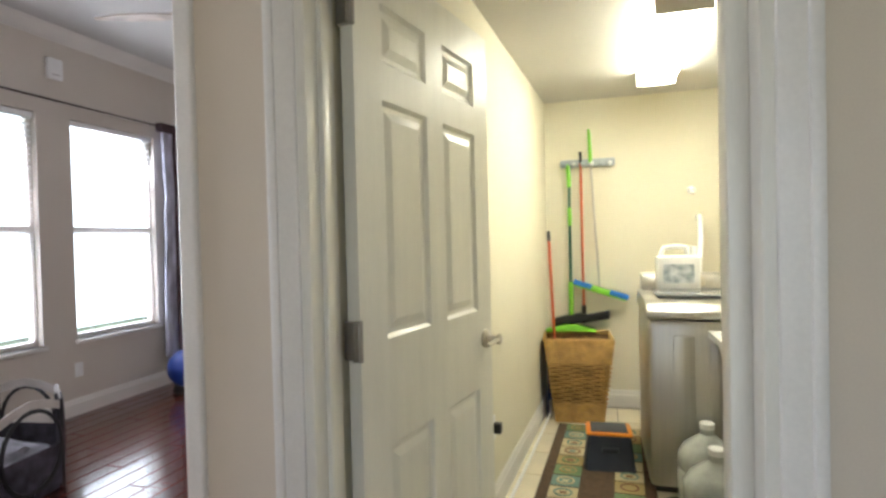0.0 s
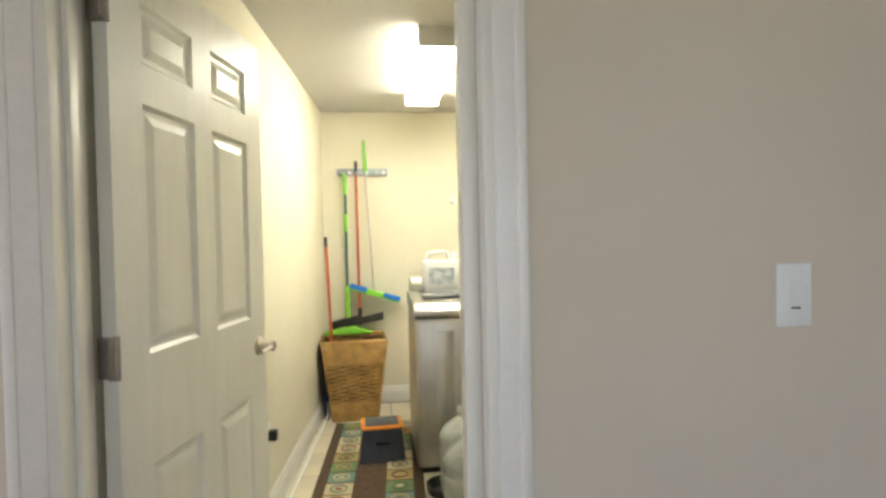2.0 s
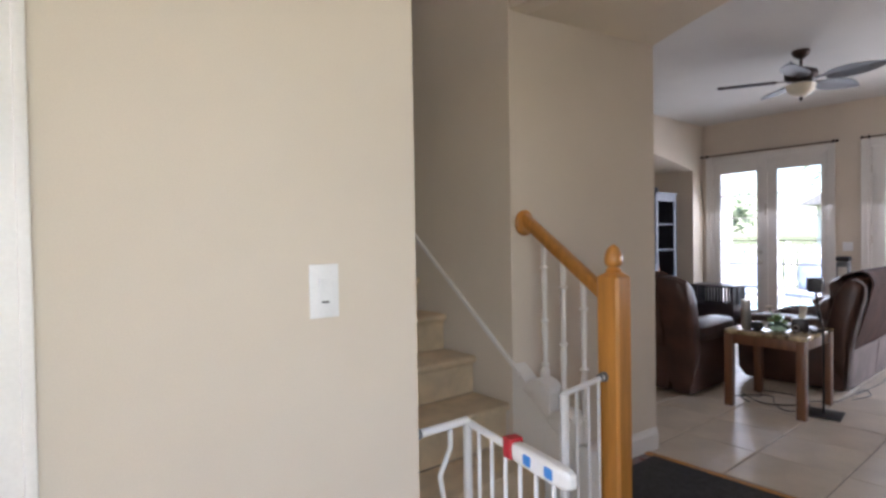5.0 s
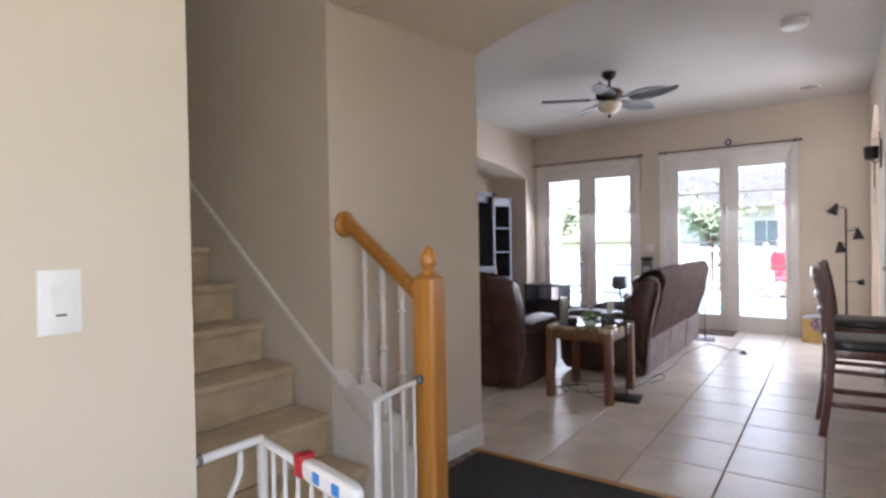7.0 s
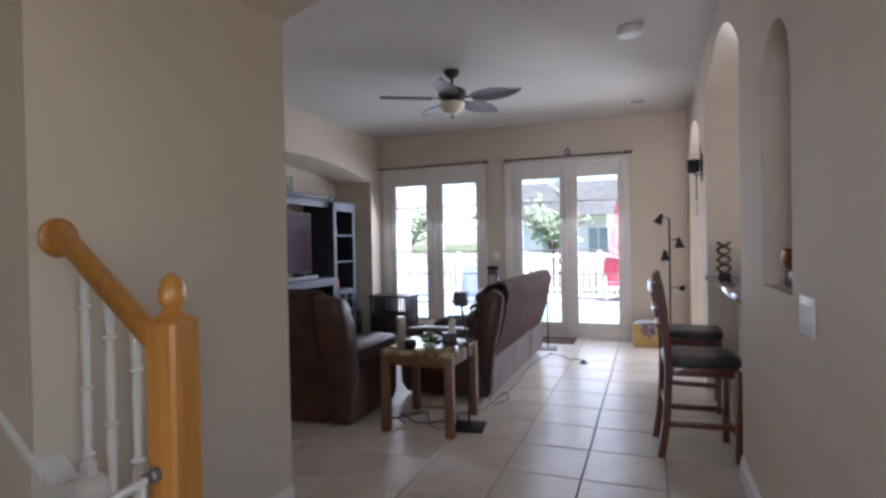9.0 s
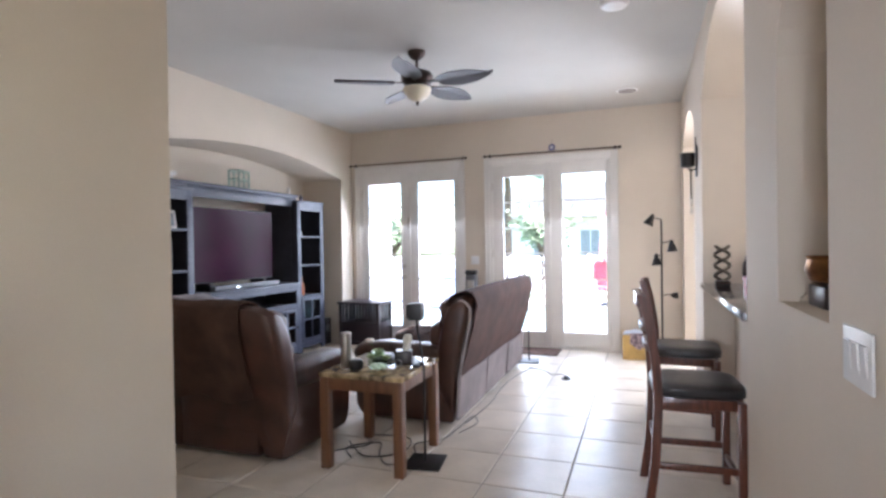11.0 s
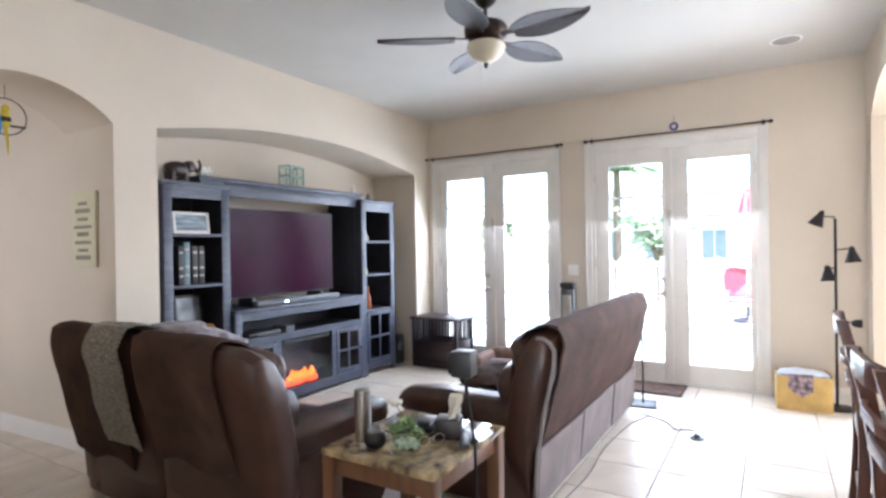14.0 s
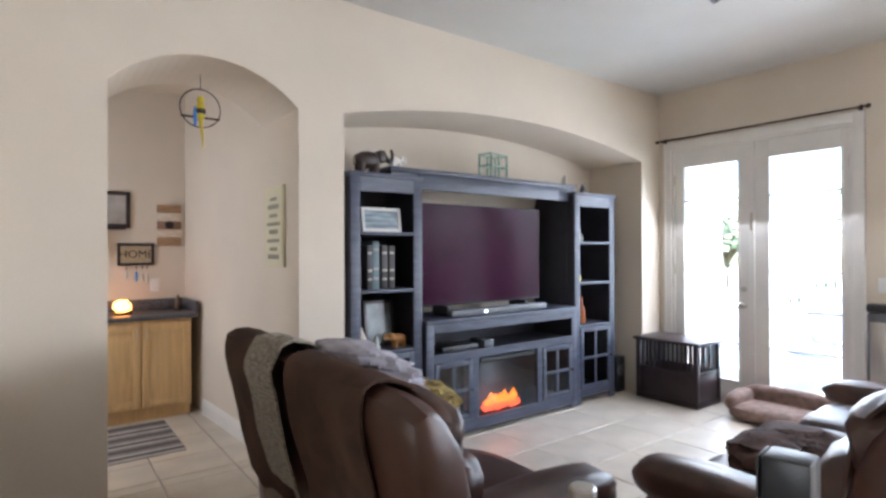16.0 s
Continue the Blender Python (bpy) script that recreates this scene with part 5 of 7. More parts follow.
for y in (-0.06, 0.06):
    pane = part("pane", box(-0.113, 0.113, y - 0.0015, y + 0.0015, 0.012, 0.198), GLASS, lantern)
for x, z, h, c, label in ((8.30, 2.055, 0.11, (0.75, 0.72, 0.66), "small white figurine on the bridge shelf"), (8.56, 1.985, 0.10, (0.06, 0.07, 0.10), "small dark bottle on the tower")):
    ob = thing("figurine", label, "figurine", (x, 4.02, z))
    part("body", lathe([(0.028, 0), (0.03, 0.01), (0.022, h * 0.4), (0.026, h * 0.6), (0.012, h * 0.8), (0.014, h * 0.9), (0.002, h)], n=14), material("glazed_figurine", c, 0.3), ob)


def picture_frame(at, rz, w, h, frame_mat, picture_mat, label, tilt=8):
    ob = thing("picture_frame", label, "picture frame", at, rz)
    bm = bmesh.new()
    b = 0.022
    for x0, x1, z0, z1 in ((-w / 2, -w / 2 + b, 0, h), (w / 2 - b, w / 2, 0, h), (-w / 2 + b, w / 2 - b, 0, b), (-w / 2 + b, w / 2 - b, h - b, h)):
        box(x0, x1, -0.012, 0.006, z0, z1, 0.002, bm)
    m = Matrix.Rotation(radians(-tilt), 4, "X")
    part("frame", bm, frame_mat, ob).matrix_basis = m
    part("picture", box(-w / 2 + b, w / 2 - b, -0.004, 0.004, b, h - b), picture_mat, ob).matrix_basis = m
    return ob


SEA = material("sea_picture", (0.07, 0.16, 0.24), 0.4, vary=0.4, scale=4, bump=0, second=(0.45, 0.55, 0.62), stretch=(1, 1, 9))
DARK_PRINT = material("dark_picture", (0.03, 0.04, 0.05), 0.3, vary=0.4, scale=6, bump=0, second=(0.22, 0.26, 0.28))
picture_frame((6.245, CF + 0.08, 1.577), 0, 0.32, 0.175, TRIM, SEA, "white framed seascape on the tower shelf")
picture_frame((6.30, CF + 0.20, 0.737), 0, 0.25, 0.34, ESPRESSO, DARK_PRINT, "dark framed picture on the tower shelf")
books = [("book", 6.135, 0.045, 0.31, (0.02, 0.02, 0.022)), ("book", 6.185, 0.055, 0.34, (0.12, 0.17, 0.19)), ("book", 6.255, 0.05, 0.31, (0.025, 0.02, 0.02)), ("book", 6.315, 0.05, 0.31, (0.03, 0.022, 0.02))]
for k, (name, x, w, h, c) in enumerate(books):
    ob = thing("book", "dark hardback book standing on the tower shelf" if k != 1 else "blue-grey hardback book standing on the tower shelf", "book", (x, CF + 0.06, 1.170), group="books on the shelf")
    part("cover", box(-w / 2, w / 2, 0, 0.20, 0, h, 0.004), material("book_cloth", c, 0.5), ob)
    for z in (0.06, 0.12, 0.24):
        part("band", box(-w / 2 + 0.006, w / 2 - 0.006, -0.0015, 0.004, z * h / 0.3, z * h / 0.3 + 0.018), material("pale_spine_band", (0.30, 0.28, 0.24), 0.5), ob)
shell = thing("seashell", "pale cone-shaped shell on the tower shelf", "shell", (6.085, CF + 0.10, 0.737))
part("body", lathe([(0.040, 0), (0.046, 0.03), (0.036, 0.09), (0.018, 0.14), (0.003, 0.17)], n=16), material("pale_shell", (0.72, 0.62, 0.50), 0.35), shell)
cone = thing("glass_tree", "small clear glass tree on the tower shelf", "ornament", (6.19, CF + 0.07, 0.737))
part("body", lathe([(0.03, 0), (0.032, 0.01), (0.018, 0.05), (0.022, 0.055), (0.002, 0.11)], n=12), material("milky_glass", (0.40, 0.42, 0.42), 0.15), cone)
for x, z, c, h, label in ((8.47, 1.522, (0.35, 0.34, 0.32), 0.12, "grey stone figurine on the tower shelf"), (8.44, 1.142, (0.62, 0.48, 0.06), 0.11, "yellow toy figurine on the tower shelf"), (8.50, 0.737, (0.42, 0.12, 0.03), 0.26, "amber glass bottle on the tower shelf")):
    ob = thing("figurine", label, "figurine", (x, CF + 0.12, z))
    part("body", lathe([(0.034, 0), (0.038, 0.012), (0.036, h * 0.45), (0.022, h * 0.62), (0.012, h * 0.72), (0.014, h * 0.94), (0.004, h)], n=16), material("shelf_ornament", c, 0.3), ob)
sub = thing("subwoofer", "small black speaker box beside the cabinet", "speaker", (9.03, 4.05, 0))
part("body", box(-0.07, 0.07, -0.13, 0.13, 0, 0.36, 0.01), BLACK_PLASTIC, sub)
part("cone", lathe([(0.06, 0), (0.055, 0.006), (0.02, -0.004), (0.002, 0.002)], at=(0, -0.131, 0.22), m=Matrix.Rotation(radians(90), 3, "X")), GREY_PLASTIC, sub)

# ---- dog crate and bed ----
crate = thing("dog_crate", "espresso wooden dog crate with slatted sides", "dog crate", (9.225, 3.43, 0))
part("top", box(-0.23, 0.23, -0.345, 0.325, 0.565, 0.595, 0.006), ESPRESSO, crate)
part("plinth", box(-0.21, 0.21, -0.32, 0.305, 0.0, 0.05, 0.004), ESPRESSO, crate)
for x in (-0.19, 0.19):
    for y in (-0.30, 0.285):
        part("post", box(x - 0.02, x + 0.02, y - 0.02, y + 0.02, 0.05, 0.565, 0.003), ESPRESSO, crate)
for x in (-0.19, 0.19):
    part("panel", box(x - 0.008, x + 0.008, -0.28, 0.265, 0.05, 0.29, 0.002), ESPRESSO, crate)
    part("rail", box(x - 0.012, x + 0.012, -0.28, 0.265, 0.29, 0.315, 0.002), ESPRESSO, crate)
    for k in range(12):
        y = -0.26 + 0.0445 * k
        part("slat", box(x - 0.006, x + 0.006, y, y + 0.018, 0.315, 0.565), ESPRESSO, crate)
for y in (-0.30, 0.285):
    part("panel", box(-0.17, 0.17, y - 0.008, y + 0.008, 0.05, 0.29, 0.002), ESPRESSO, crate)
    part("rail", box(-0.17, 0.17, y - 0.012, y + 0.012, 0.29, 0.315, 0.002), ESPRESSO, crate)
    for k in range(7):
        x = -0.15 + 0.0455 * k
        part("slat", box(x, x + 0.018, y - 0.006, y + 0.006, 0.315, 0.565), ESPRESSO, crate)
BED = material("taupe_plush", (0.25, 0.17, 0.14), 0.97, vary=0.15, scale=14, bump=0.8)
bed = thing("dog_bed", "taupe plush dog bed shaped like a couch", "dog bed", (9.17, 2.49, 0))
part("mattress", pillow(0, 0, 0.07, 0.44, 0.74, 0.14, 4, rough=0.04), BED, bed)
part("bolster", pillow(0.20, 0, 0.16, 0.14, 0.76, 0.20, 3, rough=0.05), BED, bed)
for y in (-0.33, 0.33):
    part("bolster", pillow(0.02, y, 0.14, 0.42, 0.13, 0.16, 3, rough=0.05, seed=2), BED, bed)

# ---- things by the French doors ----
heater = thing("tower_fan", "grey and black tower fan beside the door", "fan", (9.30, 1.86, 0))
part("base", lathe([(0.13, 0), (0.13, 0.015), (0.06, 0.03), (0.05, 0.05)], n=24), BLACK_PLASTIC, heater)
part("body", box(-0.06, 0.06, -0.075, 0.075, 0.05, 0.97, 0.025), GREY_PLASTIC, heater)
part("grille", box(-0.065, -0.058, -0.05, 0.05, 0.20, 0.90, 0.003), STEEL, heater)
part("top", box(-0.062, 0.062, -0.078, 0.078, 0.97, 1.035, 0.02), BLACK_PLASTIC, heater)
mat_ob = thing("door_mat", "dark brown door mat before the French doors", "mat")
part("pile", box(9.02, 9.46, 0.70, 1.36, 0, 0.012, 0.004), material("brown_mat", (0.055, 0.032, 0.028), 0.97, vary=0.35, scale=30, bump=1.0), mat_ob)
part("border", prism([(9.04, 0.72), (9.44, 0.72), (9.44, 1.34), (9.04, 1.34)], "z", 0.012, 0.015), material("brown_mat_motif", (0.11, 0.065, 0.05), 0.97, vary=0.3, scale=18, bump=1.0), mat_ob)
carton = thing("cardboard_box", "yellow cardboard box with a patterned cloth in it", "box", (9.22, -0.25, 0), 3)
CARD = material("yellow_cardboard", (0.55, 0.37, 0.13), 0.8, vary=0.1, scale=8, bump=0.2)
for a in ((-0.16, 0.16, -0.20, -0.195), (-0.16, 0.16, 0.195, 0.20), (-0.16, -0.155, -0.195, 0.195), (0.155, 0.16, -0.195, 0.195)):
    part("side", box(*a, 0.0, 0.29), CARD, carton)
part("bottom", box(-0.155, 0.155, -0.195, 0.195, 0, 0.006), CARD, carton)
part("liner", pillow(0.0, 0.0, 0.27, 0.30, 0.38, 0.10, 3, rough=0.2), material("pale_blue_plastic", (0.50, 0.55, 0.62), 0.4), carton, "pale plastic bag")
rows = [[(-0.166 - 0.004 * math.sin(f * 9), -0.06 + 0.18 * f, 0.31 - 0.20 * g * (1 - 0.7 * abs(f - 0.45))) for g in (0, 0.35, 0.7, 1)] for f in (0, 0.2, 0.4, 0.6, 0.8, 1)]
part("cloth", cloth(rows, 0.006, wrinkle=0.01), material("patterned_cloth", (0.05, 0.04, 0.09), 0.9, vary=0.3, scale=28, second=(0.50, 0.38, 0.40)), carton, "blue and pink patterned cloth")

lamp = thing("floor_lamp", "black floor lamp with four adjustable shades", "floor lamp", (9.28, -0.50, 0))
part("base", lathe([(0.13, 0), (0.13, 0.012), (0.02, 0.024), (0.012, 0.04)], n=28), BLACK_METAL, lamp)
part("pole", tube([(0, 0, 0.03), (0, 0, 1.63)], 0.011), BLACK_METAL, lamp)
for y, z, up in ((0.10, 1.64, 1), (-0.11, 1.36, -1), (0.06, 1.20, -1), (-0.12, 0.74, 0)):
    arm = part("arm", tube([(0, 0, z), (-0.02, y * 0.6, z + 0.01), (-0.03, y, z + 0.012)], 0.006), BLACK_METAL, lamp)
    tip = Matrix.Rotation(radians({1: 205, -1: 175, 0: 90}[up]), 3, "X")
    prof = [(0.012, -0.03), (0.022, -0.01), (0.026, 0.01), (0.060, 0.10), (0.062, 0.105), (0.056, 0.10), (0.020, 0.01)]
    if up == 0:
        prof = [(0.010, -0.02), (0.030, 0.0), (0.034, 0.02), (0.036, 0.05), (0.030, 0.055)]
    s = -1 if up == 1 else 1
    part("shade", lathe([(r, h) for r, h in prof], at=(-0.03, y, z + 0.012 + (0.02 if up == 1 else -0.01)), m=tip, n=18), BLACK_METAL, arm)


# ---- ceiling fan ----
def ceiling_fan(name, label, at, rz, hub_mat, blade_mat, light=True, blades=5, length=0.50):
    fan = thing(name, label, "ceiling fan", at, rz)
    part("canopy", lathe([(0.075, 0), (0.078, -0.02), (0.06, -0.05), (0.03, -0.075), (0.014, -0.08)], n=24), hub_mat, fan)
    part("downrod", tube([(0, 0, -0.07), (0, 0, -0.16)], 0.014), hub_mat, fan)
    part("motor", lathe([(0.03, -0.15), (0.07, -0.165), (0.125, -0.19), (0.14, -0.215), (0.135, -0.26), (0.11, -0.285), (0.07, -0.295), (0.065, -0.315)], n=32), hub_mat, fan)
    for k in range(blades):
        a = 2 * math.pi * k / blades
        turn = Matrix.Rotation(a, 4, "Z") @ Matrix.Translation((0, 0, -0.275)) @ Matrix.Rotation(radians(-12), 4, "X")
        iron = bmesh.new()
        prism([(0.09, -0.022), (0.16, -0.016), (0.24, -0.035), (0.26, 0), (0.24, 0.035), (0.16, 0.016), (0.09, 0.022)], "z", -0.004, 0.004, iron)
        br = part("blade_iron", iron, hub_mat, fan)
        br.matrix_basis = turn
        bm = bmesh.new()
        n = 16
        rows = []
        for i in range(n + 1):
            f = i / n
            w = 0.112 * math.sin(math.pi * (0.10 + 0.90 * f ** 0.86)) ** 0.8 + 0.004
            x = 0.20 + length * f
            rows.append([(x, w * g, 0.004 - 0.012 * abs(g) + 0.003 * math.cos(g * 14)) for g in (-1, -0.75, -0.5, -0.25, 0, 0.25, 0.5, 0.75, 1)])
        cloth(rows, 0.007, bm)
        bl = part("blade", bm, blade_mat, br)
        rib = part("rib", tube([(0.20, 0, 0.010), (0.20 + length, 0, 0.008)], 0.005, n=6), hub_mat, br)
    if light:
        part("light_bowl", lathe([(0.118, -0.315), (0.125, -0.325), (0.115, -0.36), (0.085, -0.40), (0.045, -0.425), (0.012, -0.432)], n=32), FROSTED, fan, "frosted cream glass bowl")
        part("finial", lathe([(0.012, -0.430), (0.018, -0.437), (0.012, -0.447), (0.016, -0.455), (0.003, -0.468)], n=14), hub_mat, fan)
        part("pull_chain", tube([(0.05, 0.02, -0.42), (0.05, 0.02, -0.56)], 0.0015, n=5), NICKEL, fan)
    return fan


ceiling_fan("ceiling_fan", "dark bronze ceiling fan with leaf-shaped blades and a bowl light", (6.70, 1.52, CEIL), 47.5, BRONZE, BLADE)
for x, y, r, name, label, mat in ((6.28, -0.13, 0.10, "smoke_detector", "round white smoke detector on the ceiling", WHITE_PLASTIC), (8.70, -0.15, 0.115, "ceiling_speaker", "flat round white speaker in the ceiling", GREY_TRIM)):
    ob = thing(name, label, "ceiling fixture", (x, y, CEIL))
    h = 0.05 if r == 0.10 else 0.008
    part("ring", lathe([(r, 0), (r, -h * 0.6), (r * 0.9, -h), (r * 0.85, -h)], n=32), TRIM if r == 0.10 else WHITE_PLASTIC, ob)
    part("face", lathe([(r * 0.84, -h * 0.4), (r * 0.82, -h * 1.15), (r * 0.3, -h * 1.3), (0.002, -h * 1.3)], n=32), mat, ob)


# ---- counter stools ----
def stool():
    """A counter-height chair; origin on the floor, its back to +y."""
    ob = thing("counter_stool", "cherry wood counter stool with a black padded seat", "stool", group="stools at the serving hatch")
    for x in (-0.19, 0.19):
        bm = bmesh.new()
        pts = [(x, 0.235, 0.0), (x, 0.20, 0.25), (x, 0.185, 0.55), (x, 0.195, 0.75), (x, 0.225, 0.95), (x, 0.262, 1.10)]
        pts = resample(pts, 16)
        rows = []
        for p in pts:
            rows.append([bm.verts.new((p.x + u, p.y + v, p.z)) for u, v in ((-0.016, -0.022), (0.016, -0.022), (0.016, 0.022), (-0.016, 0.022))])
        for a, b in zip(rows, rows[1:]):
            for i in range(4):
                bm.faces.new((a[i], a[(i + 1) % 4], b[(i + 1) % 4], b[i]))
        bm.faces.new(rows[0])
        bm.faces.new(rows[-1])
        part("back_leg", bm, CHERRY, ob)
        part("front_leg", prism([(x - 0.02, -0.225), (x + 0.02, -0.225), (x + 0.02, -0.185), (x - 0.02, -0.185)], "z", 0, 0.565, bevel=0.003), CHERRY, ob)
        part("side_rail", box(x - 0.012, x + 0.012, -0.185, 0.17, 0.52, 0.575, 0.003), CHERRY, ob)
        part("stretcher", box(x - 0.011, x + 0.011, -0.19, 0.19, 0.20, 0.235, 0.003), CHERRY, ob)
    part("stretcher", box(-0.17, 0.17, -0.215, -0.195, 0.14, 0.175, 0.003), CHERRY, ob)
    part("stretcher", box(-0.175, 0.175, 0.185, 0.205, 0.30, 0.335, 0.003), CHERRY, ob)
    part("front_rail", box(-0.17, 0.17, -0.218, -0.192, 0.52, 0.575, 0.003), CHERRY, ob)
    for z, h in ((1.03, 0.075), (0.90, 0.035), (0.80, 0.035)):
        y = 0.20 + (z - 0.75) * 0.17
        bm = prism([(-0.175, y + 0.0), (-0.09, y + 0.018), (0.09, y + 0.018), (0.175, y), (0.175, y + 0.018), (0.09, y + 0.036), (-0.09, y + 0.036), (-0.175, y + 0.018)], "z", z, z + h, bevel=0.003)
        part("back_slat", bm, CHERRY, ob)
    part("seat", pillow(0, -0.015, 0.605, 0.44, 0.45, 0.075, 5.5), STOOL_LEATHER, ob, "black padded vinyl seat")
    return ob


first = stool()
first.matrix_world = pose(5.58, -0.53, 0, 0, 0, 4)
bpy.context.view_layer.update()
copy_thing(first, pose(6.62, -0.56, 0, 0, 0, -3))

# ---- serving hatch and hall niche ----
ledge = tagged(part("granite_ledge", prism([(HATCH[0] + 0.002, -1.16), (HATCH[1] - 0.002, -1.16), (HATCH[1] - 0.002, RIGHT_Y + 0.02), (HATCH[0] + 0.002, RIGHT_Y + 0.02)], "z", 1.002, 1.042, bevel=0.006), GRANITE), "polished dark granite ledge of the serving hatch", "counter")
knot = thing("knot_sculpture", "twisted bronze knot sculpture on the granite ledge", "sculpture", (6.98, -0.86, 1.042))
part("base", box(-0.05, 0.05, -0.05, 0.05, 0, 0.03, 0.005), BRONZE, knot)
bm = bmesh.new()
for ph in (0, math.pi):
    tube([(0.045 * math.cos(i * 0.42 + ph) * (1 - 0.2 * (i % 7) / 7), 0.05 * math.sin(i * 0.42 + ph), 0.03 + 0.0105 * i) for i in range(26)], 0.013, bm, 8)
part("twist", bm, material("aged_bronze", (0.13, 0.11, 0.085), 0.4, metal=0.6, vary=0.4, scale=30), knot)
vase2 = thing("dark_vase", "dark brown oval vase on the granite ledge", "vase", (7.0, -1.06, 1.042))
part("body", lathe([(0.035, 0), (0.05, 0.02), (0.065, 0.09), (0.06, 0.15), (0.035, 0.22), (0.022, 0.25), (0.024, 0.26)], n=24), material("brown_glaze", (0.05, 0.03, 0.028), 0.3, vary=0.3, scale=20), vase2)
redbox = thing("gift_box", "crimson gift box on the granite ledge", "box", (6.05, -0.95, 1.042), 10)
CRIMSON = material("crimson_card", (0.36, 0.015, 0.05), 0.45, vary=0.1, scale=8)
part("box", box(-0.08, 0.08, -0.07, 0.07, 0, 0.09, 0.004), CRIMSON, redbox)
part("lid", box(-0.085, 0.085, -0.075, 0.075, 0.09, 0.115, 0.004), CRIMSON, redbox)
part("ribbon", tube([(-0.05, 0, 0.115), (-0.03, 0.02, 0.145), (0, 0, 0.125), (0.03, -0.02, 0.145), (0.05, 0, 0.115)], 0.006), material("pink_ribbon", (0.6, 0.25, 0.30), 0.5), redbox)
bowl = thing("bronze_bowl", "bronze bowl on a dark stand in the hall niche", "bowl", (4.40, RIGHT_Y - 0.13, 1.16))
part("stand", box(-0.085, 0.085, -0.06, 0.06, 0, 0.07, 0.006), ESPRESSO, bowl)
part("bowl", lathe([(0.04, 0.07), (0.075, 0.085), (0.09, 0.12), (0.082, 0.155), (0.088, 0.165), (0.076, 0.16), (0.07, 0.12), (0.002, 0.10)], n=28), material("warm_bronze", (0.20, 0.09, 0.03), 0.3, metal=0.7, vary=0.3, scale=20), bowl)
bm = bmesh.new()
for k in range(14):
    a = k * 2.4
    pillow(0.030 * math.cos(a) * math.sqrt(k / 14), 0.030 * math.sin(a) * math.sqrt(k / 14), 0.03 + 0.02 * math.sin(k), 0.035, 0.03, 0.03, 2.2, bm, n=8, rough=0.3, seed=k)
coral = tagged(part("coral_piece", bm, material("pale_coral", (0.66, 0.58, 0.50), 0.6)), "pale coral cluster in the hall niche", "ornament")
coral.matrix_world = pose(4.53, RIGHT_Y - 0.10, 1.160)
figure = tagged(part("dark_statuette", lathe([(0.028, 0), (0.03, 0.02), (0.02, 0.08), (0.03, 0.16), (0.022, 0.22), (0.012, 0.24), (0.02, 0.27), (0.018, 0.30), (0.003, 0.32)], n=16), BRONZE), "slim dark bronze statuette in the hall niche", "statuette")
figure.matrix_world = pose(4.20, RIGHT_Y - 0.14, 1.160)
sconce = thing("wall_sconce", "black iron wall sconce with hanging rods", "wall sconce", (7.50, RIGHT_Y, 1.95))
part("backplate", box(-0.06, 0.06, 0, 0.012, -0.02, 0.24, 0.004), BLACK_METAL, sconce)
part("cup", lathe([(0.02, 0.06), (0.055, 0.07), (0.06, 0.18), (0.055, 0.185), (0.05, 0.08)], at=(0, 0.075, 0), n=18), BLACK_METAL, sconce)
part("arm", tube([(0, 0.01, 0.05), (0, 0.05, 0.03), (0, 0.075, 0.065)], 0.007), BLACK_METAL, sconce)
for x, z in ((-0.03, -0.26), (0.0, -0.33), (0.03, -0.22)):
    rod = part("hanging_rod", tube([(x, 0.05, 0.05), (x, 0.05, z)], 0.004, n=6), BLACK_METAL, sconce)
    part("drop", lathe([(0.004, 0.05), (0.014, 0.02), (0.012, 0.0), (0.002, -0.02)], at=(x, 0.05, z), n=10), NICKEL, rod)
part("spike", tube([(0, 0.012, 0.24), (0, 0.012, 0.32)], 0.005, n=6), BLACK_METAL, sconce)

# ---- alcove beyond the arch ----
vanity = thing("base_cabinet", "honey maple base cabinet with two doors", "cabinet")
VX0, VX1, VF, VB = 4.20, 5.37, 5.76, 6.295
part("body", box(VX0, VX1, VF + 0.02, VB, 0.10, 0.86), HONEY_MAPLE, vanity, soft=False)
part("toe_kick", box(VX0, VX1, VF + 0.07, VB, 0, 0.10), HONEY_MAPLE, vanity, soft=False)
for k in range(3):
    x1 = VX1 - 0.012 - 0.385 * k
    x0 = x1 - 0.375
    d = part("door", box(x0 + 0.055, x1 - 0.055, VF + 0.006, VF + 0.02, 0.19, 0.77, 0.002), HONEY_MAPLE, vanity)
    rim = bmesh.new()
    for a, b, c, e in ((x0, x0 + 0.06, 0.125, 0.835), (x1 - 0.06, x1, 0.125, 0.835), (x0 + 0.06, x1 - 0.06, 0.125, 0.19), (x0 + 0.06, x1 - 0.06, 0.77, 0.835)):
        box(a, b, VF, VF + 0.02, c, e, 0.003, rim)
    part("door_frame", rim, HONEY_MAPLE, d)
    hx = x0 + 0.03 if k % 2 == 0 else x1 - 0.03
    part("handle", tube([(hx, VF, 0.70), (hx, VF - 0.025, 0.715), (hx, VF - 0.025, 0.785), (hx, VF, 0.80)], 0.005), NICKEL, d)
top = thing("worktop", "slate grey worktop with an upstand", "worktop")
part("slab", box(VX0 - 0.01, 5.415, VF - 0.025, VB, 0.862, 0.90, 0.005), GREY_COUNTER, top)
part("upstand", box(VX0 - 0.01, 5.415, VB - 0.02, VB + 0.003, 0.90, 1.0, 0.003), GREY_COUNTER, top)
part("side_upstand", box(5.398, 5.418, VF - 0.02, VB - 0.02, 0.90, 1.0, 0.003), GREY_COUNTER, top)
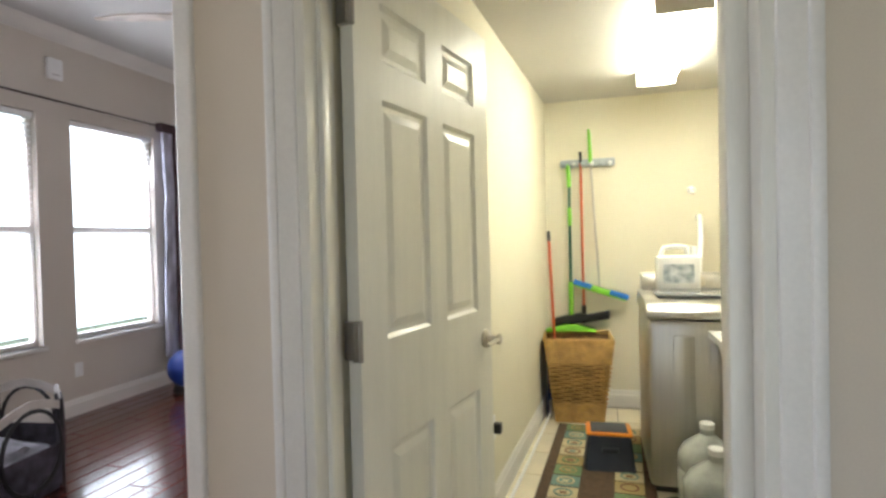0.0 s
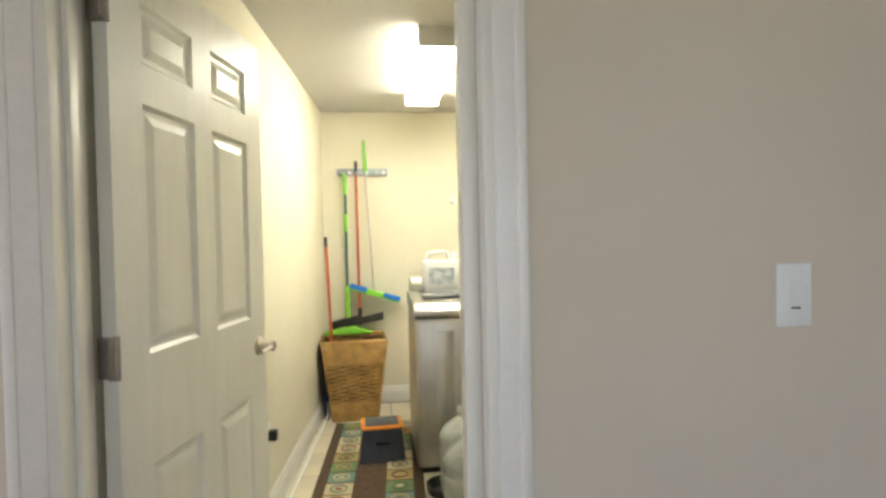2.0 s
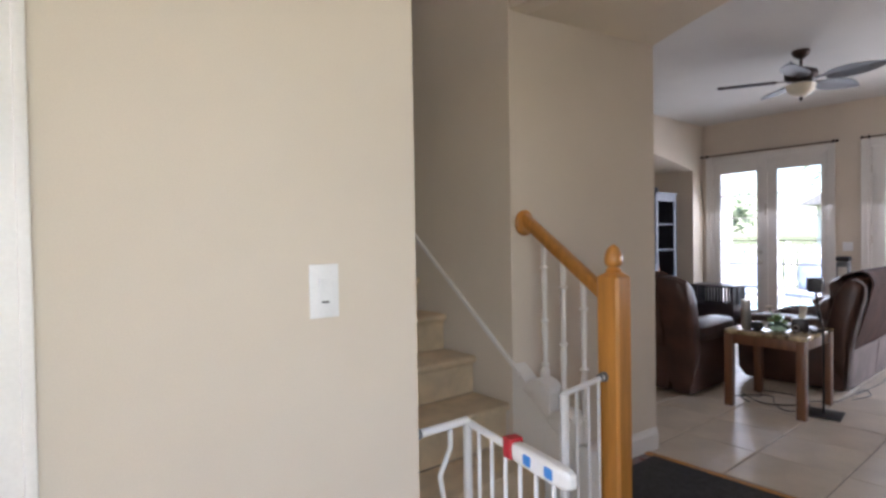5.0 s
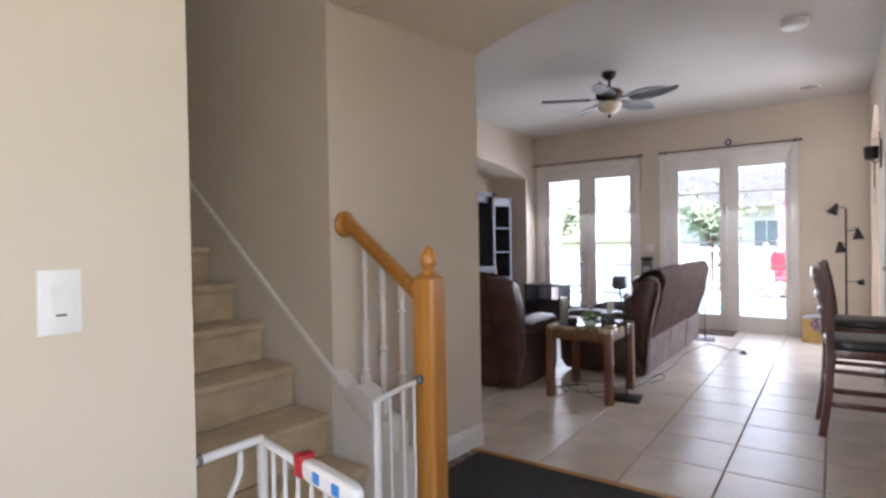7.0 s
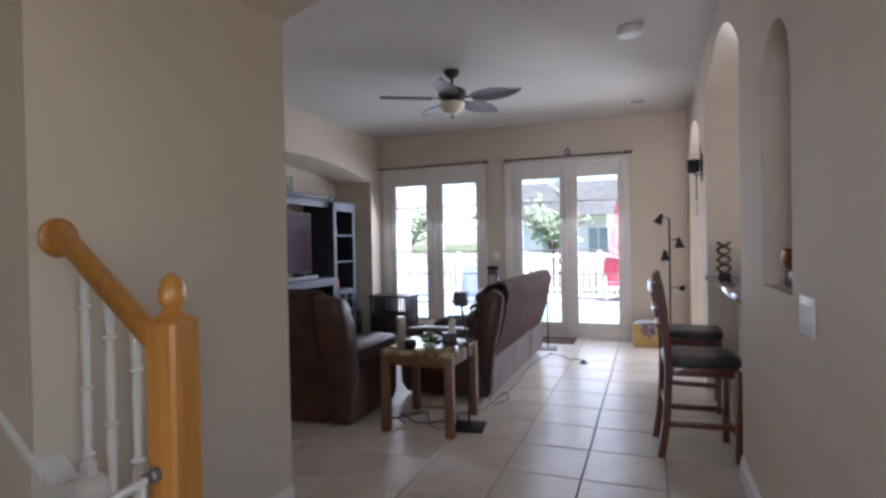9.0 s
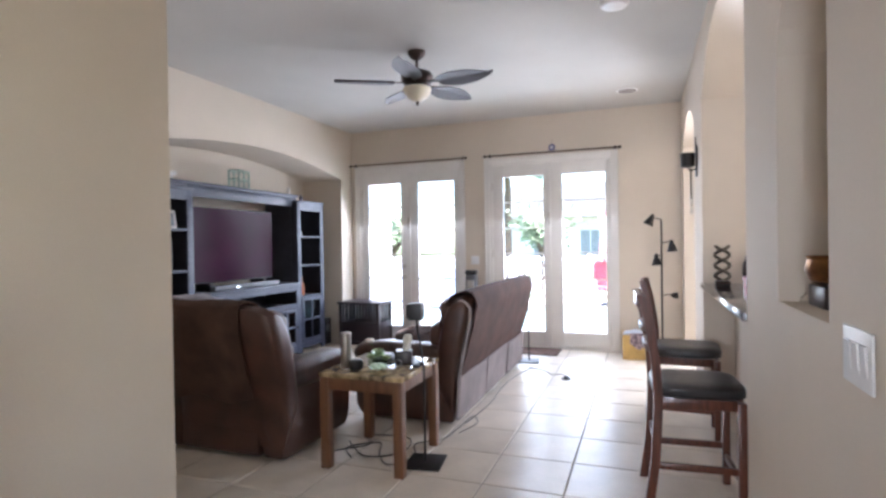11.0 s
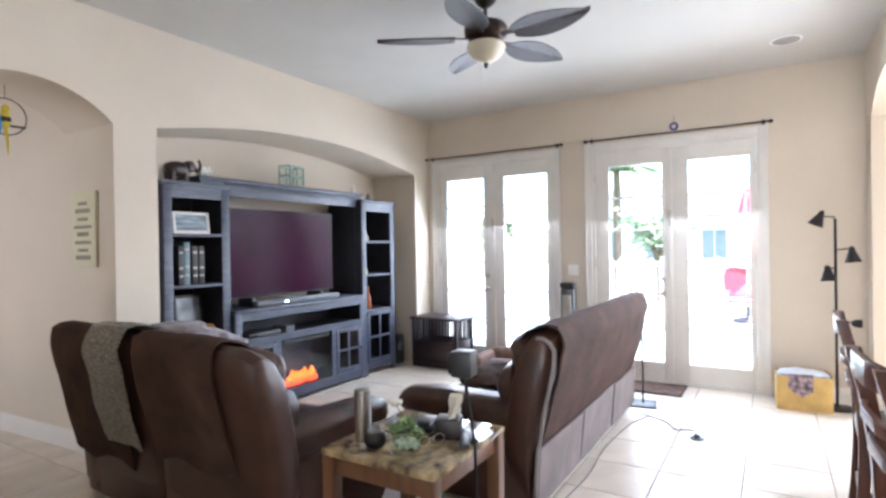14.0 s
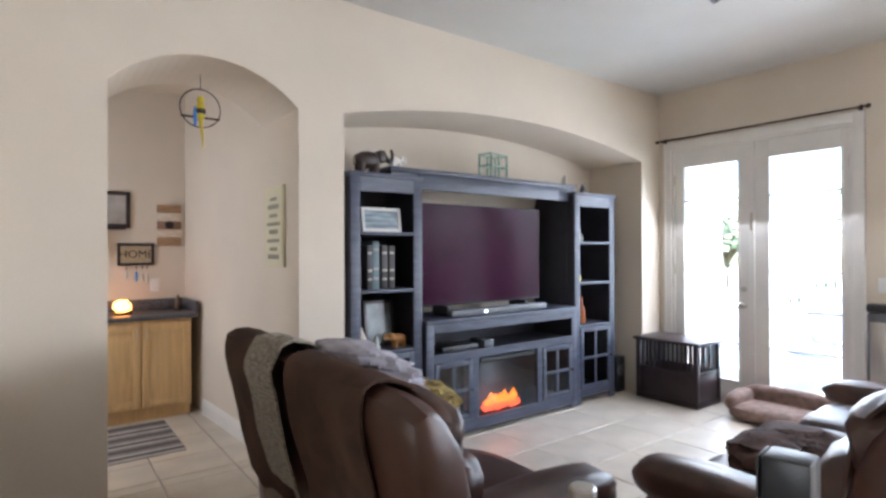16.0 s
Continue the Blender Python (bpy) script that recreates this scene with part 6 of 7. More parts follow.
candle = thing("candle_lamp", "small glowing salt lamp on the worktop", "lamp", (4.86, 5.98, 0.90))
part("base", box(-0.07, 0.07, -0.05, 0.05, 0, 0.025, 0.005), ESPRESSO, candle)
part("glow", pillow(0, 0, 0.072, 0.125, 0.09, 0.10, 2.6, rough=0.3), material("glowing_salt", (0.9, 0.5, 0.2), 0.6, emit=(1.0, 0.36, 0.06), strength=1.7), candle, "glowing orange salt block")
bottle = thing("soap_dispenser", "brown glass soap dispenser on the worktop", "soap dispenser", (5.32, 6.10, 0.90))
part("body", lathe([(0.03, 0), (0.032, 0.01), (0.03, 0.10), (0.012, 0.125), (0.012, 0.14)], n=18), material("brown_glass", (0.06, 0.035, 0.02), 0.2), bottle)
part("pump", tube([(0, 0, 0.135), (0, 0, 0.165), (-0.03, 0, 0.163)], 0.005), NICKEL, bottle)
switch_plate((5.16, 6.2995, 1.13), 0, 0.075, 0.12, 1, "white outlet plate on the alcove wall")

sign = thing("home_sign", "framed sign lettered HOME with hanging keys", "sign", (5.005, 6.299, 1.33))
part("board", box(-0.135, 0.135, -0.016, 0.0, 0.0, 0.175), material("burlap_board", (0.42, 0.34, 0.23), 0.9, vary=0.1, scale=50), sign)
rim = bmesh.new()
for a, b, c, d in ((-0.15, -0.125, -0.015, 0.19), (0.125, 0.15, -0.015, 0.19), (-0.125, 0.125, -0.015, 0.01), (-0.125, 0.125, 0.165, 0.19)):
    box(a, b, -0.028, 0.0, c, d, 0.003, rim)
part("frame", rim, ESPRESSO, sign)


def lettering(text, size, mat, parent, at, name="lettering"):
    """Raised letters in the plane facing -y."""
    curve = bpy.data.curves.new(name, "FONT")
    curve.body, curve.size, curve.extrude, curve.align_x, curve.align_y = text, size, 0.001, "CENTER", "CENTER"
    temp = bpy.data.objects.new(name, curve)
    scene.collection.objects.link(temp)
    bpy.context.view_layer.update()
    mesh = bpy.data.meshes.new_from_object(temp.evaluated_get(bpy.context.evaluated_depsgraph_get()))
    bpy.data.objects.remove(temp)
    mesh.materials.append(mat)
    ob = new(name, mesh)
    ob.parent = parent
    ob.matrix_basis = Matrix.Translation(at) @ Matrix.Rotation(radians(90), 4, "X")
    return ob


INK = material("dark_ink", (0.03, 0.025, 0.022), 0.7)
lettering("HOME", 0.10, INK, sign, (0, -0.018, 0.087))
for k, x in enumerate((-0.08, 0.0, 0.05, 0.09)):
    hook = part("hook", tube([(x, -0.012, -0.015), (x, -0.02, -0.04), (x, -0.035, -0.05), (x, -0.04, -0.035)], 0.003, n=6), BLACK_METAL, sign)
    part("keys", pillow(x, -0.03, -0.10 - 0.015 * k, 0.022, 0.012, 0.085 + 0.02 * (k % 2), 2.4, n=10, rough=0.2), BLUE_PLASTIC if k == 1 else NICKEL, hook)
plaque = thing("wooden_plaque", "striped wooden plaque on the alcove wall", "plaque", (5.285, 6.299, 1.50))
for k, c in enumerate(((0.32, 0.20, 0.11), (0.66, 0.56, 0.45), (0.24, 0.14, 0.09), (0.68, 0.58, 0.47), (0.34, 0.20, 0.11))):
    part("slat", box(-0.105, 0.105, -0.018 - 0.002 * (k % 2), 0, 0.078 * k, 0.078 * k + 0.074, 0.003), material("plaque_slat", c, 0.7, vary=0.12, scale=12, stretch=(1, 1, 8)), plaque)
part("medallion", lathe([(0.038, 0), (0.036, 0.008), (0.02, 0.014), (0.002, 0.015)], at=(0, -0.02, 0.195), m=Matrix.Rotation(radians(90), 3, "X")), ESPRESSO, plaque)
mirror = thing("framed_picture", "dark framed picture on the alcove wall", "picture", (4.76, 6.299, 1.66))
rim = bmesh.new()
for a, b, c, d in ((-0.20, -0.165, 0, 0.33), (0.165, 0.20, 0, 0.33), (-0.165, 0.165, 0, 0.035), (-0.165, 0.165, 0.295, 0.33)):
    box(a, b, -0.025, 0, c, d, 0.004, rim)
part("frame", rim, ESPRESSO, mirror)
part("print", box(-0.165, 0.165, -0.01, -0.004, 0.035, 0.295), material("hazy_print", (0.35, 0.27, 0.20), 0.5, vary=0.2, scale=3, second=(0.58, 0.55, 0.52)), mirror)
holder = thing("towel_holder", "white paper towel roll under the alcove picture", "paper towels", (4.66, 6.22, 1.40))
part("roll", lathe([(0.055, 0), (0.055, 0.24), (0.02, 0.24)], n=24), WHITE_PLASTIC, holder)
part("bracket", box(-0.09, 0.26, 0.0, 0.075, 0.243, 0.262, 0.004), ESPRESSO, holder)

board = thing("house_rules_board", "cream board with lines of writing on the arch side", "sign", (ARCH_R - 0.001, 4.13, 1.34), -90)
part("board", box(-0.165, 0.165, -0.022, 0.0, 0, 0.53, 0.004), material("cream_board", (0.66, 0.62, 0.44), 0.6, vary=0.04, scale=4), board)
for k in range(8):
    w = (0.10, 0.07, 0.11, 0.08, 0.12, 0.07, 0.10, 0.06)[k]
    part("writing_bar", box(-w, w, -0.0235, -0.0218, 0.05 + 0.055 * k, 0.05 + 0.055 * k + (0.022 if k % 3 else 0.030)), material("faded_writing", (0.26, 0.24, 0.18), 0.7), board)
striped = thing("striped_rug", "grey striped rug on the alcove tiles", "rug")
STRIPES = (material("pale_stripe", (0.42, 0.39, 0.36), 0.95, bump=0.8, fine=200), material("dark_stripe", (0.09, 0.08, 0.08), 0.95, bump=0.8, fine=200), material("mid_stripe", (0.22, 0.20, 0.19), 0.95, bump=0.8, fine=200))
for k in range(18):
    part("stripe", box(4.25, 5.14, 4.86 + 0.048 * k, 4.86 + 0.048 * k + 0.0478, 0.0, 0.008), STRIPES[(0, 1, 0, 2, 1, 2)[k % 6]], striped)
hoop = thing("parrot_ornament", "yellow parrot ornament in a hanging wire hoop", "ornament", (5.06, 4.08, 2.305))
part("hanger", tube([(0, 0, 0.115), (0, 0, 0.205)], 0.002, n=6), BRONZE, hoop)
bm = bmesh.new()
tube([(0.115 * math.cos(i * math.pi / 20), 0, 0.115 * math.sin(i * math.pi / 20)) for i in range(41)], 0.004, bm, 6)
part("hoop", bm, BRONZE, hoop)
YELLOW = material("yellow_glaze", (0.62, 0.48, 0.04), 0.4)
bm = pillow(0, 0, -0.02, 0.055, 0.055, 0.13, 2.2, n=16)
pillow(0, -0.005, 0.05, 0.045, 0.048, 0.05, 2.1, bm, n=14)
tube([(0, 0.0, -0.07), (0.01, 0, -0.15), (0.014, 0, -0.24)], 0.014, bm, 8, r2=0.004)
body = part("parrot", bm, YELLOW, hoop, "yellow ceramic parrot")
part("wing", pillow(-0.03, 0, -0.05, 0.022, 0.04, 0.13, 2.2, n=12), BLUE_PLASTIC, body)
part("band", lathe([(0.030, -0.035), (0.033, -0.02), (0.030, -0.005)], n=14), BRONZE, body)
part("perch", tube([(-0.11, 0, -0.055), (0.11, 0, -0.055)], 0.007), BRONZE, hoop)

# ---- laundry room ----
light = thing("ceiling_light", "white fluorescent ceiling light, switched on", "ceiling light", (0.925, 3.17, LAUNDRY_CEIL))
GLOW = material("lit_diffuser", (0.8, 0.8, 0.75), 0.5, emit=(1.0, 0.95, 0.74), strength=15.5)
part("body", box(-0.10, 0.10, -0.60, 0.60, -0.03, 0, 0.004), WHITE_PLASTIC, light)
part("diffuser", prism([(-0.115, -0.03), (-0.11, -0.075), (-0.08, -0.095), (0.08, -0.095), (0.11, -0.075), (0.115, -0.03)], "y", -0.595, 0.595), GLOW, light)
for y in (-0.612, 0.598):
    part("end_cap", box(-0.12, 0.12, y, y + 0.014, -0.10, 0, 0.003), TRIM, light)

washer = thing("washing_machine", "brushed steel top-loading washing machine", "washing machine")
WX0, WX1, WY0, WY1 = 0.785, 1.47, 2.95, 3.64
part("cabinet", box(WX0, WX1, WY0, WY1, 0.03, 0.90, 0.03), STEEL, washer)
for x in (WX0 + 0.17, WX0 + 0.34, WX0 + 0.51):
    part("pressing", box(x - 0.05, x + 0.05, WY0 - 0.004, WY0 + 0.01, 0.12, 0.82, 0.004), STEEL, washer)
part("top_panel", prism([(WY0 - 0.01, 0.90), (WY0 - 0.015, 0.935), (WY0 + 0.03, 0.975), (WY0 + 0.10, 0.99), (WY1, 0.995), (WY1, 0.90)], "x", WX0 - 0.008, WX1 + 0.008, bevel=0.012), STEEL, washer)
part("lid", box(WX0 + 0.06, WX1 - 0.06, WY0 + 0.13, WY1 - 0.16, 0.993, 1.012, 0.006), material("dark_lid_glass", (0.16, 0.17, 0.18), 0.1), washer)
part("control_panel", prism([(WY1 - 0.13, 0.995), (WY1 - 0.09, 1.09), (WY1, 1.10), (WY1, 0.995)], "x", WX0 + 0.01, WX1 - 0.01, bevel=0.01), STEEL, washer)
part("control_knob", lathe([(0.035, 0), (0.032, 0.02), (0.002, 0.022)], at=(WX0 + 0.34, WY1 - 0.115, 1.045), m=Matrix.Rotation(radians(70), 3, "X")), NICKEL, washer)
part("plinth", box(WX0 + 0.03, WX1 - 0.03, WY0 + 0.03, WY1 - 0.03, 0, 0.03), BLACK_PLASTIC, washer)
jug = thing("detergent_jug", "white plastic detergent jug on the washing machine", "jug", (1.0, 3.50, 0.996))
part("body", box(-0.12, 0.12, -0.06, 0.06, 0, 0.21, 0.02), WHITE_PLASTIC, jug)
part("handle", tube(resample([(-0.09, 0, 0.205), (-0.08, 0, 0.255), (-0.02, 0, 0.265), (0.05, 0, 0.262), (0.06, 0, 0.205)], 14), 0.014), WHITE_PLASTIC, jug)
part("cap", lathe([(0.022, 0.20), (0.022, 0.26), (0.018, 0.265)], at=(0.085, 0, 0), n=16), WHITE_PLASTIC, jug)
part("label_bar", box(-0.085, 0.085, -0.062, -0.0595, 0.05, 0.16), material("pale_blue_label", (0.42, 0.55, 0.72), 0.5, vary=0.3, scale=18, second=(0.78, 0.8, 0.82)), jug)
hose = thing("drain_hose", "white drain hose rising behind the washing machine", "hose")
part("hose", tube(resample([(1.14, 3.60, 1.02), (1.15, 3.70, 1.12), (1.20, 3.9, 1.30), (1.23, 4.1, 1.42), (1.26, 4.3, 1.46), (1.26, 4.395, 1.46)], 20), 0.018), WHITE_PLASTIC, hose)
tub = thing("utility_sink", "white plastic utility sink beside the washing machine", "sink")
bm = bmesh.new()
x0, x1, y0, y1 = 1.055, 1.64, 2.22, 2.88
rings = []
for inset, z in ((0.0, 0.86), (0.0, 0.83), (0.03, 0.83), (0.10, 0.50), (0.13, 0.46), (0.15, 0.46), (0.10, 0.50), (0.035, 0.855), (0.0, 0.86)):
    rings.append([bm.verts.new((x, y, z)) for x, y in ((x0 + inset, y0 + inset), (x1 - inset, y0 + inset), (x1 - inset, y1 - inset), (x0 + inset, y1 - inset))])
for a, b in zip(rings, rings[1:]):
    for i in range(4):
        bm.faces.new((a[i], a[(i + 1) % 4], b[(i + 1) % 4], b[i]))
bm.faces.new([bm.verts.new((x, y, 0.465)) for x, y in ((x0 + 0.14, y0 + 0.14), (x1 - 0.14, y0 + 0.14), (x1 - 0.14, y1 - 0.14), (x0 + 0.14, y1 - 0.14))])
part("basin", bm, WHITE_PLASTIC, tub)
for x in (x0 + 0.12, x1 - 0.12):
    for y in (y0 + 0.12, y1 - 0.12):
        part("leg", tube([(x, y, 0.0), (x, y, 0.50)], 0.014), WHITE_PLASTIC, tub)
CLEAR_BLUE = material("cloudy_water_bottle", (0.42, 0.44, 0.42), 0.12, vary=0.15, scale=8, bump=0.05)
for k, (x, y) in enumerate(((1.0, 2.42), (1.02, 2.74))):
    ob = thing("water_bottle", "large cloudy plastic water bottle on the laundry floor", "bottle", (x, y, 0), group="water bottles under the sink")
    part("body", lathe([(0.10, 0), (0.128, 0.012), (0.132, 0.10), (0.124, 0.115), (0.132, 0.13), (0.132, 0.22), (0.124, 0.235), (0.132, 0.25), (0.128, 0.31), (0.10, 0.35), (0.05, 0.385), (0.03, 0.40), (0.03, 0.43)], n=24), CLEAR_BLUE, ob)
    part("cap", lathe([(0.032, 0.425), (0.034, 0.45), (0.028, 0.455)], n=16), WHITE_PLASTIC, ob)
bowl2 = thing("pet_bowl", "dark bowl on the laundry floor", "bowl", (0.92, 2.72, 0))
part("bowl", lathe([(0.08, 0), (0.10, 0.01), (0.11, 0.05), (0.105, 0.05), (0.07, 0.012), (0.002, 0.01)], n=24), BLACK_PLASTIC, bowl2)

hamper = thing("wicker_hamper", "tall honey wicker laundry basket in the corner", "laundry basket", (0.388, 4.10, 0), 4)
hamper.scale = (1, 1, 1.06)
WICKER = material("honey_wicker", (0.50, 0.30, 0.09), 0.6, vary=0.15, scale=14, bump=0.3)
WICKER_DARK = material("shadowed_wicker", (0.10, 0.05, 0.02), 0.8, vary=0.3, scale=14, bump=0.3)


def hamper_half(z):
    f = z / 0.56
    return 0.165 + 0.075 * f, 0.14 + 0.055 * f


bm = bmesh.new()
rings = []
for z in (0.01, 0.28, 0.55):
    a, b = hamper_half(z)
    rings.append([bm.verts.new((x, y, z)) for x, y in ((-a + 0.006, -b + 0.006), (a - 0.006, -b + 0.006), (a - 0.006, b - 0.006), (-a + 0.006, b - 0.006))])
for a, b in zip(rings, rings[1:]):
    for i in range(4):
        bm.faces.new((a[i], a[(i + 1) % 4], b[(i + 1) % 4], b[i]))
bm.faces.new(rings[0])
# inner sheet whose dark colour carries the shade between the strands
part("gap_shade_sheet", bm, WICKER_DARK, hamper, soft=False)
bm = bmesh.new()
for j in range(37):
    z = 0.008 + 0.015 * j
    a, b = hamper_half(z)
    n = 44
    pts = []
    for i in range(n + 1):
        s = (i % n) / n * 4
        side, u = int(s), s - int(s)
        open_weave = 8 < j < 27
        wave = 0.005 * math.sin(i * math.pi + j * math.pi) if not open_weave else 0.009 * math.sin(i * math.pi / 2 + j * math.pi)
        cx, cy = ((-1, -1), (1, -1), (1, 1), (-1, 1))[side]
        dx, dy = ((1, 0), (0, 1), (-1, 0), (0, -1))[side]
        x, y = cx * a + dx * 2 * a * u, cy * b + dy * 2 * b * u
        nx, ny = ((0, -1), (1, 0), (0, 1), (-1, 0))[side]
        pts.append((x + nx * wave, y + ny * wave, z))
    tube(pts, 0.0078 if not 8 < j < 27 else 0.0050, bm, 5)
tagged(part("weave", bm, WICKER, hamper), kind="stuff")
bm = bmesh.new()
a, b = hamper_half(0.56)
for k in range(3):
    tube([(-a, -b, 0.557 + 0.006 * k), (a, -b, 0.557 + 0.006 * k), (a, b, 0.557 + 0.006 * k), (-a, b, 0.557 + 0.006 * k), (-a, -b, 0.557 + 0.006 * k)], 0.010, bm, 6)
part("rim", bm, WICKER, hamper)

step = thing("step_stool", "black plastic step stool with an orange rim", "step stool", (0.585, 3.26, 0), 3)
step.scale = (0.88, 0.90, 0.95)
bm = bmesh.new()
rings = []
for w, d, z in ((0.165, 0.13, 0.0), (0.155, 0.12, 0.02), (0.135, 0.105, 0.20), (0.130, 0.10, 0.215)):
    rings.append([bm.verts.new((x * w, y * d, z)) for x, y in ((-1, -1), (1, -1), (1, 1), (-1, 1))])
for a, b in zip(rings, rings[1:]):
    for i in range(4):
        bm.faces.new((a[i], a[(i + 1) % 4], b[(i + 1) % 4], b[i]))
bm.faces.new(rings[-1])
bmesh.ops.bevel(bm, geom=[e for e in bm.edges], offset=0.012, segments=2, affect="EDGES")
part("body", bm, BLACK_PLASTIC, step)
ORANGE = material("orange_rubber", (0.72, 0.24, 0.015), 0.45, vary=0.06, scale=9)
part("rim", box(-0.145, 0.145, -0.115, 0.115, 0.212, 0.232, 0.012), ORANGE, step)
part("pad", box(-0.115, 0.115, -0.09, 0.09, 0.230, 0.238, 0.004), material("grey_rubber_pad", (0.07, 0.075, 0.085), 0.8, bump=0.6, fine=200), step)
part("grip", box(-0.05, 0.05, -0.131, -0.112, 0.12, 0.15, 0.008), BLACK_PLASTIC, step)

runner = thing("runner_rug", "brown runner rug with a patterned tile border", "rug", (0.50, 2.55, 0), -2.4)
RUG_BROWN = material("brown_rug", (0.085, 0.052, 0.03), 0.97, vary=0.15, scale=30, bump=0.8, fine=200)
part("pile", box(-0.30, 0.30, -1.35, 1.35, 0.0, 0.007, 0.002), RUG_BROWN, runner)
RUG = [material("rug_cream", (0.52, 0.44, 0.28), 0.95, bump=0.6), material("rug_teal", (0.15, 0.24, 0.21), 0.95, bump=0.6), material("rug_ochre", (0.38, 0.29, 0.13), 0.95, bump=0.6), material("rug_red", (0.20, 0.10, 0.06), 0.95, bump=0.6), material("rug_green", (0.16, 0.24, 0.12), 0.95, bump=0.6)]
for side in (-0.165, 0.165):
    for k in range(19):
        y = -1.28 + 0.142 * k
        motif = part("motif", box(side - 0.075, side + 0.075, y - 0.064, y + 0.064, 0.007, 0.0082), RUG[(0, 1, 2, 0, 4)[(k * 3 + int(side > 0)) % 5]], runner)
        ring = bmesh.new()
        tube([(side + 0.045 * math.cos(i * math.pi / 8), y + 0.040 * math.sin(i * math.pi / 8), 0.0084) for i in range(17)], 0.006, ring, 4)
        part("motif_ring", ring, RUG[(3, 2, 1, 4, 0)[(k * 2 + int(side > 0)) % 5]], motif)
        part("motif_star", prism([(side + (0.030 if i % 2 else 0.012) * math.cos(i * math.pi / 4), y + (0.028 if i % 2 else 0.011) * math.sin(i * math.pi / 4)) for i in range(8)], "z", 0.0082, 0.0092), RUG[(1, 3, 0, 2, 3)[(k + int(side > 0)) % 5]], motif)

# tools on the back wall
rack = thing("broom_holder", "grey wall rack for brooms on the laundry wall", "broom holder", (0.475, 4.398, 1.905))
RACK = material("grey_blue_plastic", (0.36, 0.39, 0.44), 0.4)
part("rail", box(-0.205, 0.205, -0.03, 0, -0.03, 0.03, 0.008), RACK, rack)
for k in range(6):
    x = -0.17 + 0.068 * k
    part("clip", lathe([(0.014, 0), (0.016, 0.012), (0.016, 0.045), (0.010, 0.05)], at=(x, -0.03, -0.012), m=Matrix.Rotation(radians(90), 3, "X"), n=12), WHITE_PLASTIC if k % 2 else RACK, rack)
LIME = material("lime_plastic", (0.22, 0.60, 0.04), 0.35)
GREEN_POLE = material("dark_green_pole", (0.03, 0.10, 0.06), 0.4)
RED_POLE = material("orange_red_pole", (0.52, 0.10, 0.03), 0.4)
BLUE_PAD = material("blue_mop_pad", (0.03, 0.20, 0.65), 0.9, bump=0.6)
mop = thing("flat_mop", "lime green broom with a dark green pole", "broom")
part("pole", tube([(0.335, 4.335, 0.72), (0.335, 4.345, 1.86)], 0.013), GREEN_POLE, mop)
part("upper_grip", tube([(0.335, 4.345, 1.72), (0.33, 4.345, 1.88), (0.30, 4.345, 1.895)], 0.017), LIME, mop)
part("middle_grip", tube([(0.335, 4.34, 1.42), (0.335, 4.342, 1.56)], 0.016), LIME, mop)
part("lower_grip", tube([(0.335, 4.33, 0.66), (0.335, 4.335, 0.98)], 0.020), LIME, mop)
part("head", prism([(0.12, 0.595), (0.52, 0.60), (0.52, 0.615), (0.38, 0.655), (0.30, 0.655), (0.12, 0.61)], "y", 4.26, 4.34, bevel=0.004), LIME, mop)
broom = thing("broom", "broom with an orange-red pole and dark bristles", "broom")
part("pole", tube([(0.43, 4.335, 0.78), (0.425, 4.35, 1.90)], 0.011), RED_POLE, broom)
part("grip", tube([(0.425, 4.35, 1.90), (0.424, 4.352, 1.99)], 0.013), BLACK_PLASTIC, broom)
part("socket", tube([(0.43, 4.33, 0.66), (0.43, 4.335, 0.80)], 0.018), BLACK_PLASTIC, broom)
part("head", prism([(0.20, 0.63), (0.62, 0.70), (0.62, 0.76), (0.45, 0.72), (0.40, 0.74), (0.20, 0.69)], "y", 4.30, 4.37, bevel=0.004), BLACK_PLASTIC, broom)
duster = thing("dust_mop", "dust mop with a blue and green head", "mop")
part("pole", tube([(0.55, 4.34, 0.93), (0.50, 4.352, 1.90)], 0.008), STEEL, duster)
part("grip", tube([(0.50, 4.352, 1.90), (0.49, 4.355, 2.16)], 0.016, r2=0.010), LIME, duster)
ob = part("head", box(-0.20, 0.20, -0.05, 0.03, -0.022, 0.022, 0.008), LIME, duster)
ob.matrix_basis = pose(0.555, 4.32, 0.915, 0, 17, 0)
for x in (-0.14, 0.14):
    pad = part("pad", box(x - 0.07, x + 0.07, -0.056, 0.034, -0.008, 0.026, 0.006), BLUE_PAD, ob)
orange_pole = thing("mop_handle", "short orange-red mop handle leaning in the corner", "mop handle")
part("pole", tube([(0.215, 4.22, 0.40), (0.170, 4.36, 1.30)], 0.012), RED_POLE, orange_pole)
part("grip", tube([(0.170, 4.36, 1.30), (0.166, 4.372, 1.38)], 0.014), BLACK_PLASTIC, orange_pole)
part("foot", tube([(0.235, 4.14, 0.0), (0.215, 4.22, 0.40)], 0.014), BLACK_PLASTIC, orange_pole)
bin_bag = thing("folded_board", "dark blue folded board behind the basket", "board")
part("board", prism([(4.02, 0.0), (4.06, 0.0), (4.38, 0.50), (4.34, 0.50)], "x", 0.155, 0.19), material("dark_blue_board", (0.03, 0.05, 0.12), 0.5), bin_bag)
outlet = thing("wall_outlet", "dark outlet with hanging cords on the laundry wall", "outlet", (0.042, 2.55, 0.42), 86.5)
part("plate", box(-0.035, 0.035, 0.0, 0.006, -0.057, 0.057, 0.002), WHITE_PLASTIC, outlet).matrix_basis = Matrix.Rotation(radians(180), 4, "Z")
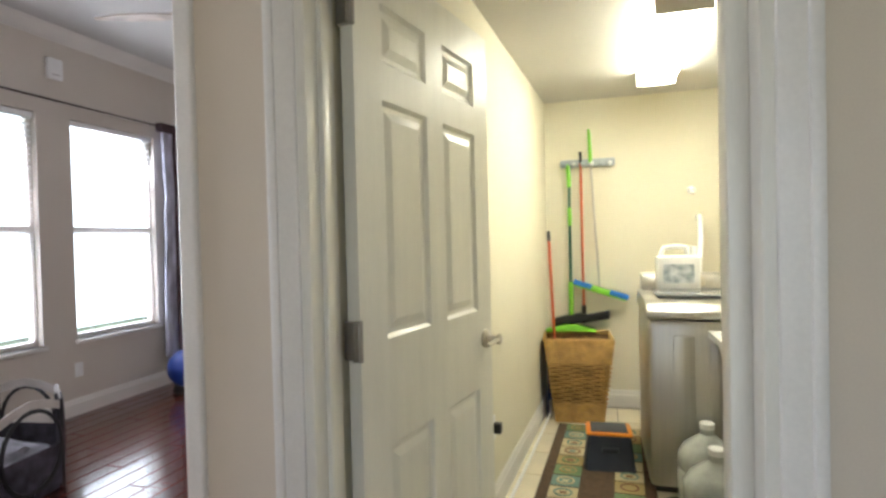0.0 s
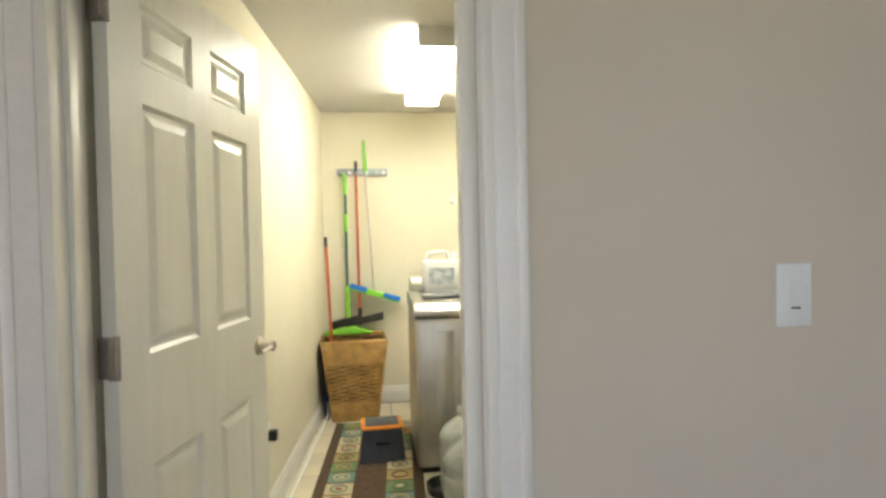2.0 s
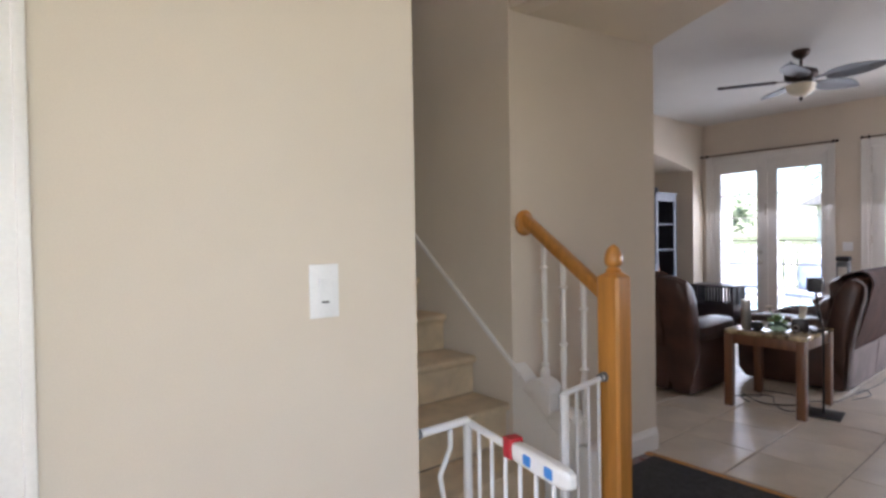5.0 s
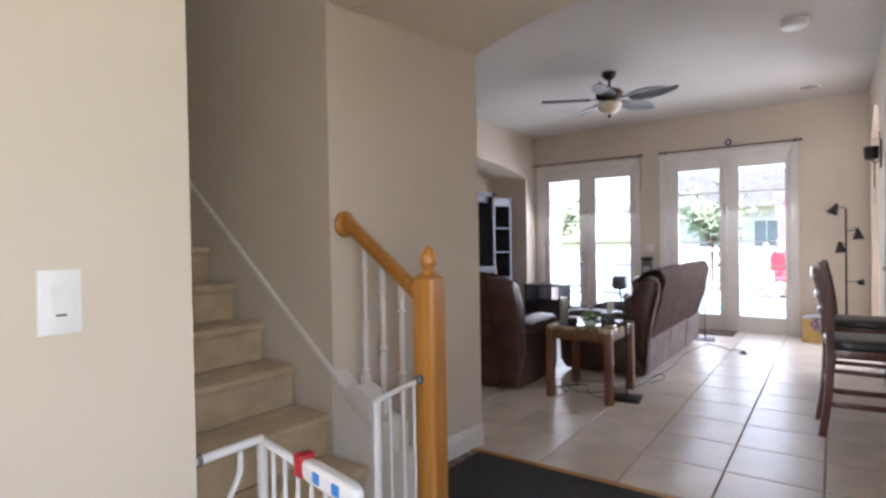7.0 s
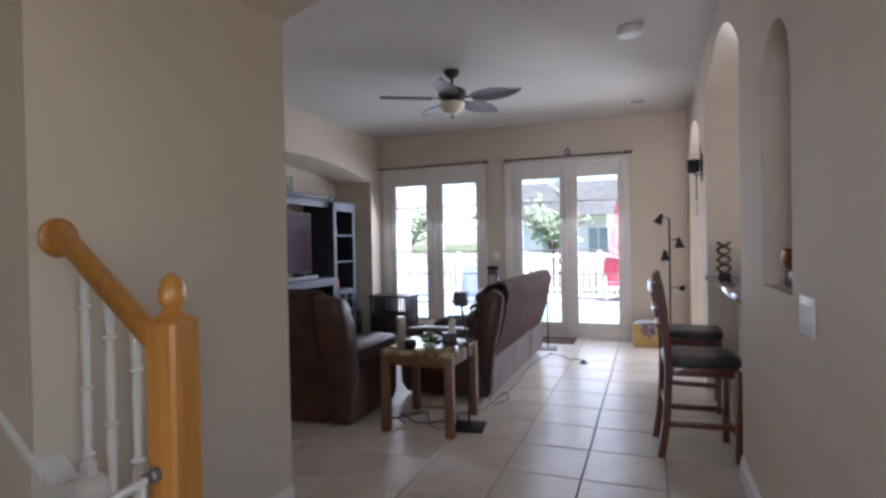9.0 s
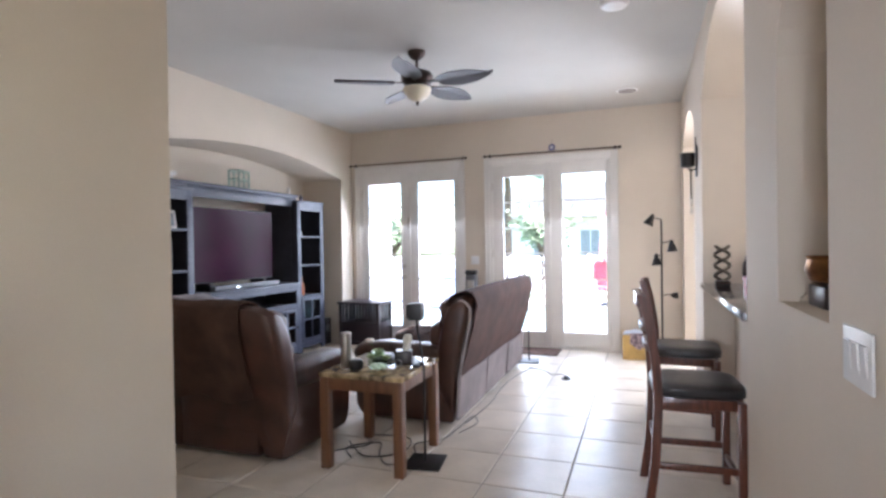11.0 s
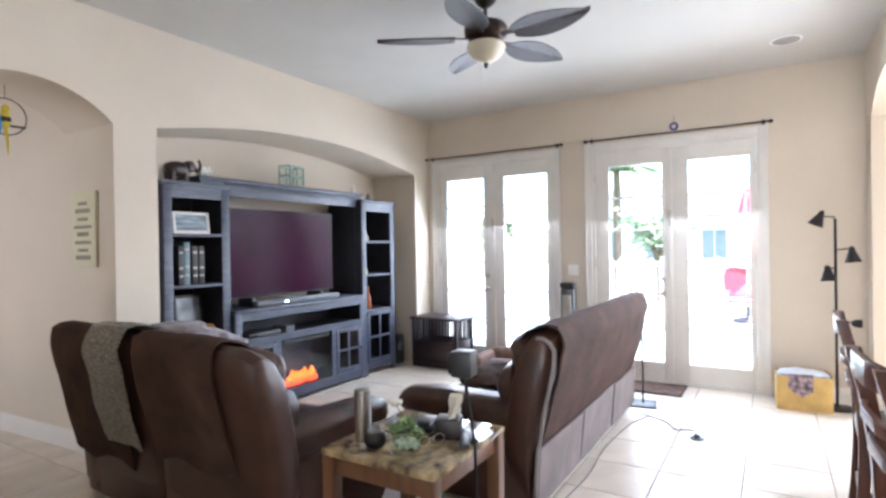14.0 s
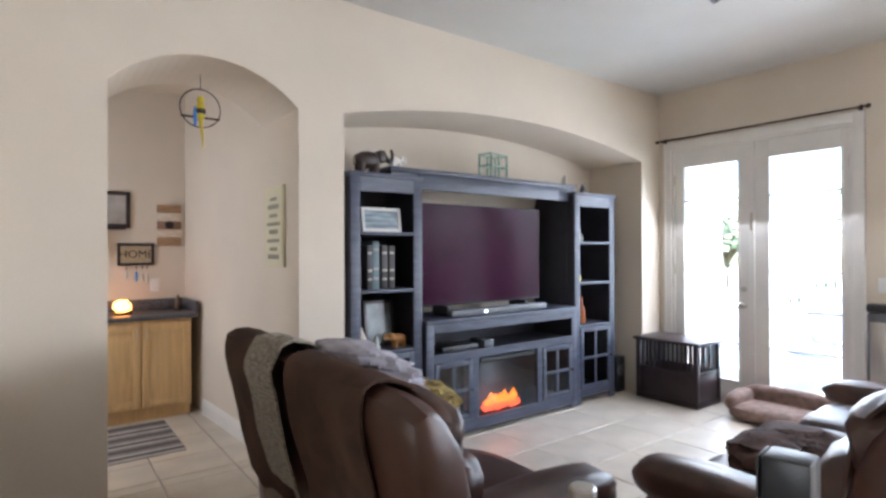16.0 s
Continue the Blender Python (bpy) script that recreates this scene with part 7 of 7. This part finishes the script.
plug_part = part("plug", box(-0.02, 0.02, 0.006, 0.045, -0.02, 0.03, 0.006), BLACK_PLASTIC, outlet)
plug_part.matrix_basis = Matrix.Rotation(radians(180), 4, "Z")
part("cord", tube(resample([(0, -0.04, 0.0), (0.02, -0.06, -0.10), (-0.03, -0.05, -0.22), (0.05, -0.06, -0.33), (0.10, -0.05, -0.405)], 18), 0.004, n=6), WHITE_PLASTIC, plug_part)
pipe = thing("wall_spout", "white pipe stub on the laundry back wall", "pipe", (1.22, 4.398, 1.66))
part("flange", lathe([(0.03, 0), (0.028, 0.008), (0.012, 0.012)], m=Matrix.Rotation(radians(90), 3, "X")), WHITE_PLASTIC, pipe)
part("spout", tube([(0, -0.01, 0), (0, -0.06, 0), (0, -0.07, -0.03)], 0.012), NICKEL, pipe)
trough = thing("vinyl_trim", "loose white plastic strip along the laundry baseboard", "trim strip")
part("strip", tube([(0.09, 2.6, 0.012), (0.13, 3.2, 0.014), (0.19, 4.0, 0.05), (0.17, 4.15, 0.14)], 0.010), WHITE_PLASTIC, trough)

# ---- front room ----


def window(name, y0, y1, z0, z1):
    win = thing(name, "tall white window with a lowered blind", "window", kind="structure")
    bm = bmesh.new()
    x = -3.60
    for a, b, c, d in ((y0, y0 + 0.035, z0, z1), (y1 - 0.035, y1, z0, z1), (y0 + 0.035, y1 - 0.035, z0, z0 + 0.04), (y0 + 0.035, y1 - 0.035, z1 - 0.04, z1), (y0 + 0.035, y1 - 0.035, (z0 + z1) / 2 - 0.03, (z0 + z1) / 2 + 0.03)):
        box(x, x + 0.05, a, b, c, d, 0.003, bm)
    part("window_frame", bm, TRIM, win)
    pane = part("pane", box(x + 0.02, x + 0.025, y0 + 0.03, y1 - 0.03, z0 + 0.03, z1 - 0.03), GLASS, win)
    pane.visible_shadow = False
    part("window_sill", box(-3.55, -3.47, y0 - 0.02, y1 + 0.02, z0 - 0.03, z0, 0.005), TRIM, win)
    for k in range(38):
        z = z0 + 0.05 + (z1 - z0 - 0.1) * k / 37
        sl = bmesh.new()
        prism([(-3.542, z - 0.003), (-3.518, z + 0.0005), (-3.518, z + 0.002), (-3.542, z - 0.0015)], "y", y0 + 0.012, y1 - 0.012, sl)
        part("slat", sl, WHITE_PLASTIC, win, soft=False)
    part("head_rail", box(-3.55, -3.51, y0 + 0.008, y1 - 0.008, z1 - 0.045, z1 - 0.005, 0.004), WHITE_PLASTIC, win)
    for y in (y0 + 0.15, y1 - 0.15):
        part("ladder_cord", tube([(-3.53, y, z0 + 0.03), (-3.53, y, z1 - 0.04)], 0.0015, n=5), WHITE_PLASTIC, win)


for k, (a, b) in enumerate(WIN):
    window(f"window_{k + 1}", a, b, 0.60, 2.37)
rod = thing("curtain_rod", "thin dark curtain rod above the front room windows", "curtain rod")
part("rod", tube([(-3.42, -0.4, 2.48), (-3.42, 2.2, 2.47), (-3.42, 4.52, 2.47)], 0.008), BRONZE, rod)
for y in (0.2, 2.2, 4.45):
    part("bracket", tube([(-3.5, y, 2.47), (-3.42, y, 2.465)], 0.006), BRONZE, rod)
for y0, y1, c, label in ((4.22, 4.40, (0.52, 0.52, 0.62), "pale sheer curtain panel at the front window"), (4.34, 4.56, (0.085, 0.05, 0.055), "dark brown curtain panel at the front window")):
    x = -3.43 if c[0] > 0.3 else -3.405
    rows = [[(x + 0.022 * math.sin(f * 24), y0 + (y1 - y0) * f + (0.02 * math.sin(g * 5) if c[0] > 0.3 else 0), 2.455 - 2.17 * g) for g in [j / 10 for j in range(11)]] for f in [i / 24 for i in range(25)]]
    ob = tagged(part("curtain", cloth(rows, 0.004, wrinkle=0.01), material("curtain_cloth", c, 0.9, vary=0.2, scale=12, bump=0.4, stretch=(1, 1, 0.3))), label, "curtain")
part("header", box(-3.45, -3.38, 4.18, 4.58, 2.42, 2.50, 0.01), material("curtain_header", (0.06, 0.035, 0.04), 0.9), rod)
chime = thing("door_chime", "square white box high on the front room wall", "wall box", (-3.499, 3.23, 2.73))
part("cover", box(0, 0.035, -0.06, 0.06, -0.08, 0.08, 0.006), WHITE_PLASTIC, chime)
part("slot", box(0.034, 0.037, -0.03, 0.03, -0.05, -0.044), GREY_TRIM, chime)
outlet2 = thing("wall_outlet", "white outlet on the front room wall", "outlet", (-3.499, 3.36, 0.36))
part("plate", box(0, 0.006, -0.035, 0.035, -0.057, 0.057, 0.002), WHITE_PLASTIC, outlet2)
part("socket", box(0.005, 0.009, -0.018, 0.018, -0.042, 0.042, 0.003), WHITE_PLASTIC, outlet2)

pen = thing("pet_playpen", "black mesh folding pet playpen with pale trim", "playpen", (-2.80, 2.02, -0.0), 10)
MESH_CLOTH = material("black_mesh_cloth", (0.05, 0.045, 0.06), 0.9, vary=0.3, scale=14, bump=0.4)
PALE_PIPE = material("pale_piping", (0.52, 0.48, 0.44), 0.7)
R = 0.52
corners = [(R * math.cos(math.pi / 8 + i * math.pi / 4), R * math.sin(math.pi / 8 + i * math.pi / 4)) for i in range(8)]
for i in range(8):
    (xa, ya), (xb, yb) = corners[i], corners[(i + 1) % 8]
    p, q = Vector((xa, ya, 0)), Vector((xb, yb, 0))
    out = Vector(((xa + xb) / 2, (ya + yb) / 2, 0)).normalized()
    rows = [[p.lerp(q, f) + Vector((0, 0, 0.02 + 0.24 * g)) for g in (0, 0.5, 1)] for f in (0, 0.5, 1)]
    wallp = part("side_panel", cloth(rows, 0.006, wrinkle=0.008, seed=i), MESH_CLOTH, pen)
    upper = [[p.lerp(q, f) + Vector((0, 0, 0.44 + 0.05 * math.sin(math.pi * f) + 0.05 * g)) for g in (0, 1)] for f in (0, 0.25, 0.5, 0.75, 1)]
    part("top_band", cloth(upper, 0.008, wrinkle=0.004, seed=i), PALE_PIPE, pen)
    bm = bmesh.new()
    mid = (p + q) / 2
    side = (q - p).normalized()
    tube([mid + out * 0.006 + side * (0.185 * math.cos(a)) + Vector((0, 0, 0.27 + 0.215 * math.sin(a))) for a in [k * math.pi / 12 for k in range(25)]], 0.011, bm, 6)
    part("loop", bm, PALE_PIPE if i in (3, 6) else BLACK_PLASTIC, wallp)
    part("post", tube([p + Vector((0, 0, 0.0)), p + Vector((0, 0, 0.50))], 0.010), BLACK_PLASTIC, pen)
part("floor_pad", lathe([(R * 0.96, 0.0), (R * 0.96, 0.02), (0.002, 0.022)], n=8, m=Matrix.Rotation(math.pi / 8, 3, "Z")), MESH_CLOTH, pen)
bedding = part("bedding", pillow(0.05, 0.05, 0.14, 0.7, 0.6, 0.22, 2.5, rough=0.3), material("grey_bedding", (0.25, 0.24, 0.27), 0.95, vary=0.2, scale=9), pen)
ball = thing("exercise_ball", "blue exercise ball on a dark ring stand", "ball", (-3.10, 4.10, 0))
part("ball", lathe([(0.17 * math.sin(math.pi * i / 18), 0.22 - 0.17 * math.cos(math.pi * i / 18)) for i in range(19)], n=28), material("blue_rubber", (0.03, 0.08, 0.42), 0.4), ball)
part("stand", lathe([(0.12, 0), (0.13, 0.02), (0.11, 0.07), (0.10, 0.07)], n=24), BLACK_PLASTIC, ball)
ceiling_fan("ceiling_fan", "pale wooden ceiling fan in the front room", (-1.75, 2.85, CEIL), 50, WHITE_PLASTIC, material("pale_fan_blade", (0.50, 0.42, 0.35), 0.5, vary=0.15, scale=8), light=False, blades=5, length=0.52)

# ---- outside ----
# added glowing panel, makes the front windows shine white
BACKDROP_GLOW = material("glowing_white_backdrop", (0.8, 0.8, 0.8), 1.0, vary=0.02, bump=0, emit=(0.93, 0.96, 1.0), strength=1.6)
structure("backdrop", box(-9.1, -9.0, -6, 14, -0.18, 7), BACKDROP_GLOW, "glowing panel in place of the bright outdoors beyond the front windows", "backdrop")
GRASS = material("lawn", (0.12, 0.15, 0.07), 0.95, vary=0.3, scale=4, bump=0.8, fine=60)
PATIO = material("pale_patio_concrete", (0.55, 0.51, 0.46), 0.8, vary=0.08, scale=5, bump=0.2)
structure("ground", prism([(-400, -400), (400, -400), (400, 400), (-400, 400)], "z", -0.5, -0.18), GRASS, "lawn reaching to the horizon", "ground")
patio = bmesh.new()
for a in ((FAR_X + 0.15, 11.3, -6, 8), (14.6, 16.4, -6, 8), (11.3, 14.6, 4.6, 8), (11.3, 14.6, -6, -4.0)):
    box(*a, -0.3, -0.06, bm=patio)
structure("patio", patio, PATIO, "pale concrete patio round the pool", "patio")
structure("water", box(11.3, 14.6, -4.0, 4.6, -0.3, -0.14), material("pool_water", (0.25, 0.48, 0.52), 0.05, vary=0.1, scale=2, bump=0.3, fine=6, distance=0.02), "blue swimming pool water", "water")
STUCCO = material("white_stucco", (0.74, 0.72, 0.70), 0.85, vary=0.05, scale=3, bump=0.3)
# pinkish stucco, its colour darkened to stand for the wall's shade
structure("patio_wall", box(FAR_X + 0.15, 12.6, 4.62, 4.82, -0.1, 3.0), material("shaded_blush_stucco", (0.50, 0.44, 0.42), 0.85, vary=0.05, scale=3, bump=0.3), "blush stucco wall beside the patio, shade in its colour", "wall")

# unseen slab, added to hold sun and sky back from the entrance opening
structure("entrance_sun_block", box(-1.0, 3.0, -3.6, BACK_Y - 0.002, 2.6, 2.72), STUCCO, "unseen white slab shielding the entrance opening from the sun", "roof")
fence = thing("pool_fence", "white slatted fence behind the pool", "fence", (16.8, 0, -0.18))

bm = box(-0.05, 0.05, -0.05, 0.05, 0, 1.30, 0.005)
post = part("post", bm, WHITE_PLASTIC, fence)
post.location = (0, -9, 0)
slat = part("slat", box(-0.012, 0.012, -0.045, 0.045, 0.1, 1.22), WHITE_PLASTIC, fence)
slat.location = (0, -8.9, 0)
for k in range(1, 10):
    ob = new("post", post.data)
    ob.parent, ob.location = fence, (0, -9 + 2 * k, 0)
for k in range(1, 112):
    ob = new("slat", slat.data)
    ob.parent, ob.location = fence, (0, -8.9 + 0.16 * k, 0)
for z in (0.2, 1.1):
    part("rail", box(-0.03, 0.03, -9, 9, z, z + 0.07), WHITE_PLASTIC, fence)


def house(at, rz, width, label, wall_mat, roof_mat):
    h = thing("house", label, "house", at, rz)
    part("wall", box(0, 8, -width / 2, width / 2, 0, 2.9), wall_mat, h, soft=False)
    part("roof", prism([(-width / 2 - 0.6, 2.85), (width / 2 + 0.6, 2.85), (width / 2 - 2.5, 4.6), (-width / 2 + 2.5, 4.6)], "x", -0.7, 8.7), roof_mat, h, soft=False)
    for k in range(int(width / 2.4)):
        y = -width / 2 + 1.3 + 2.4 * k
        w = part("window", box(-0.03, 0.02, y - 0.5, y + 0.5, 0.9, 2.2), material("dim_window", (0.25, 0.28, 0.31), 0.1), h)
        for a, b, c, d in ((y - 0.56, y - 0.5, 0.84, 2.26), (y + 0.5, y + 0.56, 0.84, 2.26), (y - 0.5, y + 0.5, 2.2, 2.26), (y - 0.5, y + 0.5, 0.84, 0.9), (y - 0.02, y + 0.02, 0.9, 2.2)):
            part("window_frame", box(-0.05, 0.02, a, b, c, d), WHITE_PLASTIC, w)


ROOF = material("grey_shingle_roof", (0.30, 0.29, 0.29), 0.9, vary=0.15, scale=8, bump=0.5)
house((31, 3.5, -0.18), 0, 10.0, "single-storey white house beyond the fence", STUCCO, ROOF)
house((33, -6.5, -0.18), 0, 9.0, "single-storey pale house beyond the fence", material("pale_grey_stucco", (0.52, 0.52, 0.53), 0.85, vary=0.05, scale=3), ROOF)

LEAF = material("bright_leaf", (0.28, 0.35, 0.22), 0.6, vary=0.3, scale=2, bump=0.1)
LEAF_PALM = material("palm_leaf", (0.17, 0.25, 0.12), 0.55, vary=0.3, scale=2, bump=0.1)
BARK = material("grey_bark", (0.16, 0.12, 0.09), 0.9, vary=0.25, scale=12, bump=0.6)
rng = random.Random(11)


def leafy_tree(at, height, spread, leaves, label):
    t = thing("tree", label, "tree", at)
    bm = tube([(0, 0, 0), (0.05, 0.02, height * 0.3), (0.0, 0.1, height * 0.55)], 0.12, n=9, r2=0.06)
    tips = []
    for k in range(7):
        a = k * 0.95
        tip = Vector((math.cos(a) * spread * 0.7, math.sin(a) * spread * 0.7, height * (0.62 + 0.3 * rng.random())))
        tube([(0, 0.05, height * 0.42), tip * 0.5 + Vector((0, 0, height * 0.25)), tip], 0.05, bm, 6, r2=0.015)
        tips.append(tip)
    part("trunk", bm, BARK, t)
    verts, faces = [], []
    for k in range(leaves):
        c = rng.choice(tips)
        p = c + Vector((rng.gauss(0, spread * 0.30), rng.gauss(0, spread * 0.30), rng.gauss(0, height * 0.11)))
        u = Vector((rng.uniform(-1, 1), rng.uniform(-1, 1), rng.uniform(-0.5, 0.5))).normalized() * 0.13
        v = u.orthogonal().normalized() * 0.05
        b = len(verts)
        verts += [p - u, p + v, p + u, p - v]
        faces.append((b, b + 1, b + 2, b + 3))
    mesh = bpy.data.meshes.new("crown")
    mesh.from_pydata(verts, [], faces)
    mesh.materials.append(LEAF)
    crown = new("crown", mesh)
    crown.parent = t
    tagged(crown, "green leafy crown", kind="stuff")


def palm(at, height, fronds, label):
    t = thing("palm_tree", label, "tree", at)
    bm = bmesh.new()
    lathe([(0.16 - 0.05 * i / 14 + (0.012 if i % 2 else 0), height * i / 14) for i in range(15)], bm, 12)
    part("trunk", bm, BARK, t)
    for k in range(fronds):
        a, droop = k * 2.4, 0.3 + 0.9 * (k % 4) / 4
        d = Vector((math.cos(a), math.sin(a), 0))
        stem = [Vector((0, 0, height)) + d * (1.9 * s) + Vector((0, 0, 0.9 * s - droop * 1.9 * s * s)) for s in [i / 12 for i in range(13)]]
        verts, faces = [], []
        side = Vector((-d.y, d.x, 0))
        for i in range(1, 13):
            for sgn in (-1, 1):
                length = 0.55 * math.sin(math.pi * min(1, i / 12 * 0.9 + 0.08))
                b = len(verts)
                tip = stem[i] + side * sgn * length + d * 0.22 - Vector((0, 0, 0.22 * length + 0.05))
                verts += [stem[i - 1], stem[i] + d * 0.02, tip]
                faces.append((b, b + 1, b + 2))
        mesh = bpy.data.meshes.new("frond")
        mesh.from_pydata(verts, [], faces)
        mesh.materials.append(LEAF_PALM)
        ob = new("frond", mesh)
        ob.parent = t


leafy_tree((19.8, 2.7, -0.18), 2.6, 0.75, 1000, "bright green leafy tree beyond the fence")
palm((23.0, 4.6, -0.18), 4.2, 15, "palm tree beyond the fence")
leafy_tree((20.6, 8.3, -0.18), 2.9, 0.95, 1300, "dense green leafy tree beyond the fence")

RED_CLOTH = material("red_canvas", (0.62, 0.10, 0.13), 0.8, vary=0.12, scale=6, bump=0.3)
umbrella = thing("patio_umbrella", "closed red patio umbrella beside the pool", "umbrella", (15.2, 0.36, -0.06))
part("base", lathe([(0.25, 0), (0.25, 0.06), (0.05, 0.10), (0.04, 0.3)], n=20), GREY_PLASTIC, umbrella)
part("pole", tube([(0, 0, 0.1), (0, 0, 2.45)], 0.022), WHITE_PLASTIC, umbrella)
bm = bmesh.new()
rings = []
for r, z in ((0.03, 2.5), (0.08, 2.3), (0.15, 1.9), (0.20, 1.5), (0.23, 1.15), (0.16, 1.0)):
    rings.append([bm.verts.new((r * (1 + 0.35 * (i % 2)) * math.cos(i * math.pi / 8), r * (1 + 0.35 * (i % 2)) * math.sin(i * math.pi / 8), z)) for i in range(16)])
for a, b in zip(rings, rings[1:]):
    for i in range(16):
        bm.faces.new((a[i], a[(i + 1) % 16], b[(i + 1) % 16], b[i]))
part("canopy", bm, RED_CLOTH, umbrella)


def patio_chair(at, rz, mat, label):
    c = thing("patio_chair", label, "chair", at, rz)
    for x in (-0.28, 0.28):
        part("side_frame", tube([(x, -0.25, 0), (x, -0.25, 0.58), (x, 0.28, 0.60), (x, 0.30, 0)], 0.016), WHITE_PLASTIC, c)
    part("seat", pillow(0, 0.0, 0.42, 0.56, 0.56, 0.10, 4), mat, c)
    part("backrest", pillow(0, 0.27, 0.74, 0.56, 0.10, 0.60, 4, tilt=-12), mat, c)


patio_chair((14.95, 0.45, -0.06), -80, RED_CLOTH, "red cushioned patio chair beside the pool")
BLUE_CLOTH = material("blue_grey_sling", (0.30, 0.38, 0.50), 0.8)
patio_chair((10.75, 3.55, -0.06), -60, BLUE_CLOTH, "blue sling patio chair outside the French doors")
patio_chair((10.9, 2.75, -0.06), -100, BLUE_CLOTH, "blue sling patio chair beside the other")
grill = thing("patio_table", "white round patio table outside the doors", "table", (11.0, 2.15, -0.06))
part("top", lathe([(0.40, 0.68), (0.42, 0.69), (0.42, 0.71), (0.002, 0.715)], n=28), WHITE_PLASTIC, grill)
for k in range(4):
    a = k * math.pi / 2 + 0.5
    part("leg", tube([(0.32 * math.cos(a), 0.32 * math.sin(a), 0), (0.22 * math.cos(a), 0.22 * math.sin(a), 0.68)], 0.014), WHITE_PLASTIC, grill)

# ---- floor tiles and planks ----


def piece(name, mesh, parent, at, rz=0):
    ob = new(name, mesh)
    ob.parent = parent
    ob.location = at
    ob.rotation_euler = (0, 0, rz)
    return ob


def slab_mesh(name, w, d, h, mat, bevel=0.004):
    bm = bmesh.new()
    lo = [bm.verts.new((x, y, -h)) for x, y in ((-w / 2, -d / 2), (w / 2, -d / 2), (w / 2, d / 2), (-w / 2, d / 2))]
    mid = [bm.verts.new((x, y, -bevel)) for x, y in ((-w / 2, -d / 2), (w / 2, -d / 2), (w / 2, d / 2), (-w / 2, d / 2))]
    top = [bm.verts.new((x, y, 0)) for x, y in ((-w / 2 + bevel, -d / 2 + bevel), (w / 2 - bevel, -d / 2 + bevel), (w / 2 - bevel, d / 2 - bevel), (-w / 2 + bevel, d / 2 - bevel))]
    for a, b in ((lo, mid), (mid, top)):
        for i in range(4):
            bm.faces.new((a[i], a[(i + 1) % 4], b[(i + 1) % 4], b[i]))
    bm.faces.new(top)
    mesh = bpy.data.meshes.new(name)
    bm.to_mesh(mesh)
    bm.free()
    mesh.materials.append(mat)
    return mesh


def slabs(name, parent, mat, x_lines, y_lines, gap, limits, h=0.010):
    """Rectangular slabs between lines, cut at the limits, sharing meshes where alike."""
    made = {}
    count = 0
    x0, x1, y0, y1 = limits
    for a, b in zip(x_lines, x_lines[1:]):
        for c, d in zip(y_lines, y_lines[1:]):
            l, r, n, f = max(a + gap / 2, x0), min(b - gap / 2, x1), max(c + gap / 2, y0), min(d - gap / 2, y1)
            if r - l < 0.02 or f - n < 0.02:
                continue
            key = (round(r - l, 3), round(f - n, 3))
            if key not in made:
                made[key] = slab_mesh(name, *key, h, mat)
            piece(name, made[key], parent, ((l + r) / 2, (n + f) / 2, 0.0))
            count += 1
    return count


floor = bpy.data.objects["floor"]
T = 0.4615
xs = [5.350 + T * k for k in range(-5, 10)]
ys = [0.130 + T * k for k in range(-3, 11)]
slabs("tile", floor, TILE, xs, ys, 0.007, (3.942, FAR_X, -1.19, 4.395))
ys = [0.130 + T * k for k in range(-11, -2)]
slabs("tile", floor, TILE, xs[5:], ys, 0.007, (5.0, FAR_X, -4.79, -1.20))
xs = [5.350 + T * k for k in range(-5, 2)]
ys = [0.130 + T * k for k in range(8, 15)]
slabs("tile", bpy.data.objects["floor_alcove"], TILE, xs, ys, 0.007, (3.41, 5.56, 4.405, 6.295))
xs = [0.0 + 0.33 * k for k in range(-1, 6)]
ys = [1.06 + 0.33 * k for k in range(0, 11)]
slabs("tile", bpy.data.objects["floor_laundry"], LAUNDRY_TILE, xs, ys, 0.006, (-0.04, 1.645, 1.065, 4.395))
# planks run along y
xs = [-3.5 + 0.124 * k for k in range(0, 61)]
hall = bpy.data.objects["floor_hall"]
for i, (a, b) in enumerate(zip(xs, xs[1:])):
    shift = (i * 0.37) % 1.3
    top = 5.28 if b < 0.0 else 1.58 if a > 2.86 else 1.05
    ys = [-0.74 + shift + 1.3 * k - 1.3 for k in range(0, 8)]
    slabs("plank", hall, DARK_WOOD_FLOOR, (a, b), ys, 0.003, (-3.5, 3.899, -0.735, top), 0.012)
